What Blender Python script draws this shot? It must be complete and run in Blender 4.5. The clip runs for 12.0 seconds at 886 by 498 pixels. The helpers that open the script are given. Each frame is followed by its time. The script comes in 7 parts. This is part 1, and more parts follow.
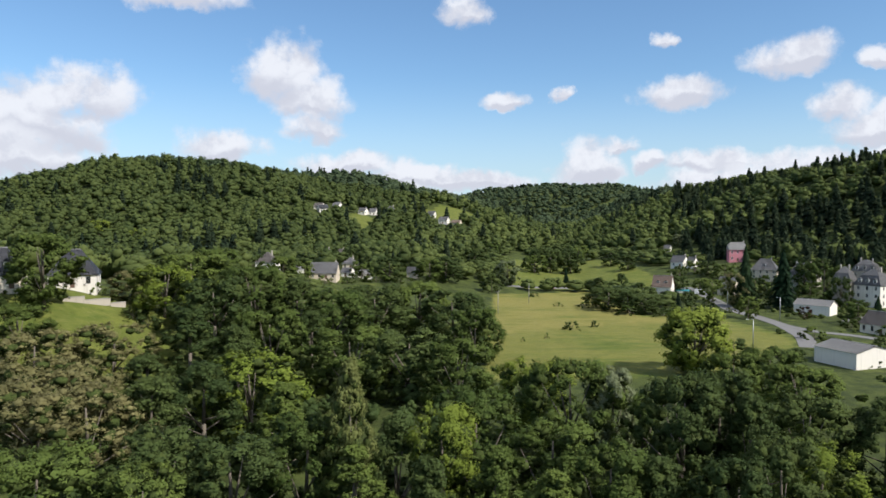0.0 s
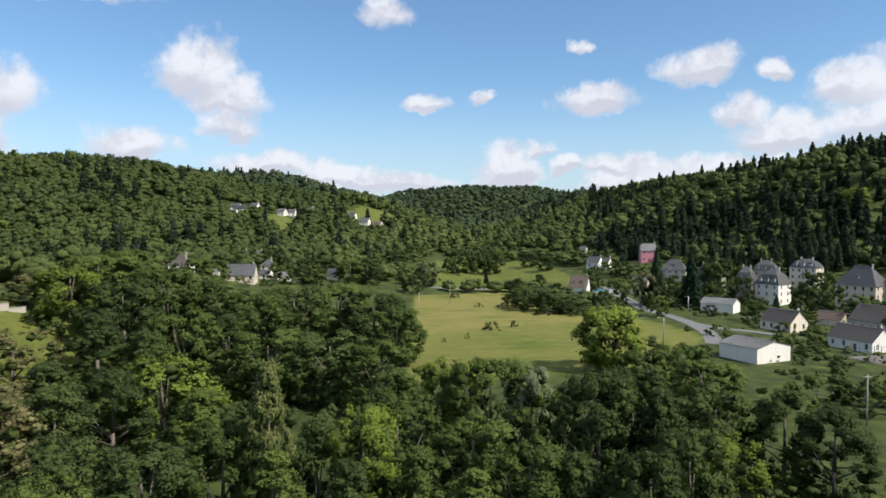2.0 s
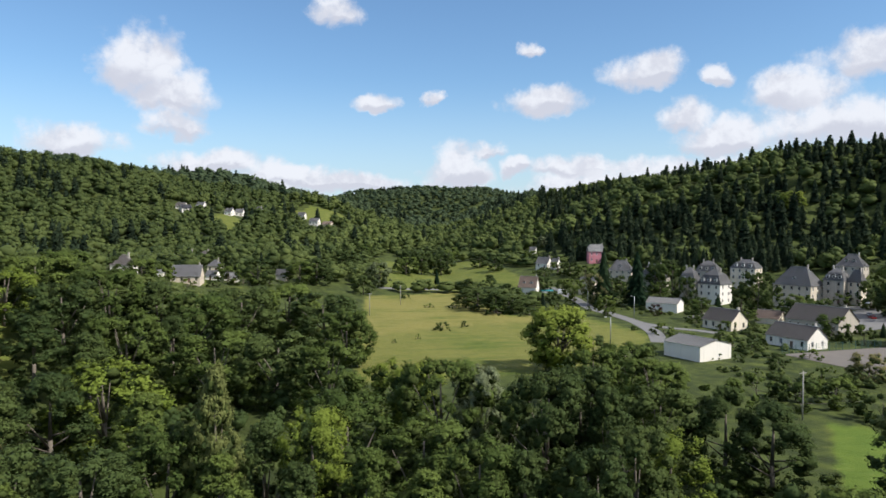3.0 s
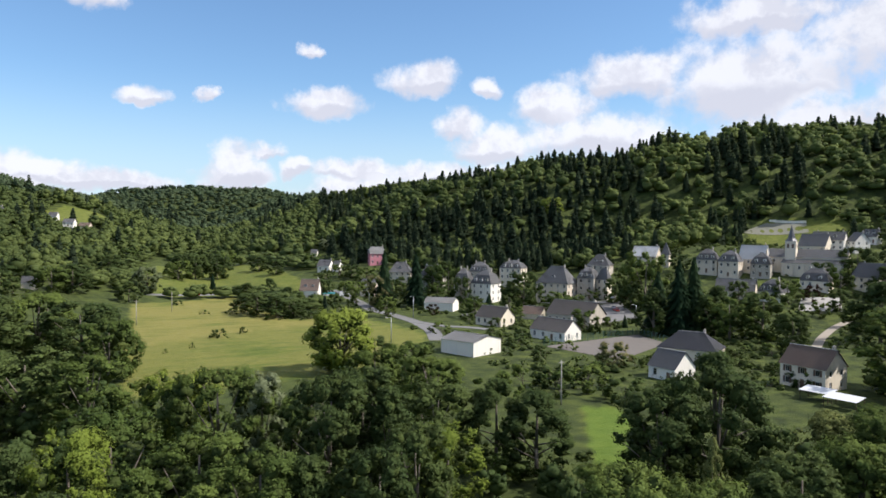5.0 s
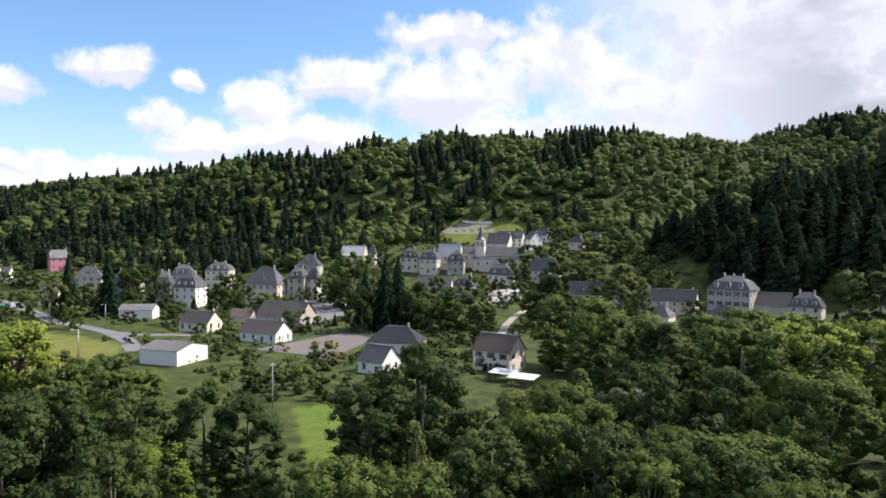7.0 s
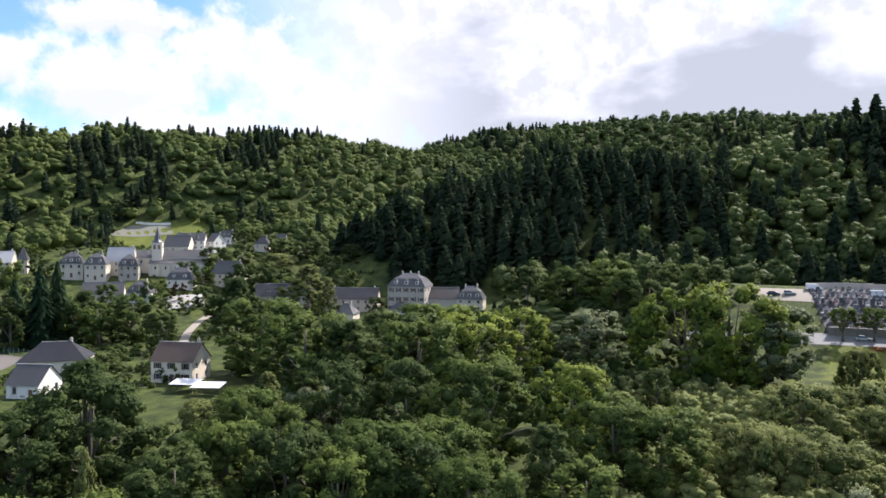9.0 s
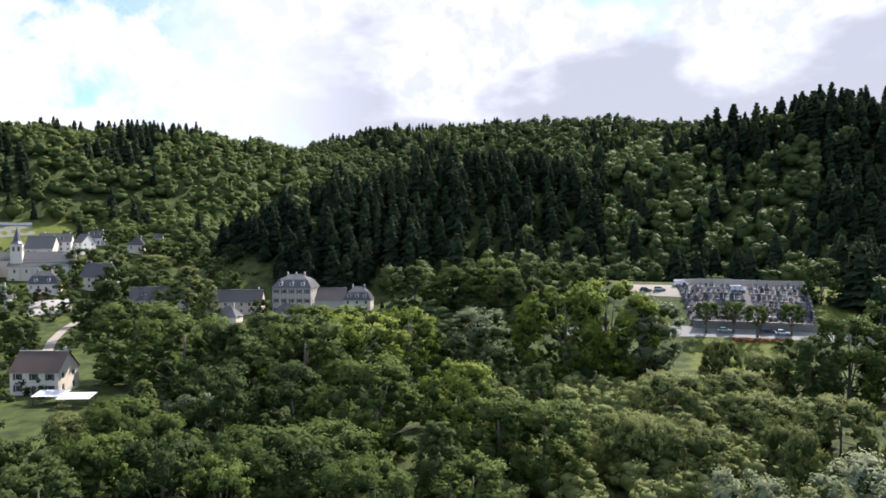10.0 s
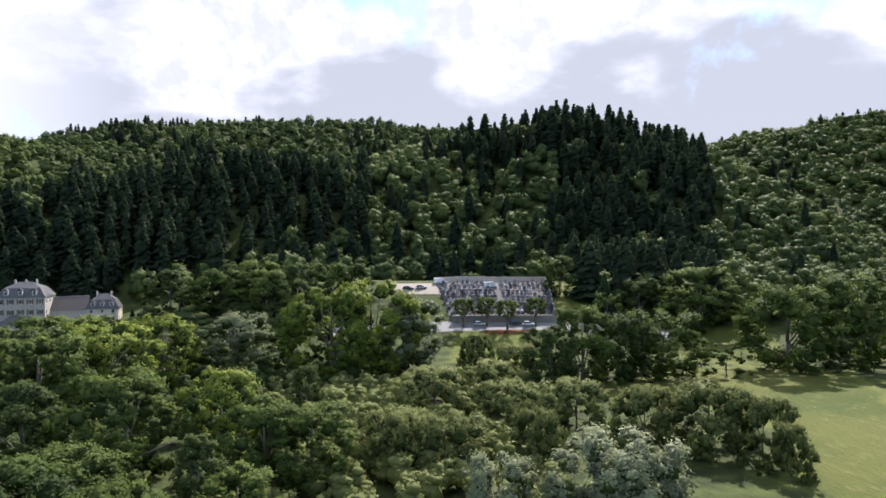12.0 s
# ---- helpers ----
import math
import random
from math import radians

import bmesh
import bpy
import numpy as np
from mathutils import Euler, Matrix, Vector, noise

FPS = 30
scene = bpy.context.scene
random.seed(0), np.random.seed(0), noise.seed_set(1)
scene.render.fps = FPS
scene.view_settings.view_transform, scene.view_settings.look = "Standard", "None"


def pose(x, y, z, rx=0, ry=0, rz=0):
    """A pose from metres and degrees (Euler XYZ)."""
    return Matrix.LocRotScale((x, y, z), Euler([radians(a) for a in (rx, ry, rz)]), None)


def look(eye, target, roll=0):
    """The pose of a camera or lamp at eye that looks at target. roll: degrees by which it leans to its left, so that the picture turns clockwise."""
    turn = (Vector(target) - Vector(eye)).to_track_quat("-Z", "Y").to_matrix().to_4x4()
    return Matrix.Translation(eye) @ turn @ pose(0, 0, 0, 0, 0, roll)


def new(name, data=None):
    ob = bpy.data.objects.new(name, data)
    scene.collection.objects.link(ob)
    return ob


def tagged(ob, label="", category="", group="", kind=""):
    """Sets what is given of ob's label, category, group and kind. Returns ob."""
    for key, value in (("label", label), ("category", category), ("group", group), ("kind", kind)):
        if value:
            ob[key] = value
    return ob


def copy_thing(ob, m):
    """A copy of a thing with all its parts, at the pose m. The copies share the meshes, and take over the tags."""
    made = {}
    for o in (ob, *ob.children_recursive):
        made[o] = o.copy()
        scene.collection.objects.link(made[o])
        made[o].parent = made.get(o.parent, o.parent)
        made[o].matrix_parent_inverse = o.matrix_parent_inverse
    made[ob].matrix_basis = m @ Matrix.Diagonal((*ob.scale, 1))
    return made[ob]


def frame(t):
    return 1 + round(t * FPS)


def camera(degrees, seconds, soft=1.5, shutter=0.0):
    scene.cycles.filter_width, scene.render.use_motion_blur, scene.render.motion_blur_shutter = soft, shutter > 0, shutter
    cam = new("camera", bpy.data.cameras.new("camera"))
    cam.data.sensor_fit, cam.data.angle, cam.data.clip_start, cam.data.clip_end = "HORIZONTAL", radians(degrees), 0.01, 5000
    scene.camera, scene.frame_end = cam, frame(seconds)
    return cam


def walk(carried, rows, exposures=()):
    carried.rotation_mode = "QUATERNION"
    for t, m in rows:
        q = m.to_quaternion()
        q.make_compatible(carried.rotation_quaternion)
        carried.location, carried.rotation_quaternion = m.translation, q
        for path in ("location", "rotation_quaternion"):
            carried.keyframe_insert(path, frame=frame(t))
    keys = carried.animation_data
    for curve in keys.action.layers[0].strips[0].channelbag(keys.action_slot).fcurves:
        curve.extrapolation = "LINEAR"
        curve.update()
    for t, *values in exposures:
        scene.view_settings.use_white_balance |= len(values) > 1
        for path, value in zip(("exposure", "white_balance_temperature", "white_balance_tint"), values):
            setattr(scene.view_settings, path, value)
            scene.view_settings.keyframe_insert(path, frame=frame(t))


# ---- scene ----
# ------------------------------------------------------------------ camera
EYE = 37.0
cam = camera(63.9, 12.0, soft=1.6)
TURNS = [
    (0.0, 0.9, -2.06, 0.15), (0.5, 0.0, -2.05, 0.06), (1.0, -1.76, -2.01, 0.04), (1.5, -3.59, -1.98, 0.0), (2.0, -5.45, -1.96, 0.0),
    (2.5, -7.27, -1.94, -0.09), (4.5, -20.89, -1.69, -0.46), (5.0, -26.9, -1.6, -0.43), (5.5, -32.65, -1.53, -0.38), (6.0, -38.44, -1.52, -0.35),
    (6.5, -44.22, -1.49, -0.32), (8.5, -68.45, -1.28, -0.03), (9.0, -74.93, -1.28, 0.06), (9.5, -79.95, -1.31, 0.13), (10.0, -84.0, -1.3, 0.17),
    (10.5, -88.31, -1.3, 0.2), (11.0, -92.57, -1.28, 0.22), (11.5, -97.42, -1.29, 0.28), (12.0, -102.77, -1.3, 0.37)]
walk(cam, [(t, pose(0, 0, EYE, 90 + p, r, y)) for t, y, p, r in TURNS],
     exposures=[(0.0, 0.04, 6150, 11), (2.5, 0.04, 6150, 11), (4.5, 0.14, 6150, 12), (6.5, 0.36, 6150, 16), (8.5, 0.6, 6050, 17), (12.0, 0.68, 6050, 17)])
# ------------------------------------------------------------------ lie of the land (metres; bearing in degrees clockwise from +y)
def spot(bearing, d):
    a = math.radians(bearing)
    return d * math.sin(a), d * math.cos(a)


# crest lines: bearing, distance, height of the ground, half width of the slope
LEFT_HILL = [(-75, 900, 95, 560), (-45, 960, 82, 600), (-31.7, 1000, 46, 420), (-25.2, 1000, 58, 400), (-21, 1000, 112, 560), (-16.9, 1020, 91, 640),
             (-13.5, 1060, 101, 620), (-9.4, 1140, 86, 430), (-7.6, 1250, 48, 330), (-5.6, 1380, 22, 330), (-2.9, 1550, 4, 420)]
FAR_HILL = [(-8, 2500, 110, 900), (-3, 2300, 100, 700), (3.5, 2200, 108, 700), (6.2, 2200, 141, 700), (10.6, 2200, 144, 700), (14.1, 2300, 110, 700), (20, 2600, 120, 900)]
RIGHT_HILL = [(13.5, 1700, 5, 330), (15.5, 1350, 36, 330), (17.4, 1150, 86, 240), (20.7, 1000, 50, 390), (26, 850, 80, 370), (30.6, 760, 86, 310), (36.2, 700, 98, 275),
              (43, 680, 30, 230), (46.8, 685, 111, 265), (52, 695, 124, 270), (60, 710, 122, 280), (64.5, 720, 123, 290), (69, 740, 117, 290), (74, 770, 98, 270)]
BACK_RIDGE = [(66, 1050, 105, 300), (73, 980, 108, 320), (78, 950, 147, 400), (82.5, 950, 168, 420), (90.7, 950, 169, 420), (96, 950, 174, 420), (103, 900, 151, 400)]
SPUR = [(69, 370, 20, 70), (71.9, 385, 39, 90), (75, 395, 48, 105), (78, 400, 53, 115), (84, 405, 64, 120), (90, 420, 63, 125), (96, 450, 64, 150), (102, 480, 85, 190),
        (108, 510, 100, 215), (111.7, 500, 105, 210), (115, 495, 95, 210), (120, 470, 76, 185), (123.5, 450, 42, 150)]
FAR_RIGHT = [(118, 950, 85, 300), (125.8, 850, 84, 270), (128.8, 800, 133, 340), (134.6, 800, 137, 430), (148, 800, 130, 450), (165, 760, 120, 450)]
BEHIND = [(175, 740, 110, 430), (200, 700, 100, 420), (230, 720, 105, 430), (260, 820, 110, 450), (285, 900, 100, 500)]
LEFT_BANK = [(-70, 200, 24, 90), (-45, 205, 27, 90), (-33, 208, 25, 90), (-27, 214, 22, 85), (-22, 245, 17, 80), (-16, 330, 15, 95), (-9, 400, 14, 110), (-4, 480, 14, 150)]
VILLAGE_RISE = [(15, 560, 12, 120), (18, 490, 11, 110), (22, 480, 15, 115), (26, 470, 12, 110), (32, 460, 9, 110), (38, 460, 14, 110), (43, 470, 20, 120), (48, 470, 27, 165),
                (52, 475, 29, 175), (58, 490, 34, 180), (63, 500, 33, 175), (66, 440, 18, 120), (69, 350, 7, 80), (73, 310, 5, 80), (80, 305, 5, 80)]
TERRACE = [(88, 300, 16, 80), (96, 285, 18, 75), (104, 285, 18, 75), (112, 290, 15, 80), (125, 330, 12, 120)]


def crest(line):
    return [(*spot(b, d), h, w) for b, d, h, w in line]


CRESTS = [crest(c) for c in (LEFT_HILL, FAR_HILL, RIGHT_HILL, BACK_RIDGE, SPUR, FAR_RIGHT, BEHIND, LEFT_BANK, VILLAGE_RISE, TERRACE)]


def waves(x, y):
    """Gentle unevenness of about one metre, without a repeat that one could see."""
    return (np.sin(x * 0.031 + 1.3 * np.sin(y * 0.017)) + np.sin(y * 0.027 + 1.7 * np.sin(x * 0.013 + 2.0))
            + 0.5 * np.sin(x * 0.071 + y * 0.053) + 0.5 * np.sin(x * 0.059 - y * 0.083 + 1.0))


def ground(x, y):
    """Height of the ground, for numbers or arrays."""
    x, y = np.asarray(x, float), np.asarray(y, float)
    total = np.zeros(np.broadcast(x, y).shape)
    for line in CRESTS:
        best = np.zeros_like(total)
        for (x0, y0, h0, w0), (x1, y1, h1, w1) in zip(line, line[1:]):
            dx, dy = x1 - x0, y1 - y0
            s = np.clip(((x - x0) * dx + (y - y0) * dy) / (dx * dx + dy * dy), 0, 1)
            u = np.hypot(x - x0 - s * dx, y - y0 - s * dy) / (w0 + s * (w1 - w0))
            best = np.maximum(best, (h0 + s * (h1 - h0)) * (0.5 + 0.5 * np.cos(np.pi * np.minimum(u, 1))))
        total = total + best ** 4
    h = total ** 0.25
    return h + waves(x, y) * (0.12 + 0.045 * np.minimum(h, 60))


# ------------------------------------------------------------------ sky, clouds and sun
SUN_BEARING, SUN_HEIGHT = 122.0, 45.0


class Nodes:
    """Short hand for building a node tree."""

    def __init__(self, tree):
        self.tree = tree

    def add(self, kind, ins=(), **props):
        n = self.tree.nodes.new(kind)
        for k, v in props.items():
            setattr(n, k, v)
        for k, v in (ins.items() if hasattr(ins, "items") else enumerate(ins)):
            if v is None:
                continue
            if hasattr(v, "is_output"):
                self.tree.links.new(v, n.inputs[k])
            else:
                n.inputs[k].default_value = v
        return n

    def math(self, op, a, b=None, c=None, clamp=False):
        return self.add("ShaderNodeMath", (a, b, c), operation=op, use_clamp=clamp).outputs[0]

    def mix(self, f, a, b, blend="MIX"):
        n = self.add("ShaderNodeMix", {0: f, 6: a, 7: b}, data_type="RGBA", blend_type=blend)
        return n.outputs[2]

    def noise(self, vec, scale, detail=4.0, rough=0.55, dims="3D"):
        return self.add("ShaderNodeTexNoise", {"Vector": vec, "Scale": scale, "Detail": detail, "Roughness": rough}, noise_dimensions=dims).outputs[0]

    def ramp(self, f, a, b, lo=0.0, hi=1.0):
        return self.add("ShaderNodeMapRange", (f, a, b, lo, hi), interpolation_type="SMOOTHSTEP").outputs[0]


# cumulus: bearing, height above the horizon, half width, half height, in degrees
CLOUDS = [(-30, 9.0, 6.2, 3.6), (-27, 11.0, 4.5, 2.6), (-32, 6.4, 6, 2.4), (-17.5, 7.6, 3.8, 2.0), (-12.5, 13.6, 3.2, 3.6), (-10.2, 11.4, 3.6, 2.4),
          (-10.5, 9.4, 2.8, 1.6), (-20, 18.5, 5, 1.6), (1.5, 18.2, 2.2, 1.7), (5.4, 11.6, 1.9, 1.0), (9.4, 11.9, 0.9, 0.8), (-3, 4.2, 4.5, 1.2),
          (10.8, 5.6, 2.5, 1.7), (14.2, 7.9, 1.9, 0.8), (16.3, 6.6, 1.4, 1.0), (18.6, 11.6, 4.1, 1.6), (17.2, 15.6, 0.9, 0.8),
          (-7, 6.4, 5.0, 1.5), (-1.5, 5.6, 4.5, 1.4), (3, 5.2, 4.5, 1.2), (12.0, 6.6, 2.4, 2.4), (21, 6.4, 4.5, 1.3)]
CLOUDS_EAST = [(26.2, 13.5, 3.0, 2.0), (31.5, 13.0, 1.6, 1.2), (5, 3.4, 8, 0.9), (22, 5.0, 6, 1.3), (28.5, 10.0, 2.4, 1.6), (31.5, 8.3, 4.2, 2.0), (37, 11.5, 4.2, 2.0),
               (40, 9.2, 7.0, 2.6), (42.5, 13.6, 5.0, 2.4), (51, 12.6, 8.0, 4.2), (52, 17.2, 7, 1.8), (60, 14.8, 6.5, 4.5), (66, 11.5, 8, 4.0), (56, 9, 9, 3), (29, 6, 8, 1.5)]


def build_sky():
    world = bpy.data.worlds.new("sky")
    scene.world = world
    world.use_nodes = True
    world.node_tree.nodes.clear()
    n = Nodes(world.node_tree)
    sky = n.add("ShaderNodeTexSky", sky_type="NISHITA", sun_disc=False, sun_elevation=math.radians(SUN_HEIGHT), sun_rotation=math.radians(SUN_BEARING),
                altitude=200, air_density=1.0, dust_density=0.6, ozone_density=1.6)
    way = n.add("ShaderNodeTexCoord").outputs["Generated"]
    xyz = n.add("ShaderNodeSeparateXYZ", (way,)).outputs
    # ragged edges: the direction is stirred before the clouds are laid out
    stir = n.add("ShaderNodeTexNoise", {"Vector": way, "Scale": 13.0, "Detail": 8.0, "Roughness": 0.6})
    stirred = n.add("ShaderNodeSeparateXYZ", (stir.outputs["Color"],)).outputs
    deg = 57.2958
    bearing = n.math("MULTIPLY", n.math("ARCTAN2", xyz[0], xyz[1]), deg)
    height = n.math("MULTIPLY", n.math("ARCSINE", xyz[2]), deg)
    b2 = n.math("ADD", n.math("ADD", bearing, 0.9), n.math("MULTIPLY", n.math("SUBTRACT", stirred[0], 0.5), 4.5))
    h2 = n.math("ADD", n.math("ADD", height, 2.0), n.math("MULTIPLY", n.math("SUBTRACT", stirred[1], 0.5), 3.4))
    best, level = None, None
    for cb, ch, rb, rh in CLOUDS + CLOUDS_EAST:
        u = n.math("MULTIPLY", n.math("SUBTRACT", b2, cb), 1 / rb)
        v = n.math("MULTIPLY", n.math("SUBTRACT", h2, ch), 1 / rh)
        # flat feet, round crowns
        v = n.math("MULTIPLY", v, n.math("ADD", 1.0, n.math("MULTIPLY", n.math("LESS_THAN", v, 0.0), 0.45)))
        d = n.math("SUBTRACT", 1.0, n.math("ADD", n.math("MULTIPLY", u, u), n.math("MULTIPLY", v, v)))
        low = n.math("MULTIPLY", n.math("MAXIMUM", d, 0.0), v)
        best = d if best is None else n.math("SMOOTH_MAX", best, d, 0.3)
        level = low if level is None else n.math("ADD", level, low)
    # billows, and the same billows a little towards the sun to tell lit from shaded sides
    sunward = (0.020, -0.013, 0.026)
    shifted = n.add("ShaderNodeVectorMath", (way, sunward), operation="ADD").outputs[0]
    puffs, puffs_lit = n.noise(way, 21.0, 9.0, 0.6), n.noise(shifted, 21.0, 9.0, 0.6)
    side = n.ramp(n.math("SUBTRACT", puffs_lit, puffs), -0.10, 0.16)
    # a broad layer over the east
    layer = n.noise(way, 4.2, 9.0, 0.58)
    high_gap = n.math("MULTIPLY", n.ramp(height, 13.0, 20.0), 0.11)
    east = n.math("MULTIPLY", n.ramp(bearing, 54.0, 72.0), n.ramp(bearing, 175.0, 150.0))
    # unseen fair-weather clouds, added overhead to brighten the fill from the sky
    over = n.math("MULTIPLY", n.ramp(height, 24.0, 34.0), n.ramp(layer, 0.40, 0.56))
    veil = n.math("MULTIPLY", east, n.ramp(n.math("SUBTRACT", layer, high_gap), 0.21, 0.36))
    body = n.math("ADD", best, n.math("MULTIPLY", n.math("SUBTRACT", puffs, 0.5), 2.4))
    cover = n.math("MAXIMUM", n.math("MAXIMUM", n.ramp(body, -0.2, 0.8), over), veil)
    haze = n.math("MULTIPLY", n.ramp(height, 12.0, 0.0), 0.6)
    # white crowns, grey bellies, and a grey bank low in the east
    belly = n.noise(n.add("ShaderNodeMapping", {0: way, 1: (0.31, 0.12, 0.0), 3: (1.0, 1.0, 2.0)}).outputs[0], 5.0, 5.0, 0.5)
    eastern = n.ramp(bearing, 60.0, 82.0)
    bank = n.math("MULTIPLY", eastern, n.ramp(n.math("ADD", height, n.math("MULTIPLY", n.math("SUBTRACT", belly, 0.5), 40.0)), 16.0, 9.0))
    foot = n.math("MULTIPLY", n.ramp(level, 0.12, -0.22), n.ramp(bearing, 70.0, 50.0, 0.2, 0.75))
    grey = n.math("MAXIMUM", n.math("MAXIMUM", bank, foot), n.math("MULTIPLY", side, n.ramp(bearing, 50.0, 75.0, 0.55, 0.5)))
    crown = n.mix(n.ramp(bearing, 36.0, 80.0), (8.7, 8.7, 8.85, 1), (7.2, 7.2, 7.35, 1))
    white = n.mix(grey, crown, n.mix(eastern, (5.7, 5.75, 6.4, 1), (4.2, 4.3, 4.55, 1)))
    blue = n.mix(haze, n.mix(1.0, sky.outputs[0], (1.12, 1.33, 1.42, 1), "MULTIPLY"), (6.0, 7.1, 8.0, 1))
    out = n.mix(n.math("MULTIPLY", cover, 0.97), blue, white)
    bg = n.add("ShaderNodeBackground", (out, 0.1))
    n.add("ShaderNodeOutputWorld", (bg.outputs[0],))


build_sky()
sun = new("sun", bpy.data.lights.new("sun", "SUN"))
sun.data.energy, sun.data.angle, sun.data.color = 5.3, math.radians(0.53), (1.0, 0.94, 0.84)
sx, sy = spot(SUN_BEARING, 100)
sun.matrix_world = look((sx, sy, 100 * math.tan(math.radians(SUN_HEIGHT))), (0, 0, 0))


# ------------------------------------------------------------------ materials
def material(name):
    m = bpy.data.materials.new(name)
    m.use_nodes = True
    m.node_tree.nodes.clear()
    return m, Nodes(m.node_tree)


def surface(n, colour, rough=0.7, metal=0.0, bump=None, height=0.02, gloss=0.4):
    normal = None
    if bump is not None:
        normal = n.add("ShaderNodeBump", {"Strength": 0.6, "Distance": height, "Height": bump}).outputs[0]
    s = n.add("ShaderNodeBsdfPrincipled", {"Base Color": colour, "Roughness": rough, "Metallic": metal, "Specular IOR Level": gloss})
    if normal is not None:
        n.tree.links.new(normal, s.inputs["Normal"])
    return s.outputs[0]


def leafage(name, dark, light, wet=0.06, tinted=False, clear=0.3):
    """Leaves: two greens mixed by tree and by spray, with light through the blades."""
    m, n = material(name)
    at = n.add("ShaderNodeNewGeometry").outputs["Position"]
    if tinted:
        one = n.add("ShaderNodeAttribute", attribute_name="tint").outputs["Fac"]
    else:
        one = n.add("ShaderNodeObjectInfo").outputs["Random"]
    spray = n.add("ShaderNodeNewGeometry").outputs["Random Per Island"]
    big, fine = n.noise(at, 0.35, 3.0), n.noise(at, 2.6, 5.0, 0.7)
    f = n.math("ADD", n.math("MULTIPLY", one, 0.65), n.math("ADD", n.math("MULTIPLY", spray, 0.16), n.math("ADD", n.math("MULTIPLY", n.math("SUBTRACT", big, 0.45), 0.8), n.math("MULTIPLY", n.math("SUBTRACT", fine, 0.45), 0.5))), clamp=True)
    col = n.mix(f, (*dark, 1), (*light, 1))
    out = n.add("ShaderNodeAttribute", attribute_name="bulge").outputs["Vector"]
    out = n.add("ShaderNodeVectorTransform", (out,), vector_type="NORMAL", convert_from="OBJECT", convert_to="WORLD").outputs[0]
    out = n.add("ShaderNodeBump", {"Strength": 0.3, "Distance": 0.25, "Height": fine, "Normal": out}).outputs[0]
    s = n.add("ShaderNodeBsdfPrincipled", {"Base Color": col, "Roughness": 0.6, "Specular IOR Level": wet, "Normal": out}).outputs[0]
    t = n.add("ShaderNodeBsdfTranslucent", {"Color": n.mix(0.35, col, (0.16, 0.24, 0.02, 1)), "Normal": out}).outputs[0]
    n.add("ShaderNodeOutputMaterial", (n.add("ShaderNodeMixShader", (clear, s, t)).outputs[0],))
    return m


LEAF = {
    "broad": leafage("broad_leaves", (0.062, 0.096, 0.025), (0.172, 0.222, 0.052)),
    "dark": leafage("dark_leaves", (0.042, 0.068, 0.023), (0.116, 0.152, 0.046)),
    "yellow": leafage("fresh_leaves", (0.140, 0.190, 0.030), (0.285, 0.340, 0.060)),
    "grey": leafage("grey_leaves", (0.135, 0.156, 0.050), (0.265, 0.290, 0.098)),
    "silver": leafage("silver_leaves", (0.140, 0.175, 0.080), (0.350, 0.380, 0.225)),
    "brown": leafage("brown_leaves", (0.145, 0.140, 0.056), (0.262, 0.240, 0.105)),
    "red": leafage("purple_leaves", (0.030, 0.010, 0.012), (0.080, 0.024, 0.026)),
    "rust": leafage("reddish_leaves", (0.170, 0.035, 0.016), (0.330, 0.085, 0.035)),
    "fir": leafage("fir_needles", (0.012, 0.028, 0.014), (0.036, 0.060, 0.024), wet=0.03, clear=0.1),
}
WOOD_LEAF = leafage("woodland_leaves", (0.048, 0.072, 0.026), (0.172, 0.208, 0.060), tinted=True, clear=0.32)
# far woods: aerial haze is put into a bluer leaf colour
HAZED_LEAF = leafage("distant_leaves", (0.052, 0.080, 0.044), (0.120, 0.156, 0.076), tinted=True, clear=0.3)
WOOD_FIR = leafage("woodland_needles", (0.018, 0.031, 0.019), (0.056, 0.076, 0.038), wet=0.03, tinted=True, clear=0.2)


def bark_material():
    m, n = material("bark")
    at = n.add("ShaderNodeNewGeometry").outputs["Position"]
    g = n.noise(n.add("ShaderNodeMapping", {0: at, 3: (6, 6, 1.2)}).outputs[0], 1.5, 6.0)
    n.add("ShaderNodeOutputMaterial", (surface(n, n.mix(g, (0.07, 0.055, 0.04, 1), (0.22, 0.19, 0.15, 1)), 0.9, 0, g, 0.05),))
    return m


BARK = bark_material()


# dark cores of the boughs: shade within the crown put into the colour
def crown_shade_material():
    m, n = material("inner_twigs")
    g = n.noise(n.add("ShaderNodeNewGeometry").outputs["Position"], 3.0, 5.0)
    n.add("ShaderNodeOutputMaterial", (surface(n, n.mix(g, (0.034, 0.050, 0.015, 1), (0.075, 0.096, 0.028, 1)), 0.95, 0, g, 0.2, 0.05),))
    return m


CROWN_SHADE = crown_shade_material()


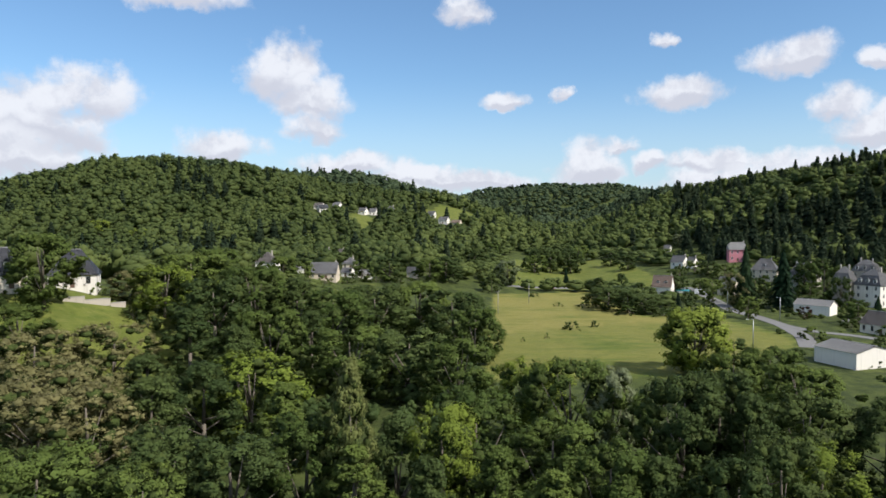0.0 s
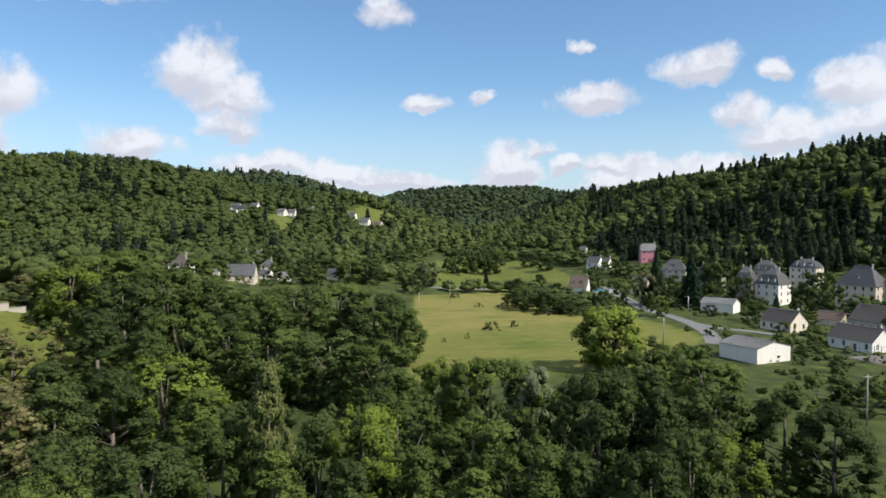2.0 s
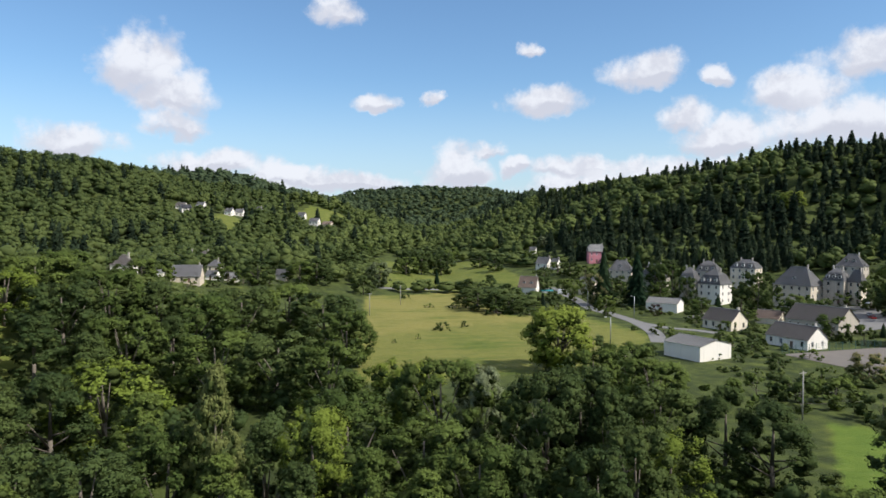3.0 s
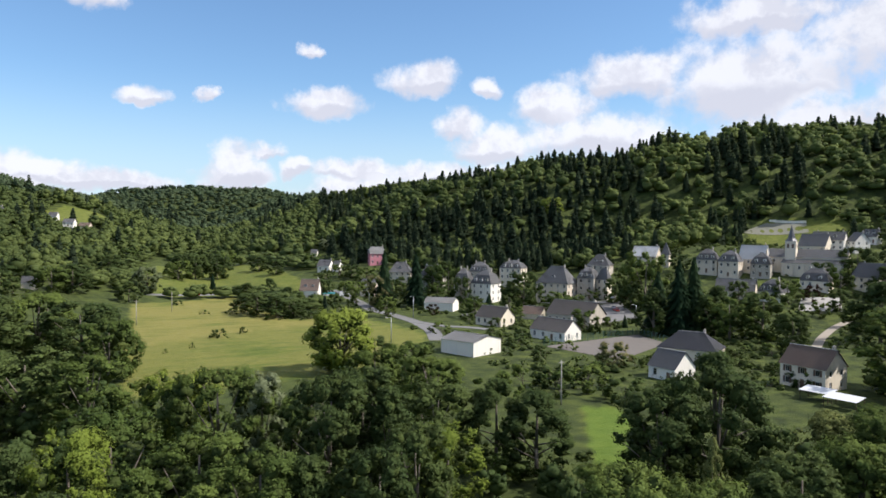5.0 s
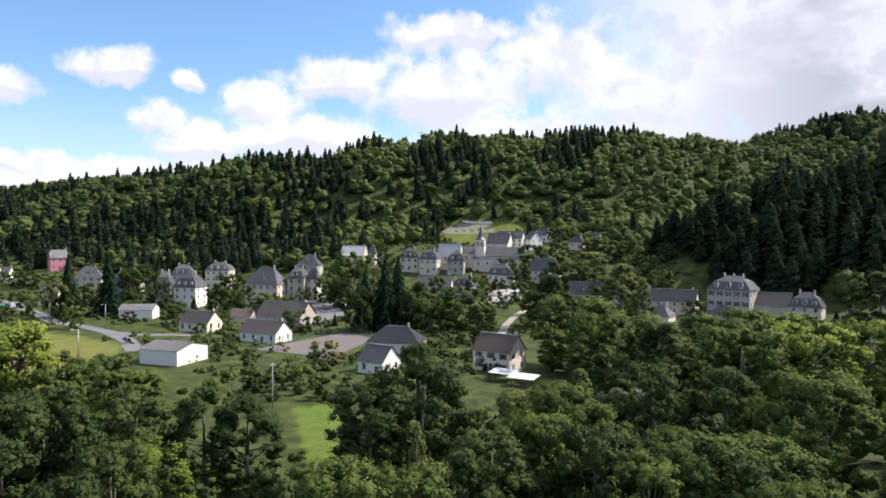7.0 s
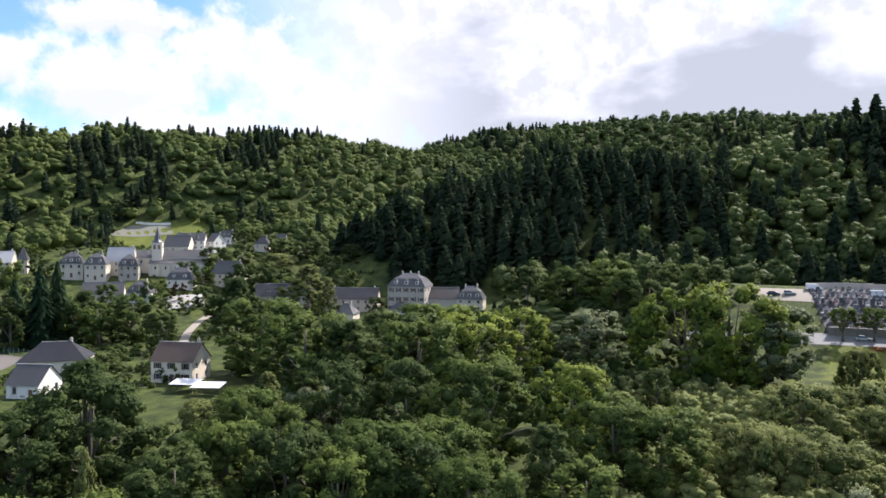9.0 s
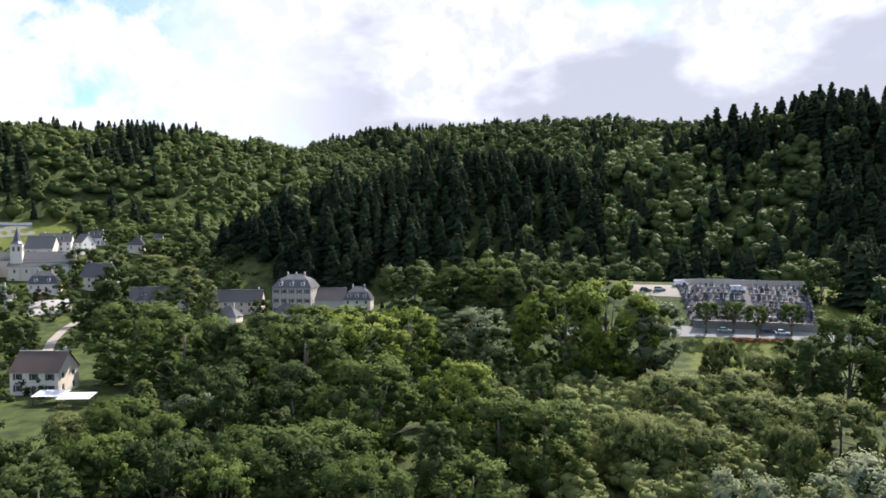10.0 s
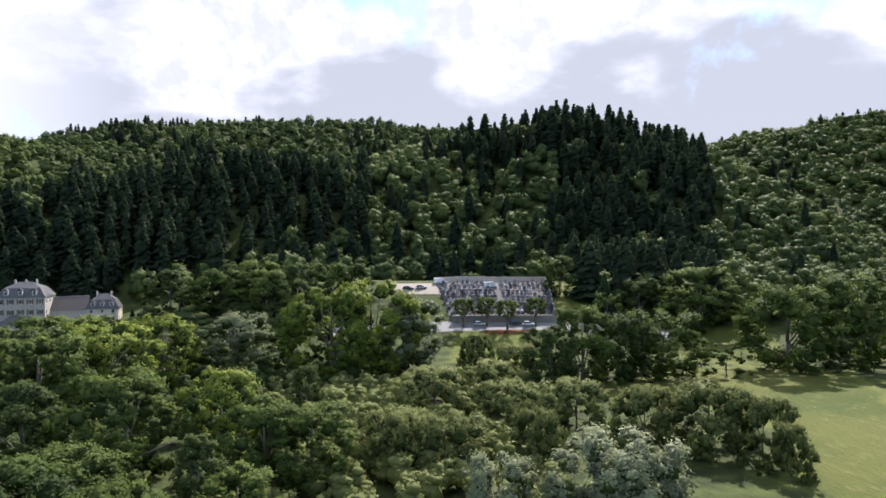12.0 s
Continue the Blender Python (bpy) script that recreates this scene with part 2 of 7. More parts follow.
def ground_material():
    m, n = material("ground_cover")
    at = n.add("ShaderNodeNewGeometry").outputs["Position"]
    open_ = n.add("ShaderNodeAttribute", attribute_name="meadow").outputs["Fac"]
    dry_ = n.add("ShaderNodeAttribute", attribute_name="dry").outputs["Fac"]
    fine, mid, big = n.noise(at, 2.2, 5.0, 0.65), n.noise(at, 0.22, 5.0), n.noise(at, 0.035, 4.0)
    streak = n.noise(n.add("ShaderNodeMapping", {0: at, 2: (0, 0, 0.7), 3: (0.03, 0.25, 1)}).outputs[0], 1.0, 4.0)
    grass = n.mix(n.ramp(mid, 0.35, 0.7), (0.080, 0.112, 0.018, 1), (0.125, 0.152, 0.026, 1))
    straw = n.mix(n.ramp(fine, 0.3, 0.7), (0.25, 0.21, 0.055, 1), (0.36, 0.29, 0.10, 1))
    f = n.math("MULTIPLY", dry_, n.ramp(n.math("ADD", n.math("MULTIPLY", big, 0.6), n.math("MULTIPLY", streak, 0.5)), 0.36, 0.58), clamp=True)
    field = n.mix(n.math("MULTIPLY", n.ramp(fine, 0.35, 0.75), 0.35), n.mix(f, grass, straw), (0.070, 0.090, 0.018, 1))
    tuft = n.noise(n.add("ShaderNodeMapping", {0: at, 2: (0, 0, 0.5), 3: (0.35, 1.1, 1)}).outputs[0], 0.8, 6.0, 0.68)
    field = n.mix(n.math("MULTIPLY", n.ramp(tuft, 0.52, 0.72), 0.55), field, (0.21, 0.20, 0.075, 1))
    field = n.mix(n.math("MULTIPLY", n.ramp(tuft, 0.46, 0.30), 0.6), field, (0.055, 0.080, 0.016, 1))
    lush = n.math("MULTIPLY", dry_, -1.0, clamp=True)
    field = n.mix(n.math("MULTIPLY", lush, 0.5), field, n.mix(n.ramp(fine, 0.3, 0.7), (0.085, 0.150, 0.018, 1), (0.125, 0.200, 0.028, 1)))
    # tall uncut grass: darker, with flattened pale swathes
    uncut = n.add("ShaderNodeAttribute", attribute_name="uncut").outputs["Fac"]
    tall = n.mix(n.math("MULTIPLY", n.ramp(tuft, 0.50, 0.70), n.ramp(mid, 0.45, 0.6)), n.mix(n.ramp(big, 0.35, 0.65), (0.060, 0.080, 0.014, 1), (0.105, 0.112, 0.024, 1)), (0.185, 0.170, 0.070, 1))
    field = n.mix(n.math("MULTIPLY", uncut, 0.85), field, tall)
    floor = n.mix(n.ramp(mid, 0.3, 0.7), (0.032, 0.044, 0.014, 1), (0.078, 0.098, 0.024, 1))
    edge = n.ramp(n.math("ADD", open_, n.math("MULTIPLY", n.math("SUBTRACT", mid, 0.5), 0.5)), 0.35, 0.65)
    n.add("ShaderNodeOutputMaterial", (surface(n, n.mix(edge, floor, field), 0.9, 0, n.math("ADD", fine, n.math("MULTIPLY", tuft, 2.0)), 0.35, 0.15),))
    return m


GROUND = ground_material()


# ------------------------------------------------------------------ building materials
def plaster(name, a, b, dirt=(0.30, 0.27, 0.22), amount=0.35):
    m, n = material(name)
    at = n.add("ShaderNodeNewGeometry").outputs["Position"]
    one = n.add("ShaderNodeObjectInfo").outputs["Random"]
    big, fine = n.noise(at, 0.5, 5.0, 0.6), n.noise(at, 9.0, 4.0)
    run = n.noise(n.add("ShaderNodeMapping", {0: at, 3: (1.6, 1.6, 0.12)}).outputs[0], 1.0, 4.0)
    col = n.mix(n.math("ADD", n.math("MULTIPLY", big, 0.7), n.math("MULTIPLY", one, 0.3)), (*a, 1), (*b, 1))
    col = n.mix(n.math("MULTIPLY", n.ramp(run, 0.5, 0.8), amount), col, (*dirt, 1))
    n.add("ShaderNodeOutputMaterial", (surface(n, col, 0.85, 0, fine, 0.01, 0.2),))
    return m


def roofing(name, a, b, rough=0.45, moss=0.25, row=0.22):
    """Slates or tiles in courses with uneven tone and moss."""
    m, n = material(name)
    at = n.add("ShaderNodeNewGeometry").outputs["Position"]
    z = n.add("ShaderNodeSeparateXYZ", (at,)).outputs[2]
    one = n.add("ShaderNodeObjectInfo").outputs["Random"]
    course = n.math("FRACT", n.math("MULTIPLY", z, 1 / row))
    mott = n.noise(at, 2.6, 4.0, 0.7)
    big = n.noise(at, 0.35, 5.0, 0.6)
    col = n.mix(n.math("ADD", n.math("MULTIPLY", mott, 0.6), n.math("MULTIPLY", one, 0.4), clamp=True), (*a, 1), (*b, 1))
    col = n.mix(n.math("MULTIPLY", n.ramp(big, 0.5, 0.75), moss), col, (0.13, 0.13, 0.07, 1))
    h = n.math("ADD", course, n.math("MULTIPLY", mott, 0.6))
    n.add("ShaderNodeOutputMaterial", (surface(n, col, rough, 0, h, 0.02, 0.5),))
    return m


def plain(name, col, rough=0.6, metal=0.0, spread=0.12, scale=3.0, gloss=0.4):
    m, n = material(name)
    at = n.add("ShaderNodeNewGeometry").outputs["Position"]
    f = n.noise(at, scale, 5.0, 0.6)
    lo, hi = [c * (1 - spread) for c in col], [min(1, c * (1 + spread)) for c in col]
    n.add("ShaderNodeOutputMaterial", (surface(n, n.mix(f, (*lo, 1), (*hi, 1)), rough, metal, f, 0.01, gloss),))
    return m


WALLS = {
    "white": plaster("white_render", (0.80, 0.745, 0.66), (0.88, 0.835, 0.76)),
    "cream": plaster("cream_render", (0.72, 0.62, 0.48), (0.82, 0.73, 0.59)),
    "beige": plaster("beige_render", (0.58, 0.49, 0.38), (0.70, 0.61, 0.49)),
    "stone": plaster("grey_stone", (0.40, 0.355, 0.295), (0.54, 0.485, 0.41), (0.14, 0.13, 0.11)),
    "pink": plaster("pink_render", (0.62, 0.22, 0.26), (0.70, 0.30, 0.33)),
}
ROOFS = {
    "slate": roofing("slate", (0.135, 0.132, 0.135), (0.250, 0.243, 0.245), 0.42),
    "darkslate": roofing("dark_slate", (0.055, 0.056, 0.066), (0.105, 0.106, 0.120), 0.45, 0.1),
    "tile": roofing("brown_tiles", (0.185, 0.135, 0.108), (0.300, 0.220, 0.178), 0.7),
    "greytile": roofing("grey_brown_tiles", (0.135, 0.118, 0.108), (0.225, 0.198, 0.180), 0.65),
    # pale sheet of the shelters; on two houses, sun glare put into colour
    "metal": plain("pale_roof_sheet", (0.70, 0.70, 0.70), 0.4, 0.0, 0.1, 0.8, 0.6),
    "greysheet": plain("grey_roof_sheet", (0.34, 0.33, 0.32), 0.6, 0.0, 0.2, 0.8),
}
PAINT = plain("white_paint", (0.78, 0.77, 0.74), 0.5, 0, 0.04)
GLASS = plain("window_glass", (0.035, 0.04, 0.045), 0.06, 0, 0.3, 1.0, 0.9)
SHUTTER = plain("brown_shutters", (0.16, 0.10, 0.07), 0.6)
STONE = plaster("rubble_stone", (0.17, 0.155, 0.13), (0.32, 0.29, 0.25), (0.09, 0.09, 0.06), 0.5)
CHIMNEY = plaster("chimney_render", (0.42, 0.38, 0.33), (0.58, 0.53, 0.47))
TIMBER = plain("dark_timber", (0.07, 0.045, 0.03), 0.7, 0, 0.3)
ASPHALT = plain("asphalt", (0.17, 0.165, 0.16), 0.85, 0, 0.18, 0.7)
PAVING = plain("pale_paving", (0.36, 0.34, 0.31), 0.85, 0, 0.15, 0.9)
GRAVEL = plain("gravel", (0.30, 0.26, 0.21), 0.95, 0, 0.25, 2.5)
METAL = plain("grey_metal", (0.35, 0.36, 0.37), 0.45, 0.6, 0.1)


# ------------------------------------------------------------------ building blocks
def solid(name, verts, faces, mat, parent=None, label="", smooth=False):
    me = bpy.data.meshes.new(name)
    me.from_pydata(verts, [], faces)
    if mat is not None:
        me.materials.append(mat)
    if smooth:
        me.shade_smooth()
    ob = new(name, me)
    if parent is not None:
        ob.parent = parent
    if label:
        ob["label"] = label
    return ob


def part(name, bm, mat, parent=None, label="", smooth=False):
    me = bpy.data.meshes.new(name)
    bm.to_mesh(me)
    bm.free()
    me.materials.append(mat)
    if smooth:
        me.shade_smooth()
    ob = new(name, me)
    if parent is not None:
        ob.parent = parent
    if label:
        ob["label"] = label
    return ob


def mesh_from_arrays(name, verts, sizes, index):
    """A mesh from a vertex array, the number of corners of each face and the corners."""
    me = bpy.data.meshes.new(name)
    me.vertices.add(len(verts))
    me.vertices.foreach_set("co", np.asarray(verts, np.float32).ravel())
    me.loops.add(len(index))
    me.loops.foreach_set("vertex_index", np.asarray(index, np.int32))
    me.polygons.add(len(sizes))
    me.polygons.foreach_set("loop_start", (np.cumsum(sizes) - sizes).astype(np.int32))
    me.update(calc_edges=True)
    return me


# ------------------------------------------------------------------ plants
def ball(level):
    """Corners and triangles of a round knob."""
    bm = bmesh.new()
    bmesh.ops.create_icosphere(bm, subdivisions=level, radius=1)
    v = np.array([p.co[:] for p in bm.verts])
    bm.verts.ensure_lookup_table()
    f = np.array([[p.index for p in t.verts] for t in bm.faces])
    bm.free()
    return v, f


def blades(rng, centre, out, size, slim=0.6):
    """A three-cornered spray of leaves at every centre, facing roughly along out: corners as an array (n, 3, 3)."""
    k = len(centre)
    nrm = out + rng.normal(0, 0.4, (k, 3))
    nrm /= np.linalg.norm(nrm, axis=1, keepdims=True)
    side = np.cross(nrm, rng.normal(0, 1, (k, 3)))
    side /= np.linalg.norm(side, axis=1, keepdims=True) + 1e-9
    tip = np.cross(nrm, side)
    s = size * rng.uniform(0.55, 1.35, (k, 1))
    return np.stack([centre - tip * s * 0.8 - side * s * slim, centre - tip * s * 0.6 + side * s * slim, centre + tip * s * 1.2], 1)


def set_bulge(me, bulge):
    """Keeps, for every corner, the way out of the crown that it belongs to."""
    bulge = bulge / (np.linalg.norm(bulge, axis=1, keepdims=True) + 1e-9)
    me.attributes.new("bulge", "FLOAT_VECTOR", "POINT").data.foreach_set("vector", bulge.astype(np.float32).ravel())


def outline(kind, z):
    """Half width of a crown at the height z, for a crown 1 high and 1 wide."""
    if kind == "broad":
        return 0.5 * max(0.0, 1 - abs((z - 0.50) / 0.52) ** 2.4) ** 0.6
    if kind == "pollard":
        return 0.5 * max(0.0, 1 - abs((z - 0.66) / 0.34) ** 2.6) ** 0.5
    if kind == "column":
        return 0.48 * min(1, z / 0.22) * (max(0.0, 1 - max(0, z - 0.3) / 0.72)) ** 0.75
    return 0.5 * max(0.0, 1 - (max(z - 0.08, 0) / 0.92) ** 2.2) ** 0.5


CLUMPS = 8


def crown_shape(rng, kind, lumps, count, size, aspect):
    """Leaves of a crown: boughs on its outline, each of several leafy clumps, and blades on the clumps.
    Returns blade corners, ways out, and the centres and radii of the clumps and of the boughs."""
    low, big = {"broad": (0.06, 0.16), "column": (0.1, 0.11), "bush": (0.0, 0.17), "pollard": (0.42, 0.13)}[kind]
    c, r = [], []
    for k in range(lumps):
        z = low + (0.97 - low) * ((k + rng.uniform(0, 1)) / lumps) ** 0.9
        a = k * 2.39996 + rng.normal(0, 0.4)
        rad = big * rng.uniform(0.5, 1.25)
        z = min(z, 1 - rad * 0.85)
        w = max(outline(kind, z) * rng.uniform(0.75, 1.3) - rad * 0.65, 0.0)
        c.append((w * math.cos(a), w * math.sin(a), z))
        r.append(rad)
    c, r = np.array(c) * np.array([aspect, aspect, 1.0]), np.array(r) * aspect ** 0.45
    # clumps on the outer and upper side of every bough
    per = CLUMPS
    own = np.repeat(np.arange(lumps), per)
    d = rng.normal(0, 0.75, (lumps * per, 3)) + np.array([0, 0, 0.35]) + (c[own] - np.array([0, 0, 0.45])) * np.array([1.4 / aspect, 1.4 / aspect, 1.6])
    d /= np.linalg.norm(d, axis=1, keepdims=True)
    cc = c[own] + d * (r[own] * rng.uniform(0.35, 0.95, len(own)))[:, None]
    cr = r[own] * rng.uniform(0.28, 0.52, len(own))
    cc[:, 2] = np.minimum(cc[:, 2], 1.02 - cr)
    idx = rng.choice(len(cc), count * 3, p=cr ** 2 / np.sum(cr ** 2))
    e = rng.normal(0, 1, (len(idx), 3))
    e /= np.linalg.norm(e, axis=1, keepdims=True)
    pts = cc[idx] + e * (cr[idx] * rng.uniform(0.55, 1.25, len(idx)))[:, None]
    gap = np.linalg.norm(pts[:, None] - c[None], axis=2) / (r * 0.55)[None]
    good = np.where((gap.min(1) > 0.95) & (pts[:, 2] > 0.02) & (e[:, 2] > -0.8))[0][:count]
    # light falls on a spray by its side of the clump, of the bough and of the whole crown
    whole = (pts[good] - np.array([0, 0, 0.5])) * np.array([1.8 / aspect, 1.8 / aspect, 1.7])
    bough = (pts[good] - c[own[idx[good]]]) / r[own[idx[good]]][:, None]
    way = e[good] * 0.34 + bough * 0.42 + whole * 0.95 + rng.normal(0, 0.22, (len(good), 3))
    return blades(rng, pts[good], e[good] + np.array([0, 0, 0.25]), size), way, (cc, cr), (c, r)


def tree_template(seed, kind, leaf, lumps, count, size, aspect, trunk=0.022, label="", category="tree", name="tree"):
    """One tree, 1 m high and aspect wide, at the origin: trunk with limbs, and a crown."""
    rng = np.random.default_rng(seed)
    leaves, out, clumps, boughs = crown_shape(rng, kind, lumps, count, size, aspect)
    centres = boughs[0]
    kv, kf = ball(1)
    verts, index, bulge = [leaves.reshape(-1, 3)], [np.arange(len(leaves) * 3)], [np.repeat(out, 3, axis=0)]
    base, green = len(leaves) * 3, len(leaves)
    # the inner leaves of each clump, and dark cores coloured as shade inside each bough
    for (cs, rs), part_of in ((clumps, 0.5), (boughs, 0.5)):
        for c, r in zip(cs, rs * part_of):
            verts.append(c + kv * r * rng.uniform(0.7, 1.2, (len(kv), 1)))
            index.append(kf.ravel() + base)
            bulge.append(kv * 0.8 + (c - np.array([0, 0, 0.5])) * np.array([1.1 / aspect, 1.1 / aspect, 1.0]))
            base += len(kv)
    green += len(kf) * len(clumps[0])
    index = np.concatenate(index)
    me = mesh_from_arrays("crown", np.concatenate(verts), np.full(len(index) // 3, 3), index)
    set_bulge(me, np.concatenate(bulge))
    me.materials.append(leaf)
    me.materials.append(CROWN_SHADE)
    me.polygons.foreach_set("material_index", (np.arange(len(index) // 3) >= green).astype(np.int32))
    root = new(name)
    tagged(root, label, category)
    crown = new("crown", me)
    crown.parent = root
    # trunk and limbs
    bm = bmesh.new()

    def limb(a, b, r0, r1):
        a, b = Vector(a), Vector(b)
        m = Matrix.Translation((a + b) / 2) @ (b - a).to_track_quat("Z", "Y").to_matrix().to_4x4()
        bmesh.ops.create_cone(bm, cap_ends=True, segments=7, radius1=r0, radius2=r1, depth=(b - a).length, matrix=m)

    limb((0, 0, -0.05), (0.01, 0.0, 0.35), trunk, trunk * 0.75)
    limb((0.01, 0, 0.34), (0.0, 0.015, 0.8), trunk * 0.75, trunk * 0.25)
    for k in range(6):
        c = centres[int(rng.integers(0, lumps))]
        limb((0.005, 0, float(rng.uniform(0.1, 0.4))), c * 0.95, trunk * 0.45, trunk * 0.12)
    part("trunk", bm, BARK, root, smooth=True)
    return root


def fir_boughs(rng, tiers, most, reach):
    """Pointed boughs round a stem 1 m high: corners of triangles and the way out at each."""
    v, out = [], []
    for k in range(tiers):
        f = (k + rng.uniform(-0.2, 0.2)) / tiers
        z, r0 = 0.06 + 0.9 * f, reach * max(1 - f, 0.0) ** 0.8 + 0.01
        m = max(4, int(most * (1 - 0.6 * f)))
        for j in range(m):
            t = 2 * math.pi * (j + rng.uniform(-0.4, 0.4)) / m + k * 1.3
            u, s = np.array([math.cos(t), math.sin(t), 0]), np.array([-math.sin(t), math.cos(t), 0])
            r = r0 * rng.uniform(0.62, 1.22)
            zz = z + rng.uniform(-0.35, 0.35) / tiers
            w = max(r0 * 3.6 / m, 0.012)
            v += [u * r * 0.12 + s * w + [0, 0, zz + 0.09], u * r * 0.12 - s * w + [0, 0, zz + 0.09], u * r + [0, 0, zz - 0.02]]
            v += [u * r * 0.45 + s * w * 0.9 + [0, 0, zz + 0.045], u * r * 0.2 + [0, 0, zz + 0.10], u * r * 0.8 - s * w * 0.8 + [0, 0, zz - 0.025]]
            out += [u + [0, 0, 0.35]] * 6
    return np.array(v), np.array(out) + rng.normal(0, 0.15, (len(out), 3))


def fir_heart(rng, reach):
    """The dense inside of a conifer: a ragged cone, as corners of triangles and the way out at each."""
    v, out, m = [], [], 7
    rings = []
    for z, f in ((0.05, 0.52), (0.30, 0.44), (0.58, 0.26), (0.80, 0.12)):
        t = 2 * math.pi * (np.arange(m) + rng.uniform(-0.3, 0.3, m)) / m
        r = reach * f * rng.uniform(0.75, 1.2, m)
        rings.append(np.stack([r * np.cos(t), r * np.sin(t), z + rng.uniform(-0.03, 0.03, m)], 1))
    rings.append(np.tile([[0, 0, 0.97]], (m, 1)))
    for a, b in zip(rings, rings[1:]):
        for j in range(m):
            k = (j + 1) % m
            v += [a[j], a[k], b[k], a[j], b[k], b[j]]
    v = np.array(v)
    out = v * np.array([1, 1, 0]) + np.array([0, 0, 0.35 * reach])
    return v, out / (np.linalg.norm(out, axis=1, keepdims=True) + 1e-9)


def fir_template(seed, leaf, tiers, label, name="fir_tree", aspect=0.36):
    """A conifer, 1 m high: drooping boughs in whorls round a straight stem."""
    rng = np.random.default_rng(seed)
    v, out = fir_boughs(rng, tiers * 2, 16, aspect * 0.5)
    hv, ho = fir_heart(rng, aspect * 0.5)
    v, out = np.concatenate([v, hv]), np.concatenate([out, ho])
    me = mesh_from_arrays("boughs", v, np.full(len(v) // 3, 3), np.arange(len(v)))
    set_bulge(me, out)
    me.materials.append(leaf)
    root = new(name)
    tagged(root, label, "tree")
    ob = new("crown", me)
    ob.parent = root
    bm = bmesh.new()
    bmesh.ops.create_cone(bm, cap_ends=True, segments=7, radius1=0.016, radius2=0.002, depth=1.0, matrix=Matrix.Translation((0, 0, 0.46)))
    part("trunk", bm, BARK, root)
    return root


def settle_thing(ob, x, y, height, wide=None, turn=0.0, sink=0.15):
    """The pose of a unit-high plant at x, y."""
    w = wide if wide else height
    return Matrix.Translation((x, y, float(ground(x, y)) - sink)) @ Matrix.Rotation(turn, 4, "Z") @ Matrix.Diagonal((w, w, height, 1))


# ------------------------------------------------------------------ zones of the plan
def inside(poly, x, y):
    """Which of the points lie within the polygon."""
    x, y = np.asarray(x, float), np.asarray(y, float)
    res = np.zeros(np.broadcast(x, y).shape, bool)
    for (x0, y0), (x1, y1) in zip(poly, poly[1:] + poly[:1]):
        cross = ((y0 > y) != (y1 > y)) & (x < (x1 - x0) * (y - y0) / ((y1 - y0) or 1e-9) + x0)
        res ^= cross
    return res


FIELD = [(21, 364), (74, 387), (74, 281), (100, 277), (107, 226), (94, 206), (61, 170), (38, 169), (16, 165), (7, 162), (15, 306)]
REAR_FIELD = [(49, 590), (117, 525), (119, 434), (122, 397), (75, 393), (27, 387)]
RIGHT_MEADOW = [(156, -64), (170, -120), (160, -143), (132, -131), (81, -81), (84, -71), (113, -94), (133, -88)]
LAWN = [(97, 124), (100, 113), (93, 98), (73, 77), (65, 79)]
MEADOW_STRIP = [(211, -131), (205, -155), (176, -133), (180, -112)]
SIDE_LAWN = [(268, -104), (262, -119), (237, -107), (236, -94)]
CEMETERY_LAWN = [(226, -56), (220, -83), (192, -73), (190, -50)]
MEADOWS = [FIELD, REAR_FIELD, RIGHT_MEADOW, LAWN, MEADOW_STRIP, SIDE_LAWN, CEMETERY_LAWN]
VILLAGE_BEARINGS = [14, 17, 22, 30, 38, 45, 52, 58, 63, 67, 70, 74, 86, 89]
VILLAGE_NEAR = [380, 330, 250, 195, 165, 160, 180, 185, 215, 250, 270, 275, 280, 285]
VILLAGE_FAR = [430, 450, 455, 440, 425, 440, 470, 490, 470, 380, 335, 318, 312, 308]


def polar(x, y):
    return np.degrees(np.arctan2(x, y)), np.hypot(x, y)


def settled(x, y):
    """The village and the other kept places, where no woodland grows."""
    b, r = polar(x, y)
    v = (b > 14) & (b < 89) & (r > np.interp(b, VILLAGE_BEARINGS, VILLAGE_NEAR)) & (r < np.interp(b, VILLAGE_BEARINGS, VILLAGE_FAR))
    v |= (b > 91) & (b < 113.5) & (r > 190) & (r < 306)
    v |= (b > 108) & (b < 140) & (r > 110) & (r < 262)
    v |= (b > -37) & (b < -21) & (r > 145) & (r < 222)
    v |= (b > -15.5) & (b < -3.5) & (r > 312) & (r < 372)
    return v


def meadow(x, y):
    b, r = polar(x, y)
    m = np.zeros(np.shape(x), bool)
    for z in MEADOWS:
        m |= inside(z, x, y)
    # small pastures on the left hillside
    for bb, rr, wb, wr in ((-7.6, 690, 1.3, 40), (-4.6, 560, 1.6, 40), (-0.2, 820, 2.2, 45), (-10.8, 345, 1.5, 18), (-22.5, 1010, 0.8, 25), (41, 470, 3.0, 26), (55.5, 515, 2.6, 22), (52.5, 500, 2.8, 42), (-27.5, 172, 5.5, 20)):
        m |= ((b - bb) / wb) ** 2 + ((r - rr) / wr) ** 2 < 1
    return m


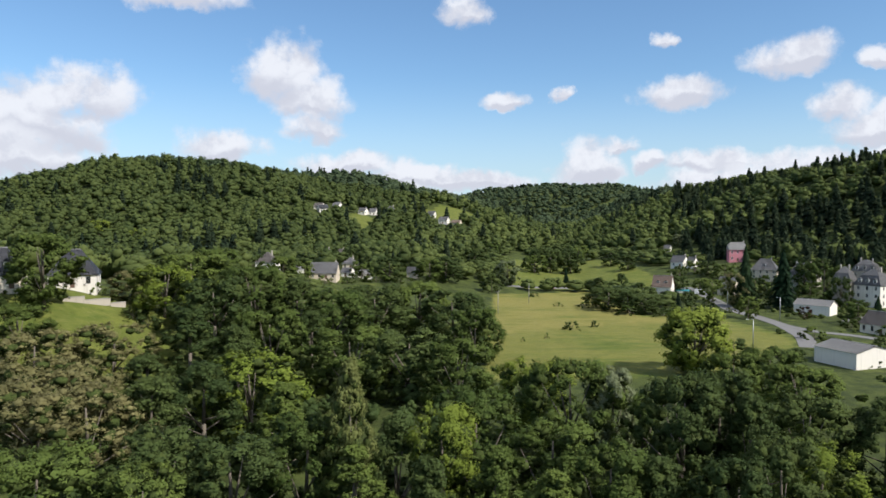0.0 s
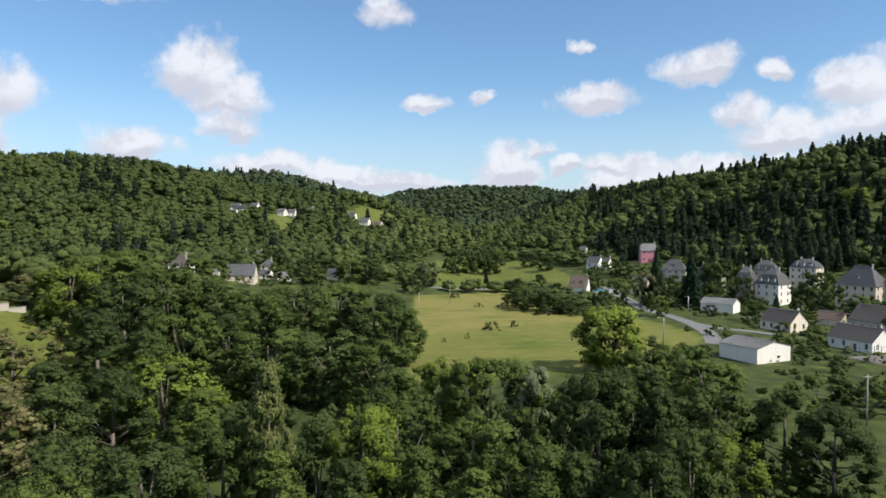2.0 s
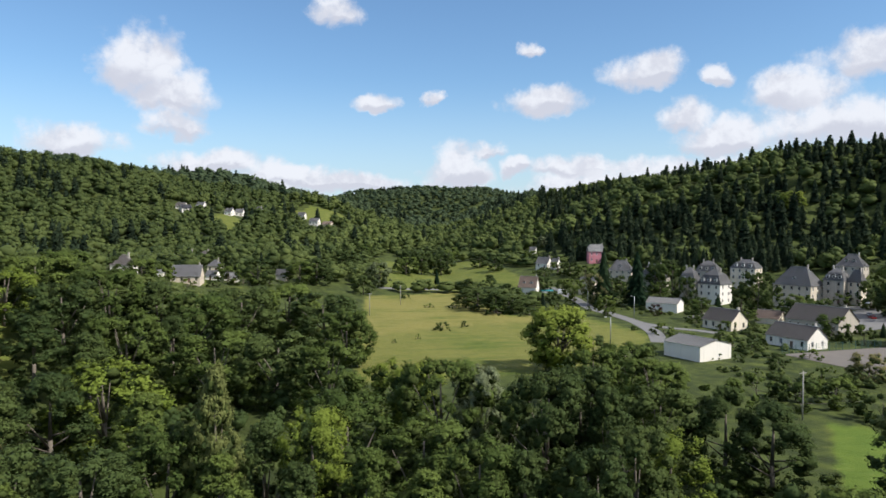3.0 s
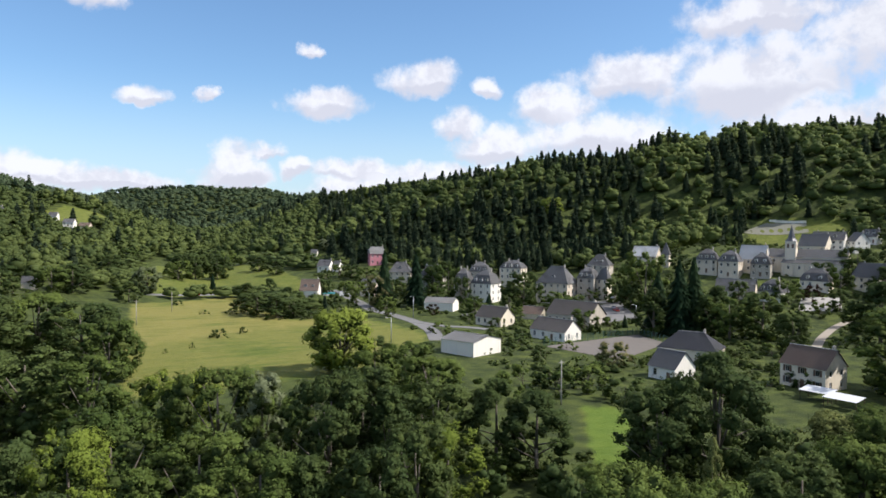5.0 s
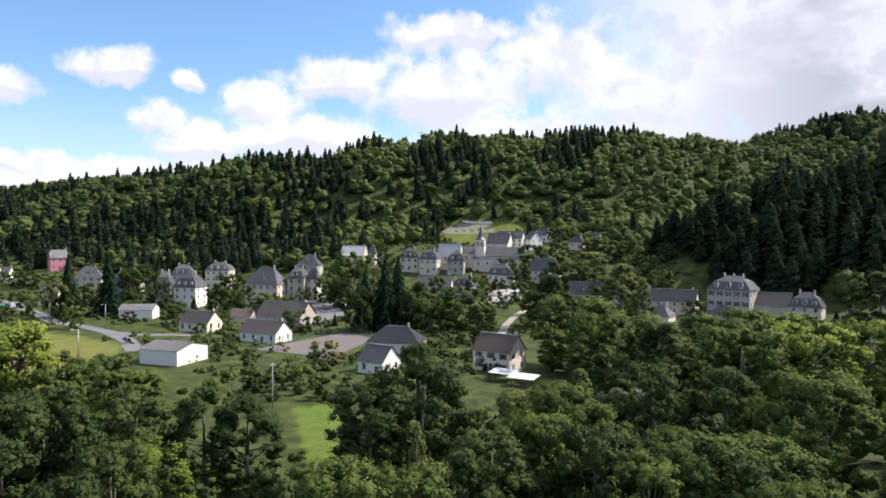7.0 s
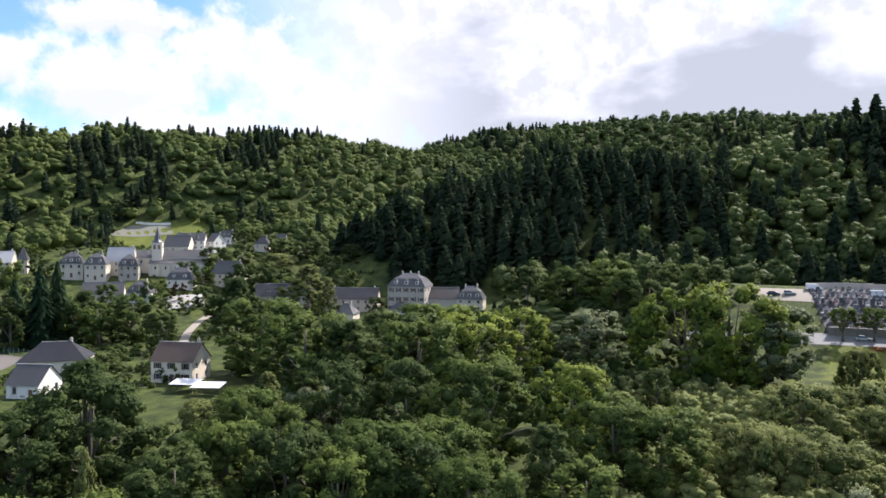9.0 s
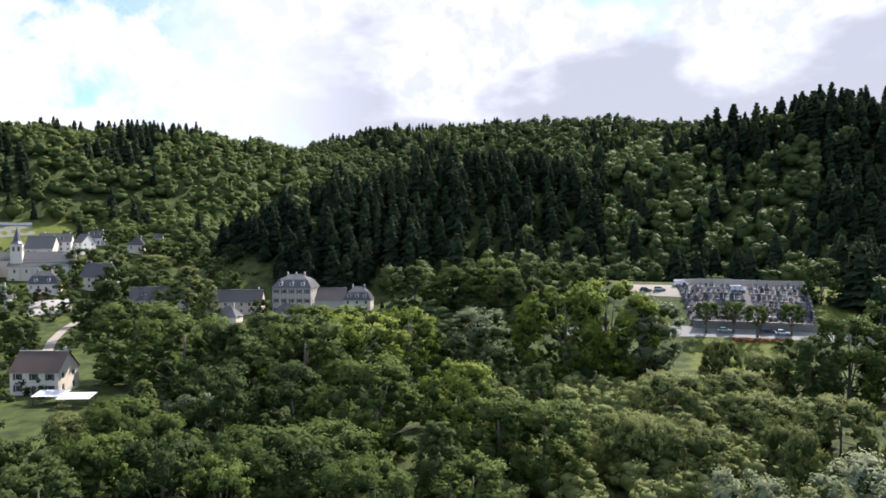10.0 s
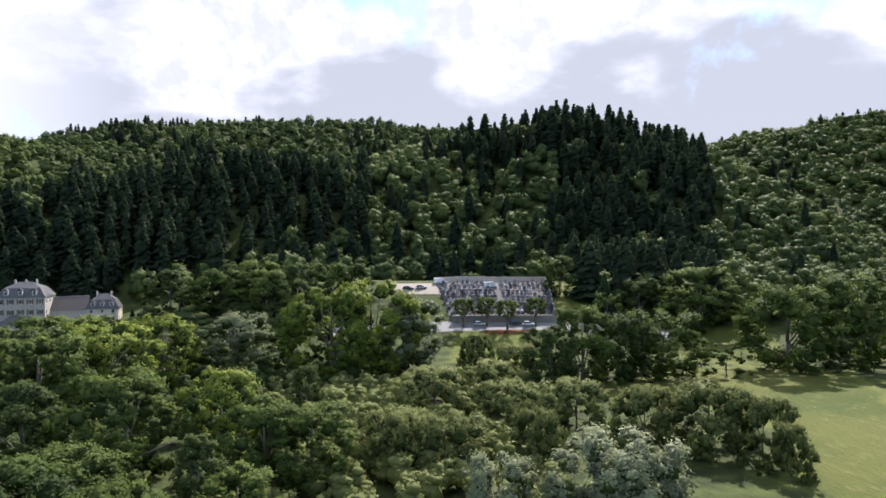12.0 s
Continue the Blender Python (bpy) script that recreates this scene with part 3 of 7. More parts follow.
def build_ground():
    az = np.unique(np.concatenate([np.arange(-180, 180, 4.0), np.arange(-44, 146, 0.6)]))
    rad = np.concatenate([[0.5], np.geomspace(25, 4600, 190)])
    a, r = np.meshgrid(np.radians(az), rad, indexing="ij")
    x, y = r * np.sin(a), r * np.cos(a)
    z = ground(x, y)
    na, nr = a.shape
    idx = np.arange(na * nr).reshape(na, nr)
    nxt = np.roll(idx, -1, axis=0)
    quads = np.stack([idx[:, :-1], idx[:, 1:], nxt[:, 1:], nxt[:, :-1]], -1).reshape(-1, 4)
    me = mesh_from_arrays("ground", np.stack([x, y, z], -1).reshape(-1, 3), np.concatenate([np.full(len(quads), 4), [na]]), np.concatenate([quads.ravel()[::-1], idx[::-1, 0]]))
    me.materials.append(GROUND)
    me.shade_smooth()
    xf, yf = x.ravel(), y.ravel()
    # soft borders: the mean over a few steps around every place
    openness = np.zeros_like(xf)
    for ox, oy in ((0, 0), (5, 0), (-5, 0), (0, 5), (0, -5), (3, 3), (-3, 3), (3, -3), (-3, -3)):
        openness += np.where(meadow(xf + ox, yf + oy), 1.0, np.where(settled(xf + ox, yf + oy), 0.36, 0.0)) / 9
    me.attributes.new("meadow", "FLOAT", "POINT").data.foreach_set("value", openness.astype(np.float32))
    b, rr = polar(xf, yf)
    dry = np.where(inside(FIELD, xf, yf), 0.35, 0.15) * np.ones_like(xf)
    dry = np.where((rr > 225 + b * 3.0) & inside(FIELD, xf, yf), 0.65, dry)
    dry = np.where(inside(LAWN, xf, yf), -1.0, dry)
    uncut = np.where(inside(RIGHT_MEADOW, xf, yf) | inside(MEADOW_STRIP, xf, yf), 1.0, 0.0)
    me.attributes.new("uncut", "FLOAT", "POINT").data.foreach_set("value", uncut.astype(np.float32))
    me.attributes.new("dry", "FLOAT", "POINT").data.foreach_set("value", dry.astype(np.float32))
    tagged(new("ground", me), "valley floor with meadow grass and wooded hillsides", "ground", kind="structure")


build_ground()


# ------------------------------------------------------------------ woodland on the hills
def wood_shapes(rng, fir, level):
    """Unit-high shapes for far woodland: (corner array, triangles, ways out)."""
    made = []
    for _ in range(8):
        if fir:
            v, out = fir_boughs(rng, (13, 9, 6, 13)[level], (9, 7, 5, 9)[level], 0.21)
            hv, ho = fir_heart(rng, 0.21)
            v, out = np.concatenate([v, hv]), np.concatenate([out, ho])
            made.append((v, np.arange(len(v)).reshape(-1, 3), out))
        else:
            kv, kf = ball(1)
            lobes = (10, 6, 4, 10)[level]
            n = (140, 56, 26, 160)[level]
            a = np.arange(lobes) * 2.4 + rng.normal(0, 0.4, lobes)
            w = rng.uniform(0.12, 0.31, lobes) * np.linspace(1, 0.45, lobes)
            c = np.stack([w * np.cos(a), w * np.sin(a), 0.36 + 0.48 * (np.arange(lobes) + rng.uniform(0, 1, lobes)) / lobes], 1)
            r = rng.uniform(0.10, 0.21, lobes) * (1.0, 1.1, 1.3, 1.0)[level]
            pick = rng.integers(0, lobes, n)
            d = rng.normal(0, 1, (n, 3)) + np.array([0, 0, 0.4])
            d /= np.linalg.norm(d, axis=1, keepdims=True)
            p = c[pick] + d * (r[pick] * rng.uniform(0.75, 1.3, n))[:, None]
            q = blades(rng, p, d, (0.042, 0.065, 0.10, 0.038)[level], 0.7)
            vs, fs, outs, base = [], [], [], 0
            for cc, rr in [*zip(c, r * 0.8), (np.array([0, 0, 0.45]), 0.3)]:
                vs.append(cc + kv * rr * rng.uniform(0.7, 1.2, (len(kv), 1)))
                fs.append(kf + base)
                outs.append(kv + (cc - np.array([0, 0, 0.5])) * 0.9)
                base += len(kv)
            fs.append(np.arange(n * 3).reshape(-1, 3) + base)
            out = d + (p - np.array([0, 0, 0.5])) * 0.9 + rng.normal(0, 0.2, (n, 3))
            made.append((np.concatenate([*vs, q.reshape(-1, 3)]), np.concatenate(fs), np.concatenate([*outs, np.repeat(out, 3, axis=0)])))
    return made


def woodland(name, label, x, y, high, wide, fir, level, seed, leaf=None, called="broadleaf_wood"):
    """Many trees joined into one body of leaves and one of needles."""
    rng = np.random.default_rng(seed)
    for is_fir in (False, True):
        pick = np.where(fir == is_fir)[0]
        if len(pick) == 0:
            continue
        shapes = wood_shapes(rng, is_fir, level)
        which = rng.integers(0, len(shapes), len(pick))
        vs, fs, ts, bs, base = [], [], [], [], 0
        for k, (sv, sf, so) in enumerate(shapes):
            p = pick[which == k]
            if len(p) == 0:
                continue
            t = rng.uniform(0, 2 * math.pi, len(p))
            c, s = np.cos(t)[:, None], np.sin(t)[:, None]
            w, h = wide[p][:, None], high[p][:, None]
            vx = (sv[:, 0] * c - sv[:, 1] * s) * w + x[p][:, None]
            vy = (sv[:, 0] * s + sv[:, 1] * c) * w + y[p][:, None]
            vz = sv[:, 2] * h + (ground(x[p], y[p])[:, None] - 0.3)
            vs.append(np.stack([vx, vy, vz], -1).reshape(-1, 3))
            bs.append(np.stack([so[:, 0] * c - so[:, 1] * s, so[:, 0] * s + so[:, 1] * c, np.broadcast_to(so[:, 2], vx.shape)], -1).reshape(-1, 3))
            fs.append((sf[None] + (np.arange(len(p)) * len(sv))[:, None, None] + base).reshape(-1, 3))
            tone = 0.55 * rng.uniform(0, 1, len(p)) + 0.6 * lump(x[p], y[p], 30, 7.0) - 0.1
            pb, pr = polar(x[p], y[p])
            # cloud shade over the western hill, put into a darker leaf tint
            tone = np.where((pb < -4) & (pr > 420), tone * 0.55, tone)
            # sunlight on the slope above the village, put into a lighter leaf tint
            tone = np.where((pb > 40) & (pb < 74) & (pr > 430), tone + 0.3, tone)
            ts.append(np.repeat(np.clip(tone, 0, 1), len(sf)))
            base += len(p) * len(sv)
        f = np.concatenate(fs)
        me = mesh_from_arrays(name, np.concatenate(vs), np.full(len(f), 3), f.ravel())
        set_bulge(me, np.concatenate(bs))
        me.attributes.new("tint", "FLOAT", "FACE").data.foreach_set("value", np.concatenate(ts).astype(np.float32))
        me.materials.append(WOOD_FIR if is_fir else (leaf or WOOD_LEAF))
        tagged(new("conifer_wood" if is_fir else called, me), label.replace("TREES", "dark green conifer" if is_fir else "mixed green broadleaf"), "grass" if called == "grass_tussocks" else "woodland", kind="stuff")


def lump(x, y, size, seed):
    """A smooth field of clumps between 0 and 1."""
    return 0.5 + 0.25 * (np.sin(x / size + seed + 1.5 * np.sin(y / size * 0.7 + seed)) + np.sin(y / size * 1.1 - seed + 1.5 * np.sin(x / size * 0.8)))


def fir_share(b, r, x, y):
    s = 0.03 + 0.4 * (lump(x, y, 40, 1.0) > 0.8)
    right = (b > 17) & (b < 62)
    s = np.where(right, 0.12 + 0.7 * (lump(x, y, 34, 2.0) > 0.56), s)
    s = np.where(right & (b < 42) & (r < 600), 0.8, s)
    s = np.where((b >= 66) & (b < 97) & (r < 470), np.where(r < np.interp(b, [66, 80, 90, 97], [300, 318, 340, 380]), 0.25, 0.93), s)
    s = np.where((b >= 97) & (b < 112) & (r < 520), np.where((r > 440) & (b > 105), 0.75, 0.08 + 0.25 * (lump(x, y, 22, 5.0) > 0.66)), s)
    s = np.where((b >= 112.5) & (b < 123.5) & (r < 430), 0.88, s)
    s = np.where((b >= 104) & (b < 123) & (r >= 430) & (r < 560), 0.8, s)
    s = np.where((b < 0) & (r < 500), 0.06, s)
    s = np.where((b > 58.5) & (b < 65.5) & (r > 690) & (r < 800), 0.85, s)
    s = np.where((b > 75) & (b < 83) & (r > 880), 0.7, s)
    s = np.where((b > 35) & (b < 45) & (r > 640), 0.6, s)
    return s


# bearings and distances of the outlying houses, round which the trees stand back
CLEARINGS = [(17.5, 461), (18.5, 453), (21.6, 463), (23.5, 420), (29.9, 408), (32.6, 407), (39.4, 404), (42.9, 414), (44.4, 406), (50.6, 396), (55.5, 436), (57.2, 436), (58.1, 455), (54.6, 428), (60.7, 442), (62.2, 464), (-14.8, 345), (-10.4, 330), (-8.6, 347), (-12.3, 342), (-10.2, 450), (-9.2, 466), (-6.4, 578), (-3.3, 377), (-9.3, 737), (-7.3, 732), (-6.5, 738), (-5.1, 784), (-10.8, 723), (0.2, 738), (-7.1, 353), (-8.4, 390), (-10.5, 715), (-1.8, 785), (-0.8, 745), (16.7, 598)]


def plant_hills():
    bands = [(225, 470, 8.4, 0), (470, 900, 10.8, 1), (900, 1700, 13.0, 2), (1700, 2500, 18.0, 2)]
    for k, (r0, r1, gap, level) in enumerate(bands):
        rng = np.random.default_rng(40 + k)
        g = np.arange(-r1, r1, gap)
        x, y = [q.ravel() + rng.uniform(-0.42, 0.42, q.size) * gap for q in np.meshgrid(g, g)]
        b, r = polar(x, y)
        keep = (r >= r0) & (r < r1) & (b > -46) & (b < 150)
        x, y, b, r = x[keep], y[keep], b[keep], r[keep]
        z = ground(x, y)
        # slopes that face the valley are thickly wooded, those behind them thinly
        az = np.arange(-48, 152, 1.0)
        rr = np.arange(60, 2600, 10.0)
        A, D = np.meshgrid(np.radians(az), rr, indexing="ij")
        rise = (ground(D * np.sin(A), D * np.cos(A)) + 8 - 37) / D
        top = np.maximum.accumulate(rise, axis=1)
        seen = (z + 14 - 37) / r > top[np.clip(np.round(b + 48).astype(int), 0, len(az) - 1), np.clip(((r - 60) / 10).astype(int) - 1, 0, len(rr) - 1)] - 0.012
        keep = ~meadow(x, y) & ~settled(x, y) & (seen | (rng.uniform(0, 1, len(x)) < 0.12))
        # pastures on the valley floor between the groves
        flat = z < 9
        keep &= ~(flat & (b > -6) & (b < 20) & (lump(x, y, 45, 3.0) < 0.46))
        keep &= ~((b > 88) & (r < 232))
        x, y, b, r, z = x[keep], y[keep], b[keep], r[keep], z[keep]
        fir = rng.uniform(0, 1, len(x)) < fir_share(b, r, x, y)
        spur = (b > 64) & (b < 124) & (r < 520)
        high = np.where(fir, rng.uniform(12, 20, len(x)) + np.where(spur, rng.uniform(-2, 5, len(x)), 0), rng.uniform(8, 15.5, len(x)))
        high = np.where((b < 0) & (r < 480), high * 0.85, high)
        high = np.where((b > -17) & (b < -1) & (r < 345), np.minimum(high, 5.0), high)
        high = np.where((b > 56) & (b < 90) & (r < 300), np.minimum(high, 6.0), high)
        high = np.where((b > -4) & (b < 20) & (ground(x, y) < 12) & (r < 1000), np.minimum(high, rng.uniform(5.5, 8.5, len(x))), high)
        fir &= ~((b > -4) & (b < 17) & (ground(x, y) < 12))
        free = np.ones(len(x), bool)
        for hb, hr in CLEARINGS:
            free &= ~((np.abs(np.radians(b - hb)) * r < 9) & (r > hr - 38) & (r < hr + 14))
        x, y, b, r, fir, high = x[free], y[free], b[free], r[free], fir[free], high[free]
        wide = np.where(fir, high * rng.uniform(1.1, 1.6, len(x)), rng.uniform(11, 19, len(x)))
        wide = np.where(fir & spur[free], wide * 1.3, wide * (1.12 if level == 1 else 1.0))
        if level == 2:
            wide = wide * (1.15 if r1 < 2000 else 1.7)
        # the two outer bands take the leaf colour with haze in it
        woodland("wood", ("near", "upper", "far", "distant")[k] + " hillside covered with TREES trees", x, y, high, wide, fir, level, 70 + k, HAZED_LEAF if k >= 2 else None)


plant_hills()


# ------------------------------------------------------------------ trees of the valley floor
def family(seed, kind, leaf, aspect, label, category="tree", name="tree", leafy=0.020, lumps=38):
    """A near model with fine leaves and a farther one with coarser leaves."""
    near = tree_template(seed, kind, LEAF[leaf], lumps, 9400, leafy * 0.62, aspect, label=label, category=category, name=name)
    far = tree_template(seed + 100, kind, LEAF[leaf], lumps, 6000, leafy * 0.80, aspect, label=label, category=category, name=name)
    return near, far


TREES = {
    "b": [family(1, "broad", "broad", 0.75, "green broadleaf tree with a full crown"), family(2, "broad", "broad", 0.75, "green broadleaf tree with a full crown")],
    "d": [family(3, "broad", "dark", 0.75, "dark green broadleaf tree beside the stream"), family(4, "column", "dark", 0.8, "dark green alder with an upright crown", leafy=0.018, lumps=46)],
    "y": [family(5, "broad", "yellow", 0.75, "yellow-green tree with fresh leaves")],
    "b_slim": [family(21, "broad", "broad", 0.5, "green broadleaf tree with a slim upright crown", leafy=0.017, lumps=40), family(22, "column", "broad", 0.55, "green broadleaf tree with a slim upright crown", leafy=0.017, lumps=46)],
    "d_slim": [family(23, "broad", "dark", 0.5, "dark green alder with a slim crown", leafy=0.017, lumps=40), family(24, "column", "dark", 0.55, "dark green alder with a pointed crown", leafy=0.017, lumps=46)],
    "y_slim": [family(25, "broad", "yellow", 0.5, "slim yellow-green tree with fresh leaves", leafy=0.017, lumps=40)],
    "l": [family(26, "broad", "yellow", 0.8, "light yellow-green feathery tree standing in the meadow", leafy=0.024, lumps=64)],
    "p": [family(6, "column", "grey", 0.55, "slender grey-green poplar with small leaves", leafy=0.014, lumps=46)],
    "w": [family(7, "bush", "grey", 1.6, "rounded grey-green willow bush on the meadow's edge", "bush", "willow_bush", 0.026, 46),
          family(8, "bush", "grey", 1.6, "rounded grey-green willow bush on the meadow's edge", "bush", "willow_bush", 0.026, 40)],
    "s": [family(9, "broad", "silver", 0.75, "tree with silvery pale leaves", leafy=0.021)],
    "r": [family(10, "broad", "brown", 0.8, "thinly leaved brownish tree on the bank", leafy=0.015, lumps=34)],
    "m": [(tree_template(11, "broad", LEAF["red"], 20, 1100, 0.030, 0.75, label="small purple-leaved garden tree"),)],
    "g": [(tree_template(12, "broad", LEAF["broad"], 22, 1500, 0.028, 0.75, label="round green tree in a garden"),),
          (tree_template(13, "broad", LEAF["dark"], 22, 1500, 0.028, 0.75, label="dark green tree in a garden"),)],
    "h": [(tree_template(14, "bush", LEAF["dark"], 14, 620, 0.056, 1.6, label="dark green leafy garden shrub", category="bush", name="shrub"),),
          (tree_template(15, "bush", LEAF["broad"], 14, 620, 0.056, 1.6, label="fresh green leafy garden shrub", category="bush", name="shrub"),)],
    "c": [(fir_template(16, LEAF["fir"], 15, "dark green conifer in the village"),), (fir_template(17, LEAF["fir"], 13, "dark green conifer in the village", aspect=0.42),)],
}
USED = set()


def plant(kind, x, y, height, wide, rng, sink=0.15):
    if kind + "_slim" in TREES and wide < height * 0.68:
        kind = kind + "_slim"
    models = TREES[kind]
    ob = models[int(rng.integers(0, len(models)))]
    ob = ob[0] if math.hypot(x, y) < 122 else ob[-1]
    own = {"p": 0.5, "w": 1.5, "h": 1.5, "c": 0.36, "b_slim": 0.48, "d_slim": 0.48, "y_slim": 0.48}.get(kind, 0.7)
    m = settle_thing(ob, x, y, height, wide / own, float(rng.uniform(0, 6.28)), sink)
    if ob.name not in USED:
        USED.add(ob.name)
        ob.matrix_basis = m
        return ob
    return copy_thing(ob, m @ Matrix.Diagonal((1 / ob.scale[0], 1 / ob.scale[1], 1 / ob.scale[2], 1)))


def grove(rows, seed):
    """Rows of kind, x, y, height and width."""
    rng = np.random.default_rng(seed)
    for kind, x, y, h, w in rows:
        plant(kind, x, y, h, w, rng)


STREAM_TREES_WEST = [
    ("d", -46.2, 106.2, 14.0, 12.9), ("d", -40.1, 112.5, 15.0, 14.2), ("y", -35.2, 121.0, 15.0, 15.0), ("b", -25.0, 104.0, 14.0, 9.4), ("d", -33.3, 78.8, 14.0, 10.9),
    ("d", -24.4, 75.7, 14.0, 9.5), ("p", -12.0, 80.3, 22.0, 6.8), ("b", -17.3, 81.9, 15.0, 8.0), ("d", -6.8, 82.9, 15.0, 7.3), ("y", -1.6, 83.5, 16.0, 7.3),
    ("b", 2.6, 91.9, 16.0, 9.5), ("b", 4.4, 73.8, 14.0, 7.6), ("b", -11.0, 77.0, 13.0, 8.0), ("d", -2.5, 72.2, 13.0, 6.9), ("b", 10.1, 71.8, 12.0, 7.5),
    ("b", -45.2, 74.7, 13.0, 12.5), ("r", -52.2, 98.8, 14.0, 13.3), ("b", -32.4, 72.0, 12.0, 9.4)]
grove(STREAM_TREES_WEST, 5)
GROVE_TREES = [
    ("d", -55.9, 164.3, 17.0, 15.2), ("b", -50.2, 177.8, 18.0, 14.7), ("d", -41.4, 185.2, 17.0, 13.6), ("b", -31.9, 185.6, 17.0, 16.5), ("d", -23.6, 212.2, 18.0, 18.7),
    ("b", -11.5, 230.9, 18.0, 18.9), ("d", -0.6, 211.0, 17.0, 17.9), ("b", 5.3, 185.4, 15.0, 11.8), ("b", -22.4, 149.8, 15.0, 15.7), ("d", -9.7, 147.4, 15.0, 15.3),
    ("b", 0.6, 138.1, 14.0, 12.1), ("d", -56.7, 150.4, 14.0, 14.1), ("b", -40.6, 155.6, 16.0, 14.1), ("d", -33.3, 164.8, 15.0, 12.0), ("d", -44.5, 144.0, 15.0, 12.0)]
grove(GROVE_TREES, 6)
BANK_TREES = [
    ("r", -76.3, 127.1, 12.0, 12.6), ("r", -67.8, 139.4, 11.0, 11.6), ("b", -86.0, 137.9, 10.0, 10.5), ("b", -90.7, 155.0, 16.8, 13.6), ("y", -282.5, 561.1, 14.0, 14.7),
    ("y", -245.4, 548.8, 13.0, 13.7), ("r", -80.2, 175.8, 8.0, 8.4), ("y", -70.8, 171.9, 13.0, 13.7), ("b", -68.7, 184.9, 14.0, 14.7), ("h", -99.5, 150.1, 4.0, 8.4),
    ("r", -65.9, 119.3, 12.0, 12.6), ("d", -55.7, 127.0, 12.0, 12.6), ("b", -73.5, 216.7, 14.0, 14.7), ("b", -71.6, 294.8, 10.0, 10.5), ("r", -63.0, 106.0, 14.0, 14.0), ("r", -72.0, 115.0, 13.0, 13.5), ("r", -59.0, 110.0, 13.0, 12.0)]
grove(BANK_TREES, 7)
STREAM_TREES_MIDDLE = [
    ("y", 13.0, 119.9, 14.0, 11.5), ("b", 18.0, 108.9, 16.0, 12.3), ("s", 24.2, 108.5, 15.0, 8.0), ("b", 26.8, 101.1, 13.0, 6.7), ("b", 11.8, 84.0, 14.0, 8.8),
    ("b", 16.6, 74.3, 14.0, 7.3), ("d", 28.9, 89.0, 18.0, 8.9), ("d", 34.6, 92.1, 18.0, 8.6), ("d", 36.5, 86.9, 16.0, 8.2), ("b", 64.0, 143.7, 12.0, 10.0),
    ("b", 54.3, 138.0, 12.0, 9.4), ("b", 61.2, 124.9, 12.0, 12.2), ("y", 40.3, 77.8, 13.0, 7.0), ("d", 49.1, 98.4, 13.0, 11.4), ("d", 56.8, 93.4, 14.0, 11.3),
    ("d", 60.5, 87.5, 13.0, 12.7), ("d", 33.9, 73.0, 15.0, 7.0), ("d", 21.3, 72.9, 13.0, 7.3), ("d", 27.9, 69.1, 14.0, 7.1)]
grove(STREAM_TREES_MIDDLE, 8)
LANE_TREES = [
    ("l", 58.8, 174.2, 16.0, 13.4), ("h", 93.1, 141.0, 5.0, 8.1), ("h", 98.6, 135.6, 5.0, 10.0), ("h", 108.4, 136.0, 5.0, 10.0), ("r", 128.3, 149.9, 7.0, 7.4),
    ("g", 77.1, 166.1, 8.0, 8.4), ("d", 69.3, 71.2, 16.0, 9.5), ("d", 78.0, 69.4, 18.0, 12.5), ("h", 80.8, 133.3, 6.0, 9.9), ("g", 66.5, 134.7, 8.0, 8.4),
    ("h", 104.5, 118.4, 5.0, 10.0), ("h", 95.3, 129.4, 5.0, 10.0), ("h", 104.1, 130.3, 5.0, 10.0)]
grove(LANE_TREES, 9)
STREAM_TREES_EAST = [
    ("d", 85.8, 76.7, 19.0, 11.9), ("d", 71.5, 72.6, 16.0, 8.9), ("p", 63.1, 56.8, 14.0, 3.0), ("b", 48.4, 55.0, 13.0, 9.3), ("b", 54.7, 50.4, 12.0, 8.3),
    ("w", 104.2, 68.3, 9.0, 14.9), ("b", 100.5, 59.6, 12.0, 10.2), ("d", 68.5, 49.6, 13.0, 8.1), ("b", 79.1, 50.2, 13.0, 8.9), ("s", 109.9, 51.9, 11.0, 8.7),
    ("b", 82.5, 30.9, 13.0, 11.9), ("b", 90.1, 25.6, 12.0, 11.2), ("d", 81.4, 39.1, 12.0, 10.8), ("p", 120.3, 66.7, 11.0, 6.6), ("d", 63.5, 49.8, 12.0, 7.7),
    ("b", 91.1, 48.7, 12.0, 9.0)]
grove(STREAM_TREES_EAST, 10)
BIG_TREES = [
    ("b", 165.0, 93.3, 20.0, 21.0), ("b", 146.9, 72.2, 19.0, 18.2), ("d", 145.0, 60.3, 18.0, 18.7), ("d", 162.9, 55.6, 18.0, 18.9), ("b", 183.5, 50.3, 18.0, 18.9),
    ("p", 268.8, 130.1, 22.0, 17.8), ("p", 255.5, 115.3, 18.0, 8.0), ("y", 160.0, 37.3, 19.0, 17.0), ("y", 180.0, 28.2, 18.0, 14.5), ("d", 108.4, 47.2, 16.0, 12.2),
    ("d", 112.9, 36.8, 16.0, 14.2), ("b", 112.2, 23.3, 17.0, 14.6), ("y", 112.0, 9.5, 17.0, 9.4), ("b", 100.8, 2.7, 14.0, 12.0), ("b", 101.1, -3.6, 13.0, 10.5),
    ("s", 191.6, 12.0, 16.4, 17.2), ("b", 141.8, 43.8, 19.0, 15.3)]
grove(BIG_TREES, 11)
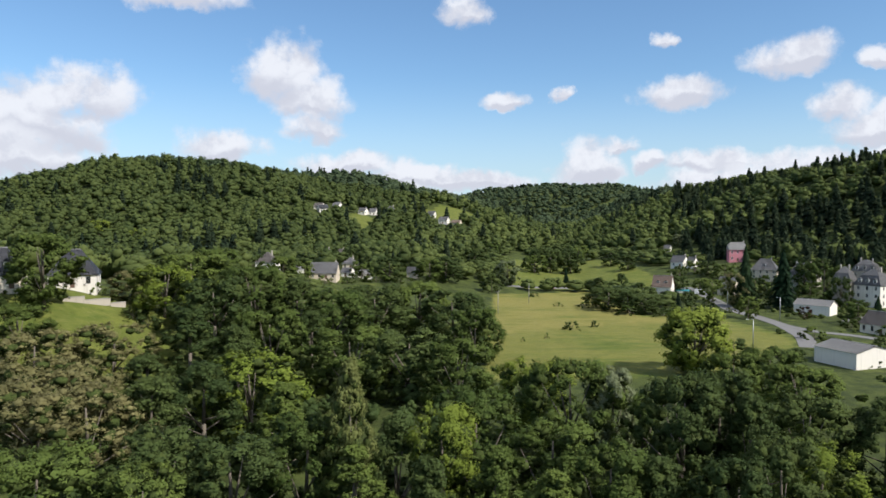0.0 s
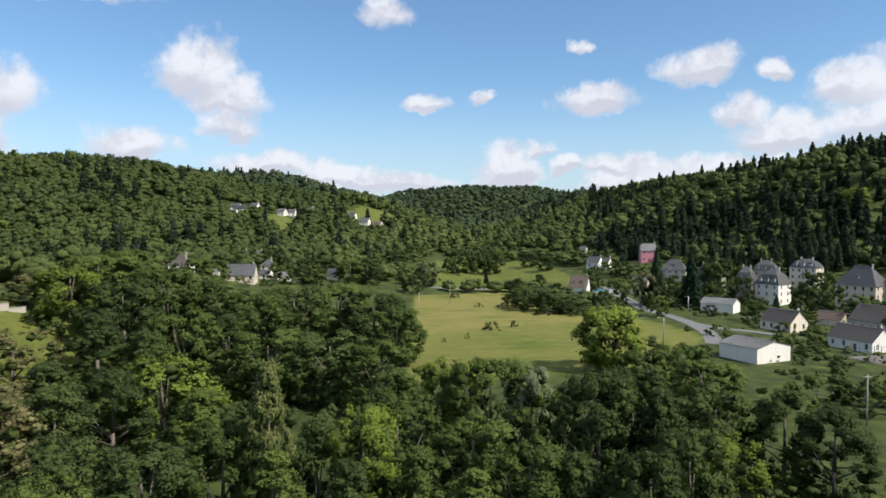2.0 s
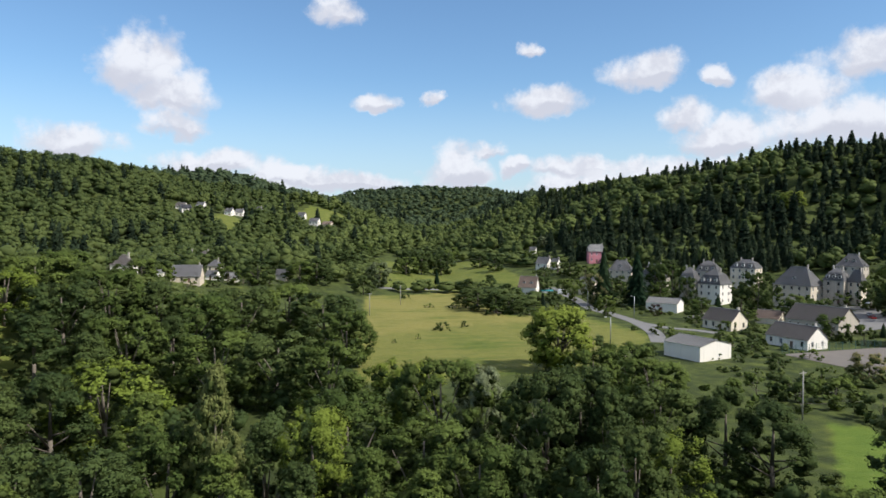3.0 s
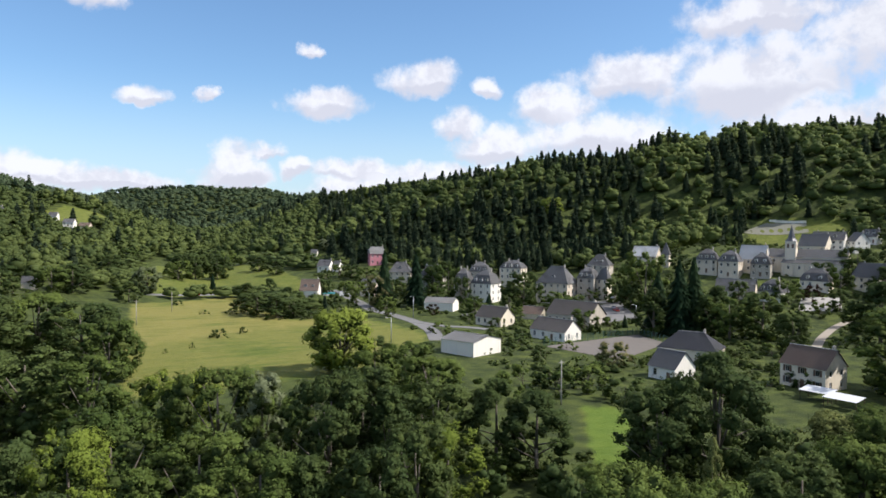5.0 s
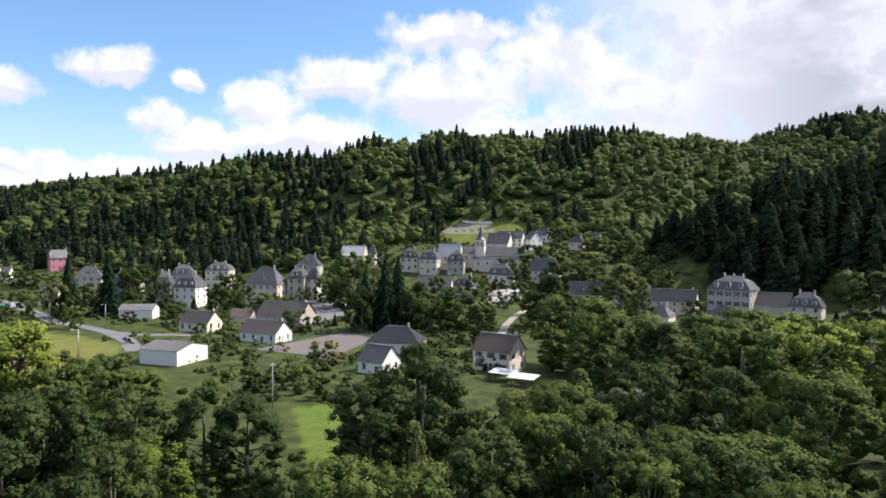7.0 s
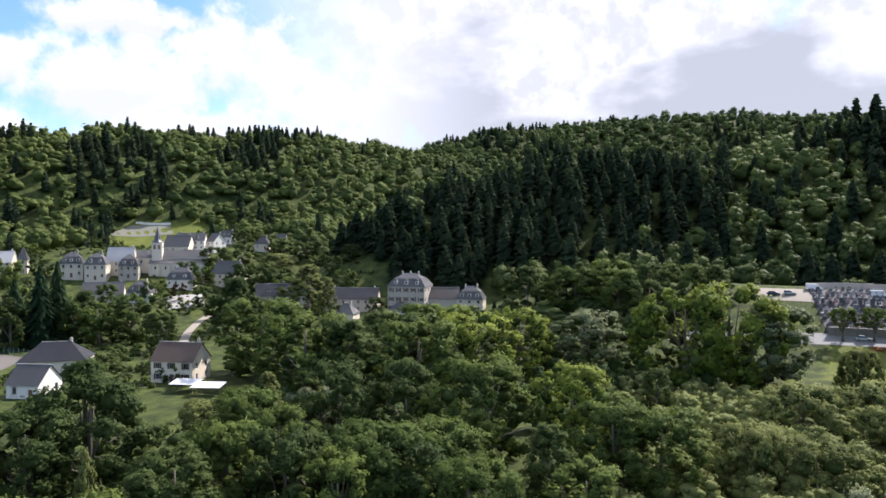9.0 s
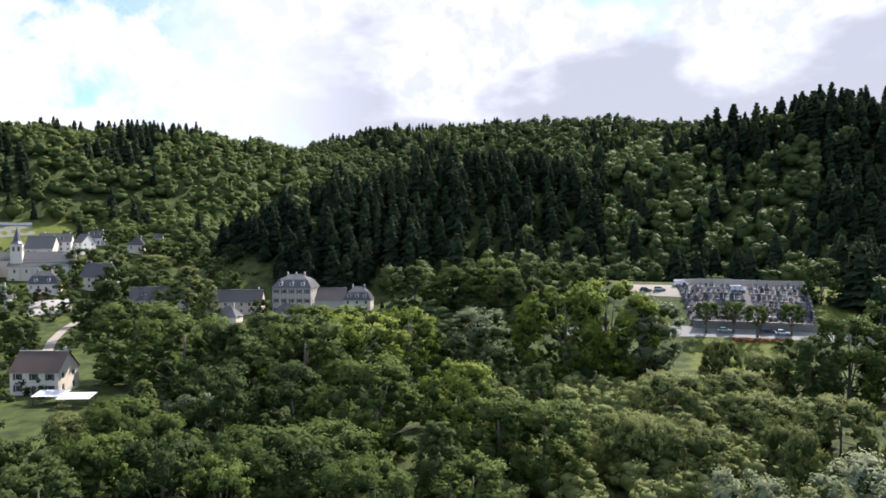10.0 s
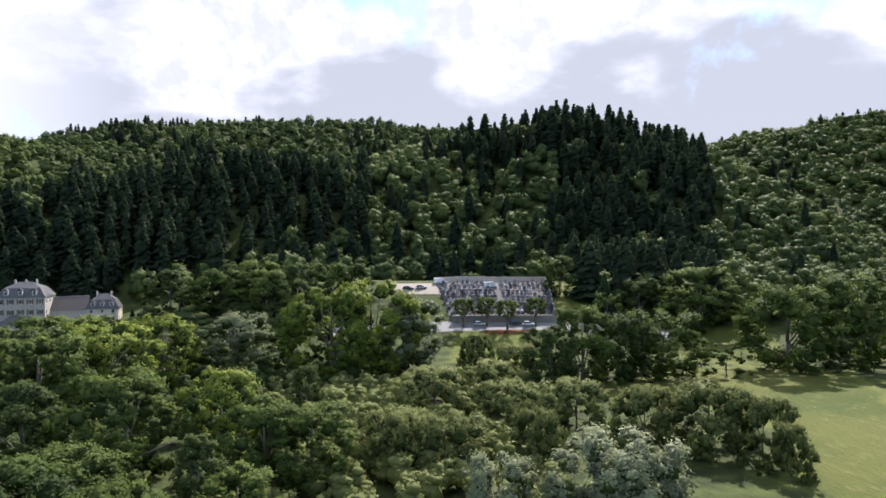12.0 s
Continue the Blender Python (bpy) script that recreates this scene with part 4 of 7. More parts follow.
WOOD_EDGE_TREES = [
    ("d", 271.2, 39.5, 16.0, 16.8), ("b", 262.4, 20.5, 16.0, 16.8), ("b", 256.5, 5.3, 16.0, 16.8), ("d", 246.7, -5.1, 15.0, 15.8), ("y", 179.5, -11.7, 23.9, 18.6),
    ("y", 183.6, -22.6, 24.9, 19.1), ("s", 187.1, -31.6, 19.2, 18.1), ("d", 151.7, -4.6, 10.0, 4.8), ("b", 79.2, 49.8, 13.0, 8.2), ("d", 77.2, 40.5, 13.0, 9.7),
    ("d", 81.5, 26.6, 12.0, 10.2), ("b", 74.9, 15.5, 12.0, 9.1), ("b", 74.1, 32.3, 12.0, 8.4), ("b", 82.3, 5.1, 11.0, 7.2), ("b", 77.9, 18.3, 11.0, 9.5),
    ("d", 89.8, 10.2, 13.0, 7.9), ("d", 269.3, 18.8, 15.0, 15.0), ("b", 266.0, 8.0, 16.0, 15.0), ("d", 262.0, -4.6, 15.0, 14.0), ("b", 258.0, -16.0, 15.0, 14.0),
    ("d", 256.0, -27.0, 14.0, 12.0)]
grove(WOOD_EDGE_TREES, 12)
WILLOWS = [
    ("w", 143.1, -30.4, 9.2, 16.0), ("w", 153.2, -45.8, 8.0, 14.0), ("w", 110.0, -16.4, 9.2, 11.5), ("w", 105.5, -24.1, 9.2, 14.6), ("w", 132.1, -42.6, 8.0, 14.0),
    ("w", 188.7, -52.7, 9.2, 9.4), ("w", 169.0, -56.5, 9.2, 13.5), ("w", 123.8, -53.5, 9.2, 15.0), ("s", 71.2, -35.4, 15.0, 12.6), ("s", 72.4, -22.2, 13.0, 8.4),
    ("s", 70.8, -37.9, 13.0, 9.6), ("w", 111.4, -60.7, 10.3, 12.1), ("w", 106.4, -70.0, 11.5, 17.2), ("w", 99.1, -74.8, 10.3, 10.9), ("w", 91.5, -73.9, 8.0, 7.5),
    ("w", 106.9, -18.4, 9.2, 11.2), ("w", 195.9, -53.5, 8.0, 8.9), ("w", 105.5, -38.9, 9.2, 9.8)]
grove(WILLOWS, 13)
VILLAGE_TREES = [
    ("c", 126.6, 310.1, 26.3, 12.3), ("c", 139.9, 303.5, 25.3, 12.2), ("r", 123.7, 311.3, 15.0, 9.6), ("g", 171.0, 330.5, 18.1, 13.0), ("g", 182.2, 276.1, 17.8, 12.1),
    ("g", 228.1, 245.5, 26.8, 16.0), ("c", 187.7, 185.5, 26.8, 12.6), ("c", 194.5, 185.1, 27.6, 12.8), ("c", 186.8, 194.7, 22.2, 12.0), ("d", 204.8, 183.1, 17.4, 14.1), ("d", 180.5, 190.0, 17.0, 11.5), ("d", 196.5, 177.5, 15.0, 11.0),
    ("g", 196.1, 170.6, 15.1, 14.5), ("g", 205.3, 164.7, 16.5, 16.7), ("d", 190.1, 142.0, 12.7, 8.3), ("d", 232.9, 141.6, 20.6, 21.6), ("m", 287.2, 205.2, 7.5, 7.8),
    ("g", 284.9, 190.7, 9.5, 9.9), ("d", 329.5, 212.4, 15.9, 15.0)]
grove(VILLAGE_TREES, 14)
UPPER_VILLAGE_TREES = [
    ("g", 387.9, 232.1, 10.0, 10.5), ("g", 359.4, 213.4, 11.0, 11.6), ("w", 364.3, 196.1, 8.0, 16.0), ("g", 383.5, 201.3, 11.0, 11.6), ("g", 384.4, 188.9, 11.0, 11.6),
    ("g", 421.0, 348.6, 13.0, 13.7), ("g", 251.8, 282.1, 12.0, 12.0), ("g", 303.2, 408.7, 9.0, 9.5), ("g", 290.8, 412.2, 7.0, 7.4), ("g", 72.4, 184.1, 7.0, 7.4),
    ("y", 329.5, 459.7, 14.0, 14.7), ("g", 294.4, 149.7, 14.0, 14.7), ("s", 182.9, 578.0, 10.0, 10.5), ("g", 128.0, 370.6, 7.0, 7.4), ("g", 131.7, 307.0, 7.0, 7.4),
    ("m", 134.0, 273.1, 5.0, 4.8), ("h", 106.4, 293.4, 3.0, 6.0)]
grove(UPPER_VILLAGE_TREES, 15)
FIELD_TREES = [
    ("d", 75.6, 368.9, 9.0, 9.5), ("d", 89.3, 380.9, 10.0, 10.5), ("d", 87.3, 334.7, 9.0, 9.5), ("g", 50.9, 451.5, 12.0, 12.6), ("g", 70.0, 515.8, 13.0, 13.7),
    ("g", 83.0, 520.5, 13.0, 13.7), ("g", 93.5, 535.4, 13.0, 13.7), ("g", 106.9, 486.5, 11.0, 11.6), ("g", 110.7, 454.6, 10.0, 10.5), 
    ("h", 40.6, 245.0, 3.0, 5.5), ("h", 49.6, 251.3, 2.5, 2.9), ("h", 29.4, 226.4, 2.0, 1.6), ("h", 21.2, 220.7, 1.5, 1.5), ("h", 40.2, 357.4, 2.5, 5.0), ("d", 63.0, 314.0, 8.5, 12.0), ("d", 65.5, 301.0, 9.5, 13.0), ("d", 71.0, 291.0, 9.0, 12.0), ("d", 77.0, 287.0, 7.5, 11.0),
    ("h", 70.0, 284.0, 4.0, 9.0), ("h", 82.0, 278.0, 3.5, 8.0), ("d", 52.0, 460.0, 15.0, 13.0), ("d", 64.0, 474.0, 16.0, 14.0), ("d", 78.0, 478.0, 15.0, 14.0), ("s", 29.3, 392.0, 14.0, 11.0)]
grove(FIELD_TREES, 16)
HEDGE_TREES = [
    ("h", 45.7, 314.5, 2.0, 4.0), ("h", 56.9, 310.0, 2.5, 5.0), ("h", 89.7, 294.9, 3.0, 6.0), ("h", 100.1, 296.8, 3.0, 6.0), ("d", 19.3, 364.4, 10.0, 10.5),
    ("d", 12.9, 437.9, 12.0, 12.6), ("g", 31.9, 598.6, 12.0, 12.6), ("h", 82.9, 295.8, 4.0, 8.0), ("c", 66.3, 421.8, 9.0, 4.8), ("g", 140.3, 473.6, 10.0, 10.5),
    ("g", 147.6, 388.8, 9.0, 9.5), ("g", 138.3, 410.4, 8.0, 8.4), ("m", -90.7, 172.8, 4.5, 3.4), ("h", -88.4, 173.0, 3.0, 4.0), ("h", -75.7, 165.5, 3.0, 6.0),
    ("h", -71.6, 164.4, 3.0, 6.0), ("h", -67.2, 173.0, 4.0, 8.0)]
grove(HEDGE_TREES, 17)
GARDEN_TREES = [
    ("h", 140.6, 229.8, 4.0, 7.3), ("h", 111.3, 205.8, 4.0, 7.4), ("h", 124.1, 191.3, 3.0, 6.0), ("h", 121.4, 174.6, 3.0, 6.0), ("h", 106.8, 183.2, 3.0, 5.1),
    ("h", 113.5, 224.5, 4.0, 8.0), ("h", 163.9, 206.5, 3.5, 7.0), ("h", 139.8, 253.7, 3.0, 6.0), ("c", 185.0, 210.2, 5.0, 3.1), ("h", 134.4, 179.3, 3.0, 6.0),
    ("h", 168.9, 144.7, 3.0, 6.0), ("h", 152.8, 109.7, 5.0, 9.0), ("y", 160.4, 256.2, 4.0, 3.4), ("g", 224.1, 278.1, 6.0, 6.3), ("h", 181.2, 142.1, 4.0, 7.3)]
grove(GARDEN_TREES, 18)
HAMLET_TREES = [
    ("g", -73.2, 306.3, 9.3, 9.7), ("g", -65.1, 308.4, 9.1, 6.5), ("h", -68.0, 294.2, 4.8, 7.2), ("g", -44.1, 336.8, 9.9, 9.2), ("g", -31.9, 350.4, 12.9, 13.5),
    ("h", -37.9, 342.1, 5.6, 10.9), ("g", -12.9, 369.3, 12.6, 13.3), ("h", -26.5, 353.4, 4.6, 9.2), ("h", -57.2, 312.6, 3.8, 7.7), ("h", -48.7, 322.8, 3.4, 6.9),
    ("g", -76.9, 264.0, 9.7, 9.6), ("g", -59.3, 403.9, 9.9, 7.8), ("g", -85.0, 436.5, 11.4, 8.5), ("g", -41.2, 417.4, 11.9, 12.5), ("d", -24.3, 413.5, 10.1, 10.6),
    ("d", -4.2, 376.3, 13.8, 14.5), ("h", -71.7, 266.7, 4.8, 8.8)]
grove(HAMLET_TREES, 19)
STREET_TREES = [
    ("g", 169.1, 312.7, 13.3, 8.5), ("g", 155.9, 312.7, 11.3, 9.4), ("g", 153.9, 346.0, 11.0, 9.6), ("g", 176.4, 279.4, 11.6, 8.9), ("g", 190.8, 280.4, 11.1, 8.1),
    ("g", 191.8, 261.6, 9.8, 10.3), ("g", 227.4, 265.5, 12.1, 9.5), ("d", 223.6, 250.1, 12.1, 10.7), ("g", 263.0, 224.0, 10.8, 9.3), ("g", 276.5, 209.4, 11.9, 9.9),
    ("g", 311.0, 217.6, 10.8, 9.1), ("d", 317.8, 192.3, 13.6, 11.8), ("g", 321.3, 183.5, 14.7, 14.7), ("d", 315.9, 168.8, 15.3, 14.2), ("g", 306.8, 205.5, 12.4, 8.8),
    ("c", 153.4, 258.6, 10.3, 6.2), ("g", 164.4, 208.8, 8.6, 8.5), ("h", 167.3, 197.6, 6.3, 8.2), ("d", 225.6, 219.7, 15.0, 10.0), ("g", 120.1, 331.3, 11.2, 10.1),
    ("d", 171.2, 349.0, 15.7, 9.3)]
grove(STREET_TREES, 20)
MEADOW_TREES = [
    ("d", 156.6, -61.3, 15.0, 12.0), ("b", 160.6, -70.9, 18.6, 14.0), ("d", 164.5, -82.6, 16.1, 13.2), ("b", 164.8, -94.6, 16.8, 17.6), ("b", 163.2, -130.9, 22.6, 20.0),
    ("b", 161.8, -153.6, 24.7, 21.3), ("c", 229.3, -109.7, 14.7, 10.1), ("g", 226.6, -121.3, 13.1, 13.8), ("b", 214.5, -137.8, 19.5, 20.5), ("g", 248.7, -100.8, 15.1, 12.0),
    ("g", 203.8, -149.5, 12.3, 7.2), ("g", 208.2, -133.1, 12.3, 8.3), ("g", 222.5, -107.5, 11.2, 8.3), ("h", 160.6, -110.5, 5.9, 11.8), ("h", 160.0, -143.8, 4.6, 9.2),
    ("h", 178.2, -166.1, 4.3, 8.6), ("h", 163.1, -100.8, 3.7, 7.4), ("h", 197.0, -117.0, 4.0, 8.0), ("h", 190.0, -124.0, 4.5, 8.0), ("h", 183.0, -131.0, 4.0, 7.5),
    ("h", 160.0, -66.0, 4.0, 8.0), ("h", 162.0, -78.0, 4.5, 9.0), ("h", 163.0, -88.0, 4.5, 9.0)]
grove(MEADOW_TREES, 21)
GROVES = [STREAM_TREES_WEST, GROVE_TREES, BANK_TREES, STREAM_TREES_MIDDLE, LANE_TREES, STREAM_TREES_EAST, BIG_TREES, WOOD_EDGE_TREES, WILLOWS, VILLAGE_TREES, UPPER_VILLAGE_TREES, FIELD_TREES, HEDGE_TREES, GARDEN_TREES, HAMLET_TREES, STREET_TREES, MEADOW_TREES]


def undergrowth():
    """Lower trees that close the woods along the stream, too many to count."""
    rng = np.random.default_rng(99)
    taken = np.array([(r[1], r[2]) for g in GROVES for r in g])
    rows = []
    for gx in np.arange(-160, 240, 7.5):
        for gy in np.arange(-190, 240, 7.5):
            x, y = gx + rng.uniform(-3, 3), gy + rng.uniform(-3, 3)
            b, r = polar(x, y)
            at = np.array([x]), np.array([y])
            if not (-42 < b < 97 and 62 < r < 225) or meadow(*at)[0] or settled(*at)[0] or np.min(np.hypot(taken[:, 0] - x, taken[:, 1] - y)) < 4.0:
                continue
            if b < -20 and r > 112 or 3 <= b < 52 and r > 104 or 44 < b < 60 and r > 116 or b > 88 and r < 172:
                continue
            h = rng.uniform(3.5, 6) if b < 3 else rng.uniform(4, 6.5) if b < 52 else rng.uniform(5.5, 8.5) if r < 115 or b > 90 else rng.uniform(5, 8)
            rows.append((x, y, h, h * rng.uniform(1.0, 1.35)))
    x, y, h, w = np.array(rows).T
    low = []
    for gx in np.arange(70, 180, 4.2):
        for gy in np.arange(-75, 15, 4.2):
            px, py = gx + rng.uniform(-2, 2), gy + rng.uniform(-2, 2)
            b, r = polar(px, py)
            if 87 < b < 113 and 84 < r < 174 and np.min(np.hypot(taken[:, 0] - px, taken[:, 1] - py)) > 3:
                low.append((px, py, rng.uniform(3.0, 6.0)))
    lx, ly, lh = np.array(low).T
    woodland("wood", "low grey-green willow scrub of TREES bushes", lx, ly, lh, lh * 1.35, np.zeros(len(lx), bool), 3, 8, LEAF["grey"])
    woodland("wood", "low TREES trees along the stream", x, y, h, w, np.zeros(len(x), bool), 3, 6, LEAF["dark"])


undergrowth()


# ------------------------------------------------------------------ houses
def box(bm, x0, y0, z0, x1, y1, z1):
    m = Matrix.Translation(((x0 + x1) / 2, (y0 + y1) / 2, (z0 + z1) / 2)) @ Matrix.Diagonal((x1 - x0, y1 - y0, z1 - z0, 1))
    bmesh.ops.create_cube(bm, size=1, matrix=m)


def box_part(name, x0, y0, z0, x1, y1, z1, mat, parent=None, label="", bevel=0.0):
    bm = bmesh.new()
    box(bm, x0, y0, z0, x1, y1, z1)
    if bevel:
        bmesh.ops.bevel(bm, geom=bm.edges[:], offset=bevel, segments=1, affect="EDGES")
    return part(name, bm, mat, parent, label)


def frame_mesh():
    """A window frame 1 wide and 1 high with a middle bar, in the plane y = 0."""
    bm = bmesh.new()
    xs, zs = (-0.5, -0.41, -0.04, 0.04, 0.41, 0.5), (-0.5, -0.42, 0.42, 0.5)
    grid = [[bm.verts.new((x, -0.05, z)) for z in zs] for x in xs]
    for i in range(5):
        for k in range(3):
            if not (i in (1, 3) and k == 1):
                bm.faces.new((grid[i][k], grid[i + 1][k], grid[i + 1][k + 1], grid[i][k + 1]))
    bmesh.ops.solidify(bm, geom=bm.faces[:], thickness=0.1)
    me = bpy.data.meshes.new("window")
    bm.to_mesh(me)
    bm.free()
    me.materials.append(PAINT)
    return me


def slab_mesh(name, mat, y0, y1):
    bm = bmesh.new()
    box(bm, -0.5, y0, -0.5, 0.5, y1, 0.5)
    me = bpy.data.meshes.new(name)
    bm.to_mesh(me)
    bm.free()
    me.materials.append(mat)
    return me


WINDOW_FRAME, WINDOW_PANE = frame_mesh(), slab_mesh("pane", GLASS, 0.04, 0.07)
SHUTTER_LEAF, DOOR_LEAF = slab_mesh("shutter", SHUTTER, -0.06, -0.02), slab_mesh("door", SHUTTER, 0.02, 0.09)


def fit_in(name, me, parent, m):
    ob = new(name, me)
    ob.parent = parent
    ob.matrix_basis = m
    return ob


def walled(bm, a, b, height, holes):
    """An upright wall from a to b with real openings 0.2 deep. holes: (left, right, foot, head) in metres along the wall."""
    a, b = Vector(a), Vector(b)
    u = (b - a)
    width = u.length
    u.normalize()
    inward = Vector((-u.y, u.x, 0))
    xs = sorted({0.0, width, *[h[0] for h in holes], *[h[1] for h in holes]})
    zs = sorted({0.0, height, *[h[2] for h in holes], *[h[3] for h in holes]})

    def p(x, z, d=0.0):
        return bm.verts.new(a + u * x + inward * d + Vector((0, 0, z)))

    for x0, x1 in zip(xs, xs[1:]):
        for z0, z1 in zip(zs, zs[1:]):
            cx, cz = (x0 + x1) / 2, (z0 + z1) / 2
            if any(h[0] < cx < h[1] and h[2] < cz < h[3] for h in holes):
                continue
            bm.faces.new((p(x0, z0), p(x1, z0), p(x1, z1), p(x0, z1)))
    for l, r, f, h in holes:
        for q in (((l, f), (r, f)), ((r, f), (r, h)), ((r, h), (l, h)), ((l, h), (l, f))):
            (x0, z0), (x1, z1) = q
            bm.faces.new((p(x0, z0), p(x0, z0, 0.2), p(x1, z1, 0.2), p(x1, z1)))


def roof_shape(style, w, d, eave, ridge, over):
    """Corners and faces of the roof's outer skin. The ridge runs along x."""
    x, y, rise = w / 2 + over, d / 2 + over, ridge - eave
    drop = over * rise / (d / 2) * 0.6
    e = eave - drop
    low = [(-x, -y, e), (x, -y, e), (x, y, e), (-x, y, e)]
    if style == "gable":
        return low + [(-x, 0, ridge), (x, 0, ridge)], [(0, 1, 5, 4), (2, 3, 4, 5), (1, 2, 5), (3, 0, 4)]
    if style == "hip":
        k = max(w / 2 - d / 2 * 0.85, w * 0.08)
        return low + [(-k, 0, ridge), (k, 0, ridge)], [(0, 1, 5, 4), (2, 3, 4, 5), (1, 2, 5), (3, 0, 4)]
    if style == "halfhip":
        k, zz = w / 2 - d * 0.12, eave + rise * 0.55
        yy = y * 0.47
        v = low + [(-k, 0, ridge), (k, 0, ridge), (-x, -yy, zz), (-x, yy, zz), (x, -yy, zz), (x, yy, zz)]
        return v, [(0, 1, 8, 5, 4, 6), (2, 3, 7, 4, 5, 9), (8, 9, 5), (7, 6, 4), (1, 2, 9, 8), (3, 0, 6, 7)]
    # mansard: a steep skirt and a shallow hipped top
    s, zz = min(w, d) * 0.17 + over, eave + rise * 0.62
    mid = [(-x + s, -y + s, zz), (x - s, -y + s, zz), (x - s, y - s, zz), (-x + s, y - s, zz)]
    k = max(w / 2 - d / 2 * 0.9, w * 0.08)
    v = low + mid + [(-k, 0, ridge), (k, 0, ridge)]
    return v, [(0, 1, 5, 4), (1, 2, 6, 5), (2, 3, 7, 6), (3, 0, 4, 7), (4, 5, 9, 8), (6, 7, 8, 9), (5, 6, 9), (7, 4, 8)]


def window_at(root, x, y, z, w, h, turn, shutters):
    m = Matrix.Translation((x, y, z)) @ Matrix.Rotation(turn, 4, "Z") @ Matrix.Translation((0, 0.1, 0)) @ Matrix.Diagonal((w, 1, h, 1))
    win = fit_in("window", WINDOW_FRAME, root, m)
    fit_in("pane", WINDOW_PANE, win, Matrix.Diagonal((0.86, 1, 0.86, 1)))
    if shutters:
        for s in (-1, 1):
            fit_in("shutter", SHUTTER_LEAF, win, Matrix.Translation((s * 0.78, -0.08, 0)) @ Matrix.Diagonal((0.5, 1, 1, 1)))


def house(label, x, y, turn, w, d, eave, ridge, style="gable", wall="white", roof="slate", dormers=0, chimneys=1, shutters=False, bays=None, sink=0.4, name="house", openings=True, z=None):
    """A house with its front along -y before it is turned. eave and ridge are heights over the ground."""
    root = new(name)
    tagged(root, label, "house")
    gz = float(ground(x, y)) if z is None else z
    root.matrix_basis = Matrix.Translation((x, y, gz)) @ Matrix.Rotation(math.radians(turn), 4, "Z")
    floors = max(1, int(round(eave / 3.3)))
    storey = eave / floors
    ww, wh = 1.05, min(1.75, storey * 0.54)
    bm = bmesh.new()
    sides = [((-w / 2, -d / 2, 0), (w / 2, -d / 2, 0), w, 0.0), ((w / 2, -d / 2, 0), (w / 2, d / 2, 0), d, math.pi / 2),
             ((w / 2, d / 2, 0), (-w / 2, d / 2, 0), w, math.pi), ((-w / 2, d / 2, 0), (-w / 2, -d / 2, 0), d, -math.pi / 2)]
    todo, doors = [], []
    for i, (a, b, length, rot) in enumerate(sides):
        n = (bays if (bays and i in (0, 2)) else max(1, int(length / (3.0 if i in (0, 2) else 3.8)))) if openings else 0
        holes = []
        for f in range(floors):
            for k in range(n):
                c = length * (k + 0.5) / n
                zc = f * storey + storey * 0.55
                t = c / length
                px, py = a[0] + (b[0] - a[0]) * t, a[1] + (b[1] - a[1]) * t
                if i == 0 and f == 0 and k == n // 2:
                    holes.append((c - 0.55, c + 0.55, 0.05, 2.15))
                    doors.append((px, py, 1.1))
                    continue
                holes.append((c - ww / 2, c + ww / 2, zc - wh / 2, zc + wh / 2))
                todo.append((px, py, zc, rot))
        a2, b2 = Vector(a), Vector(b)
        walled(bm, a2, b2, eave, holes)
        if sink:
            q = [bm.verts.new(v) for v in (a2 + Vector((0, 0, -sink - 1.5)), b2 + Vector((0, 0, -sink - 1.5)), b2, a2)]
            bm.faces.new(q)
    if style in ("gable", "halfhip"):
        for s in (-1, 1):
            top = ridge - 0.12 if style == "gable" else eave + (ridge - eave) * 0.5
            pts = [(s * w / 2, -d / 2, eave), (s * w / 2, d / 2, eave)]
            pts += [(s * w / 2, 0, top)] if style == "gable" else [(s * w / 2, d * 0.23, top), (s * w / 2, -d * 0.23, top)]
            q = [bm.verts.new(v) for v in pts]
            bm.faces.new(q if s > 0 else q[::-1])
    part("wall", bm, WALLS[wall], root)
    for px, py, zc, rot in todo:
        window_at(root, px, py, zc, ww, wh, rot, shutters and rot == 0.0)
    for px, py, zc in doors:
        fit_in("door", DOOR_LEAF, root, Matrix.Translation((px, py + 0.08, zc)) @ Matrix.Diagonal((1.08, 1, 2.08, 1)))
    over = 0.35
    v, faces = roof_shape(style, w, d, eave, ridge, over)
    bm = bmesh.new()
    bv = [bm.verts.new(p) for p in v]
    for f in faces:
        if style in ("gable",) and len(f) == 3:
            continue
        bm.faces.new([bv[k] for k in f])
    bmesh.ops.solidify(bm, geom=bm.faces[:], thickness=0.16)
    r = part("roof", bm, ROOFS[roof], root)
    # ridge tiles
    k = [p for p in v if abs(p[1]) < 1e-6 and p[2] == ridge]
    bm = bmesh.new()
    box(bm, k[0][0] - 0.05, -0.16, ridge - 0.06, k[1][0] + 0.05, 0.16, ridge + 0.09)
    part("ridge_cap", bm, ROOFS["greysheet"], r)
    rise = ridge - eave
    for j in range(chimneys):
        cx = (w * 0.42, -w * 0.36, 0.0)[j % 3]
        if style in ("hip", "mansard"):
            cx = (w * 0.22, -w * 0.22, 0.0)[j % 3]
        bm = bmesh.new()
        box(bm, cx - 0.28, 0.1, ridge - rise * 0.45, cx + 0.28, 0.85, ridge + 0.7)
        box(bm, cx - 0.34, 0.04, ridge + 0.7, cx + 0.34, 0.91, ridge + 0.8)
        box(bm, cx - 0.12, 0.35, ridge + 0.8, cx + 0.12, 0.6, ridge + 1.1)
        part("chimney", bm, CHIMNEY, root)
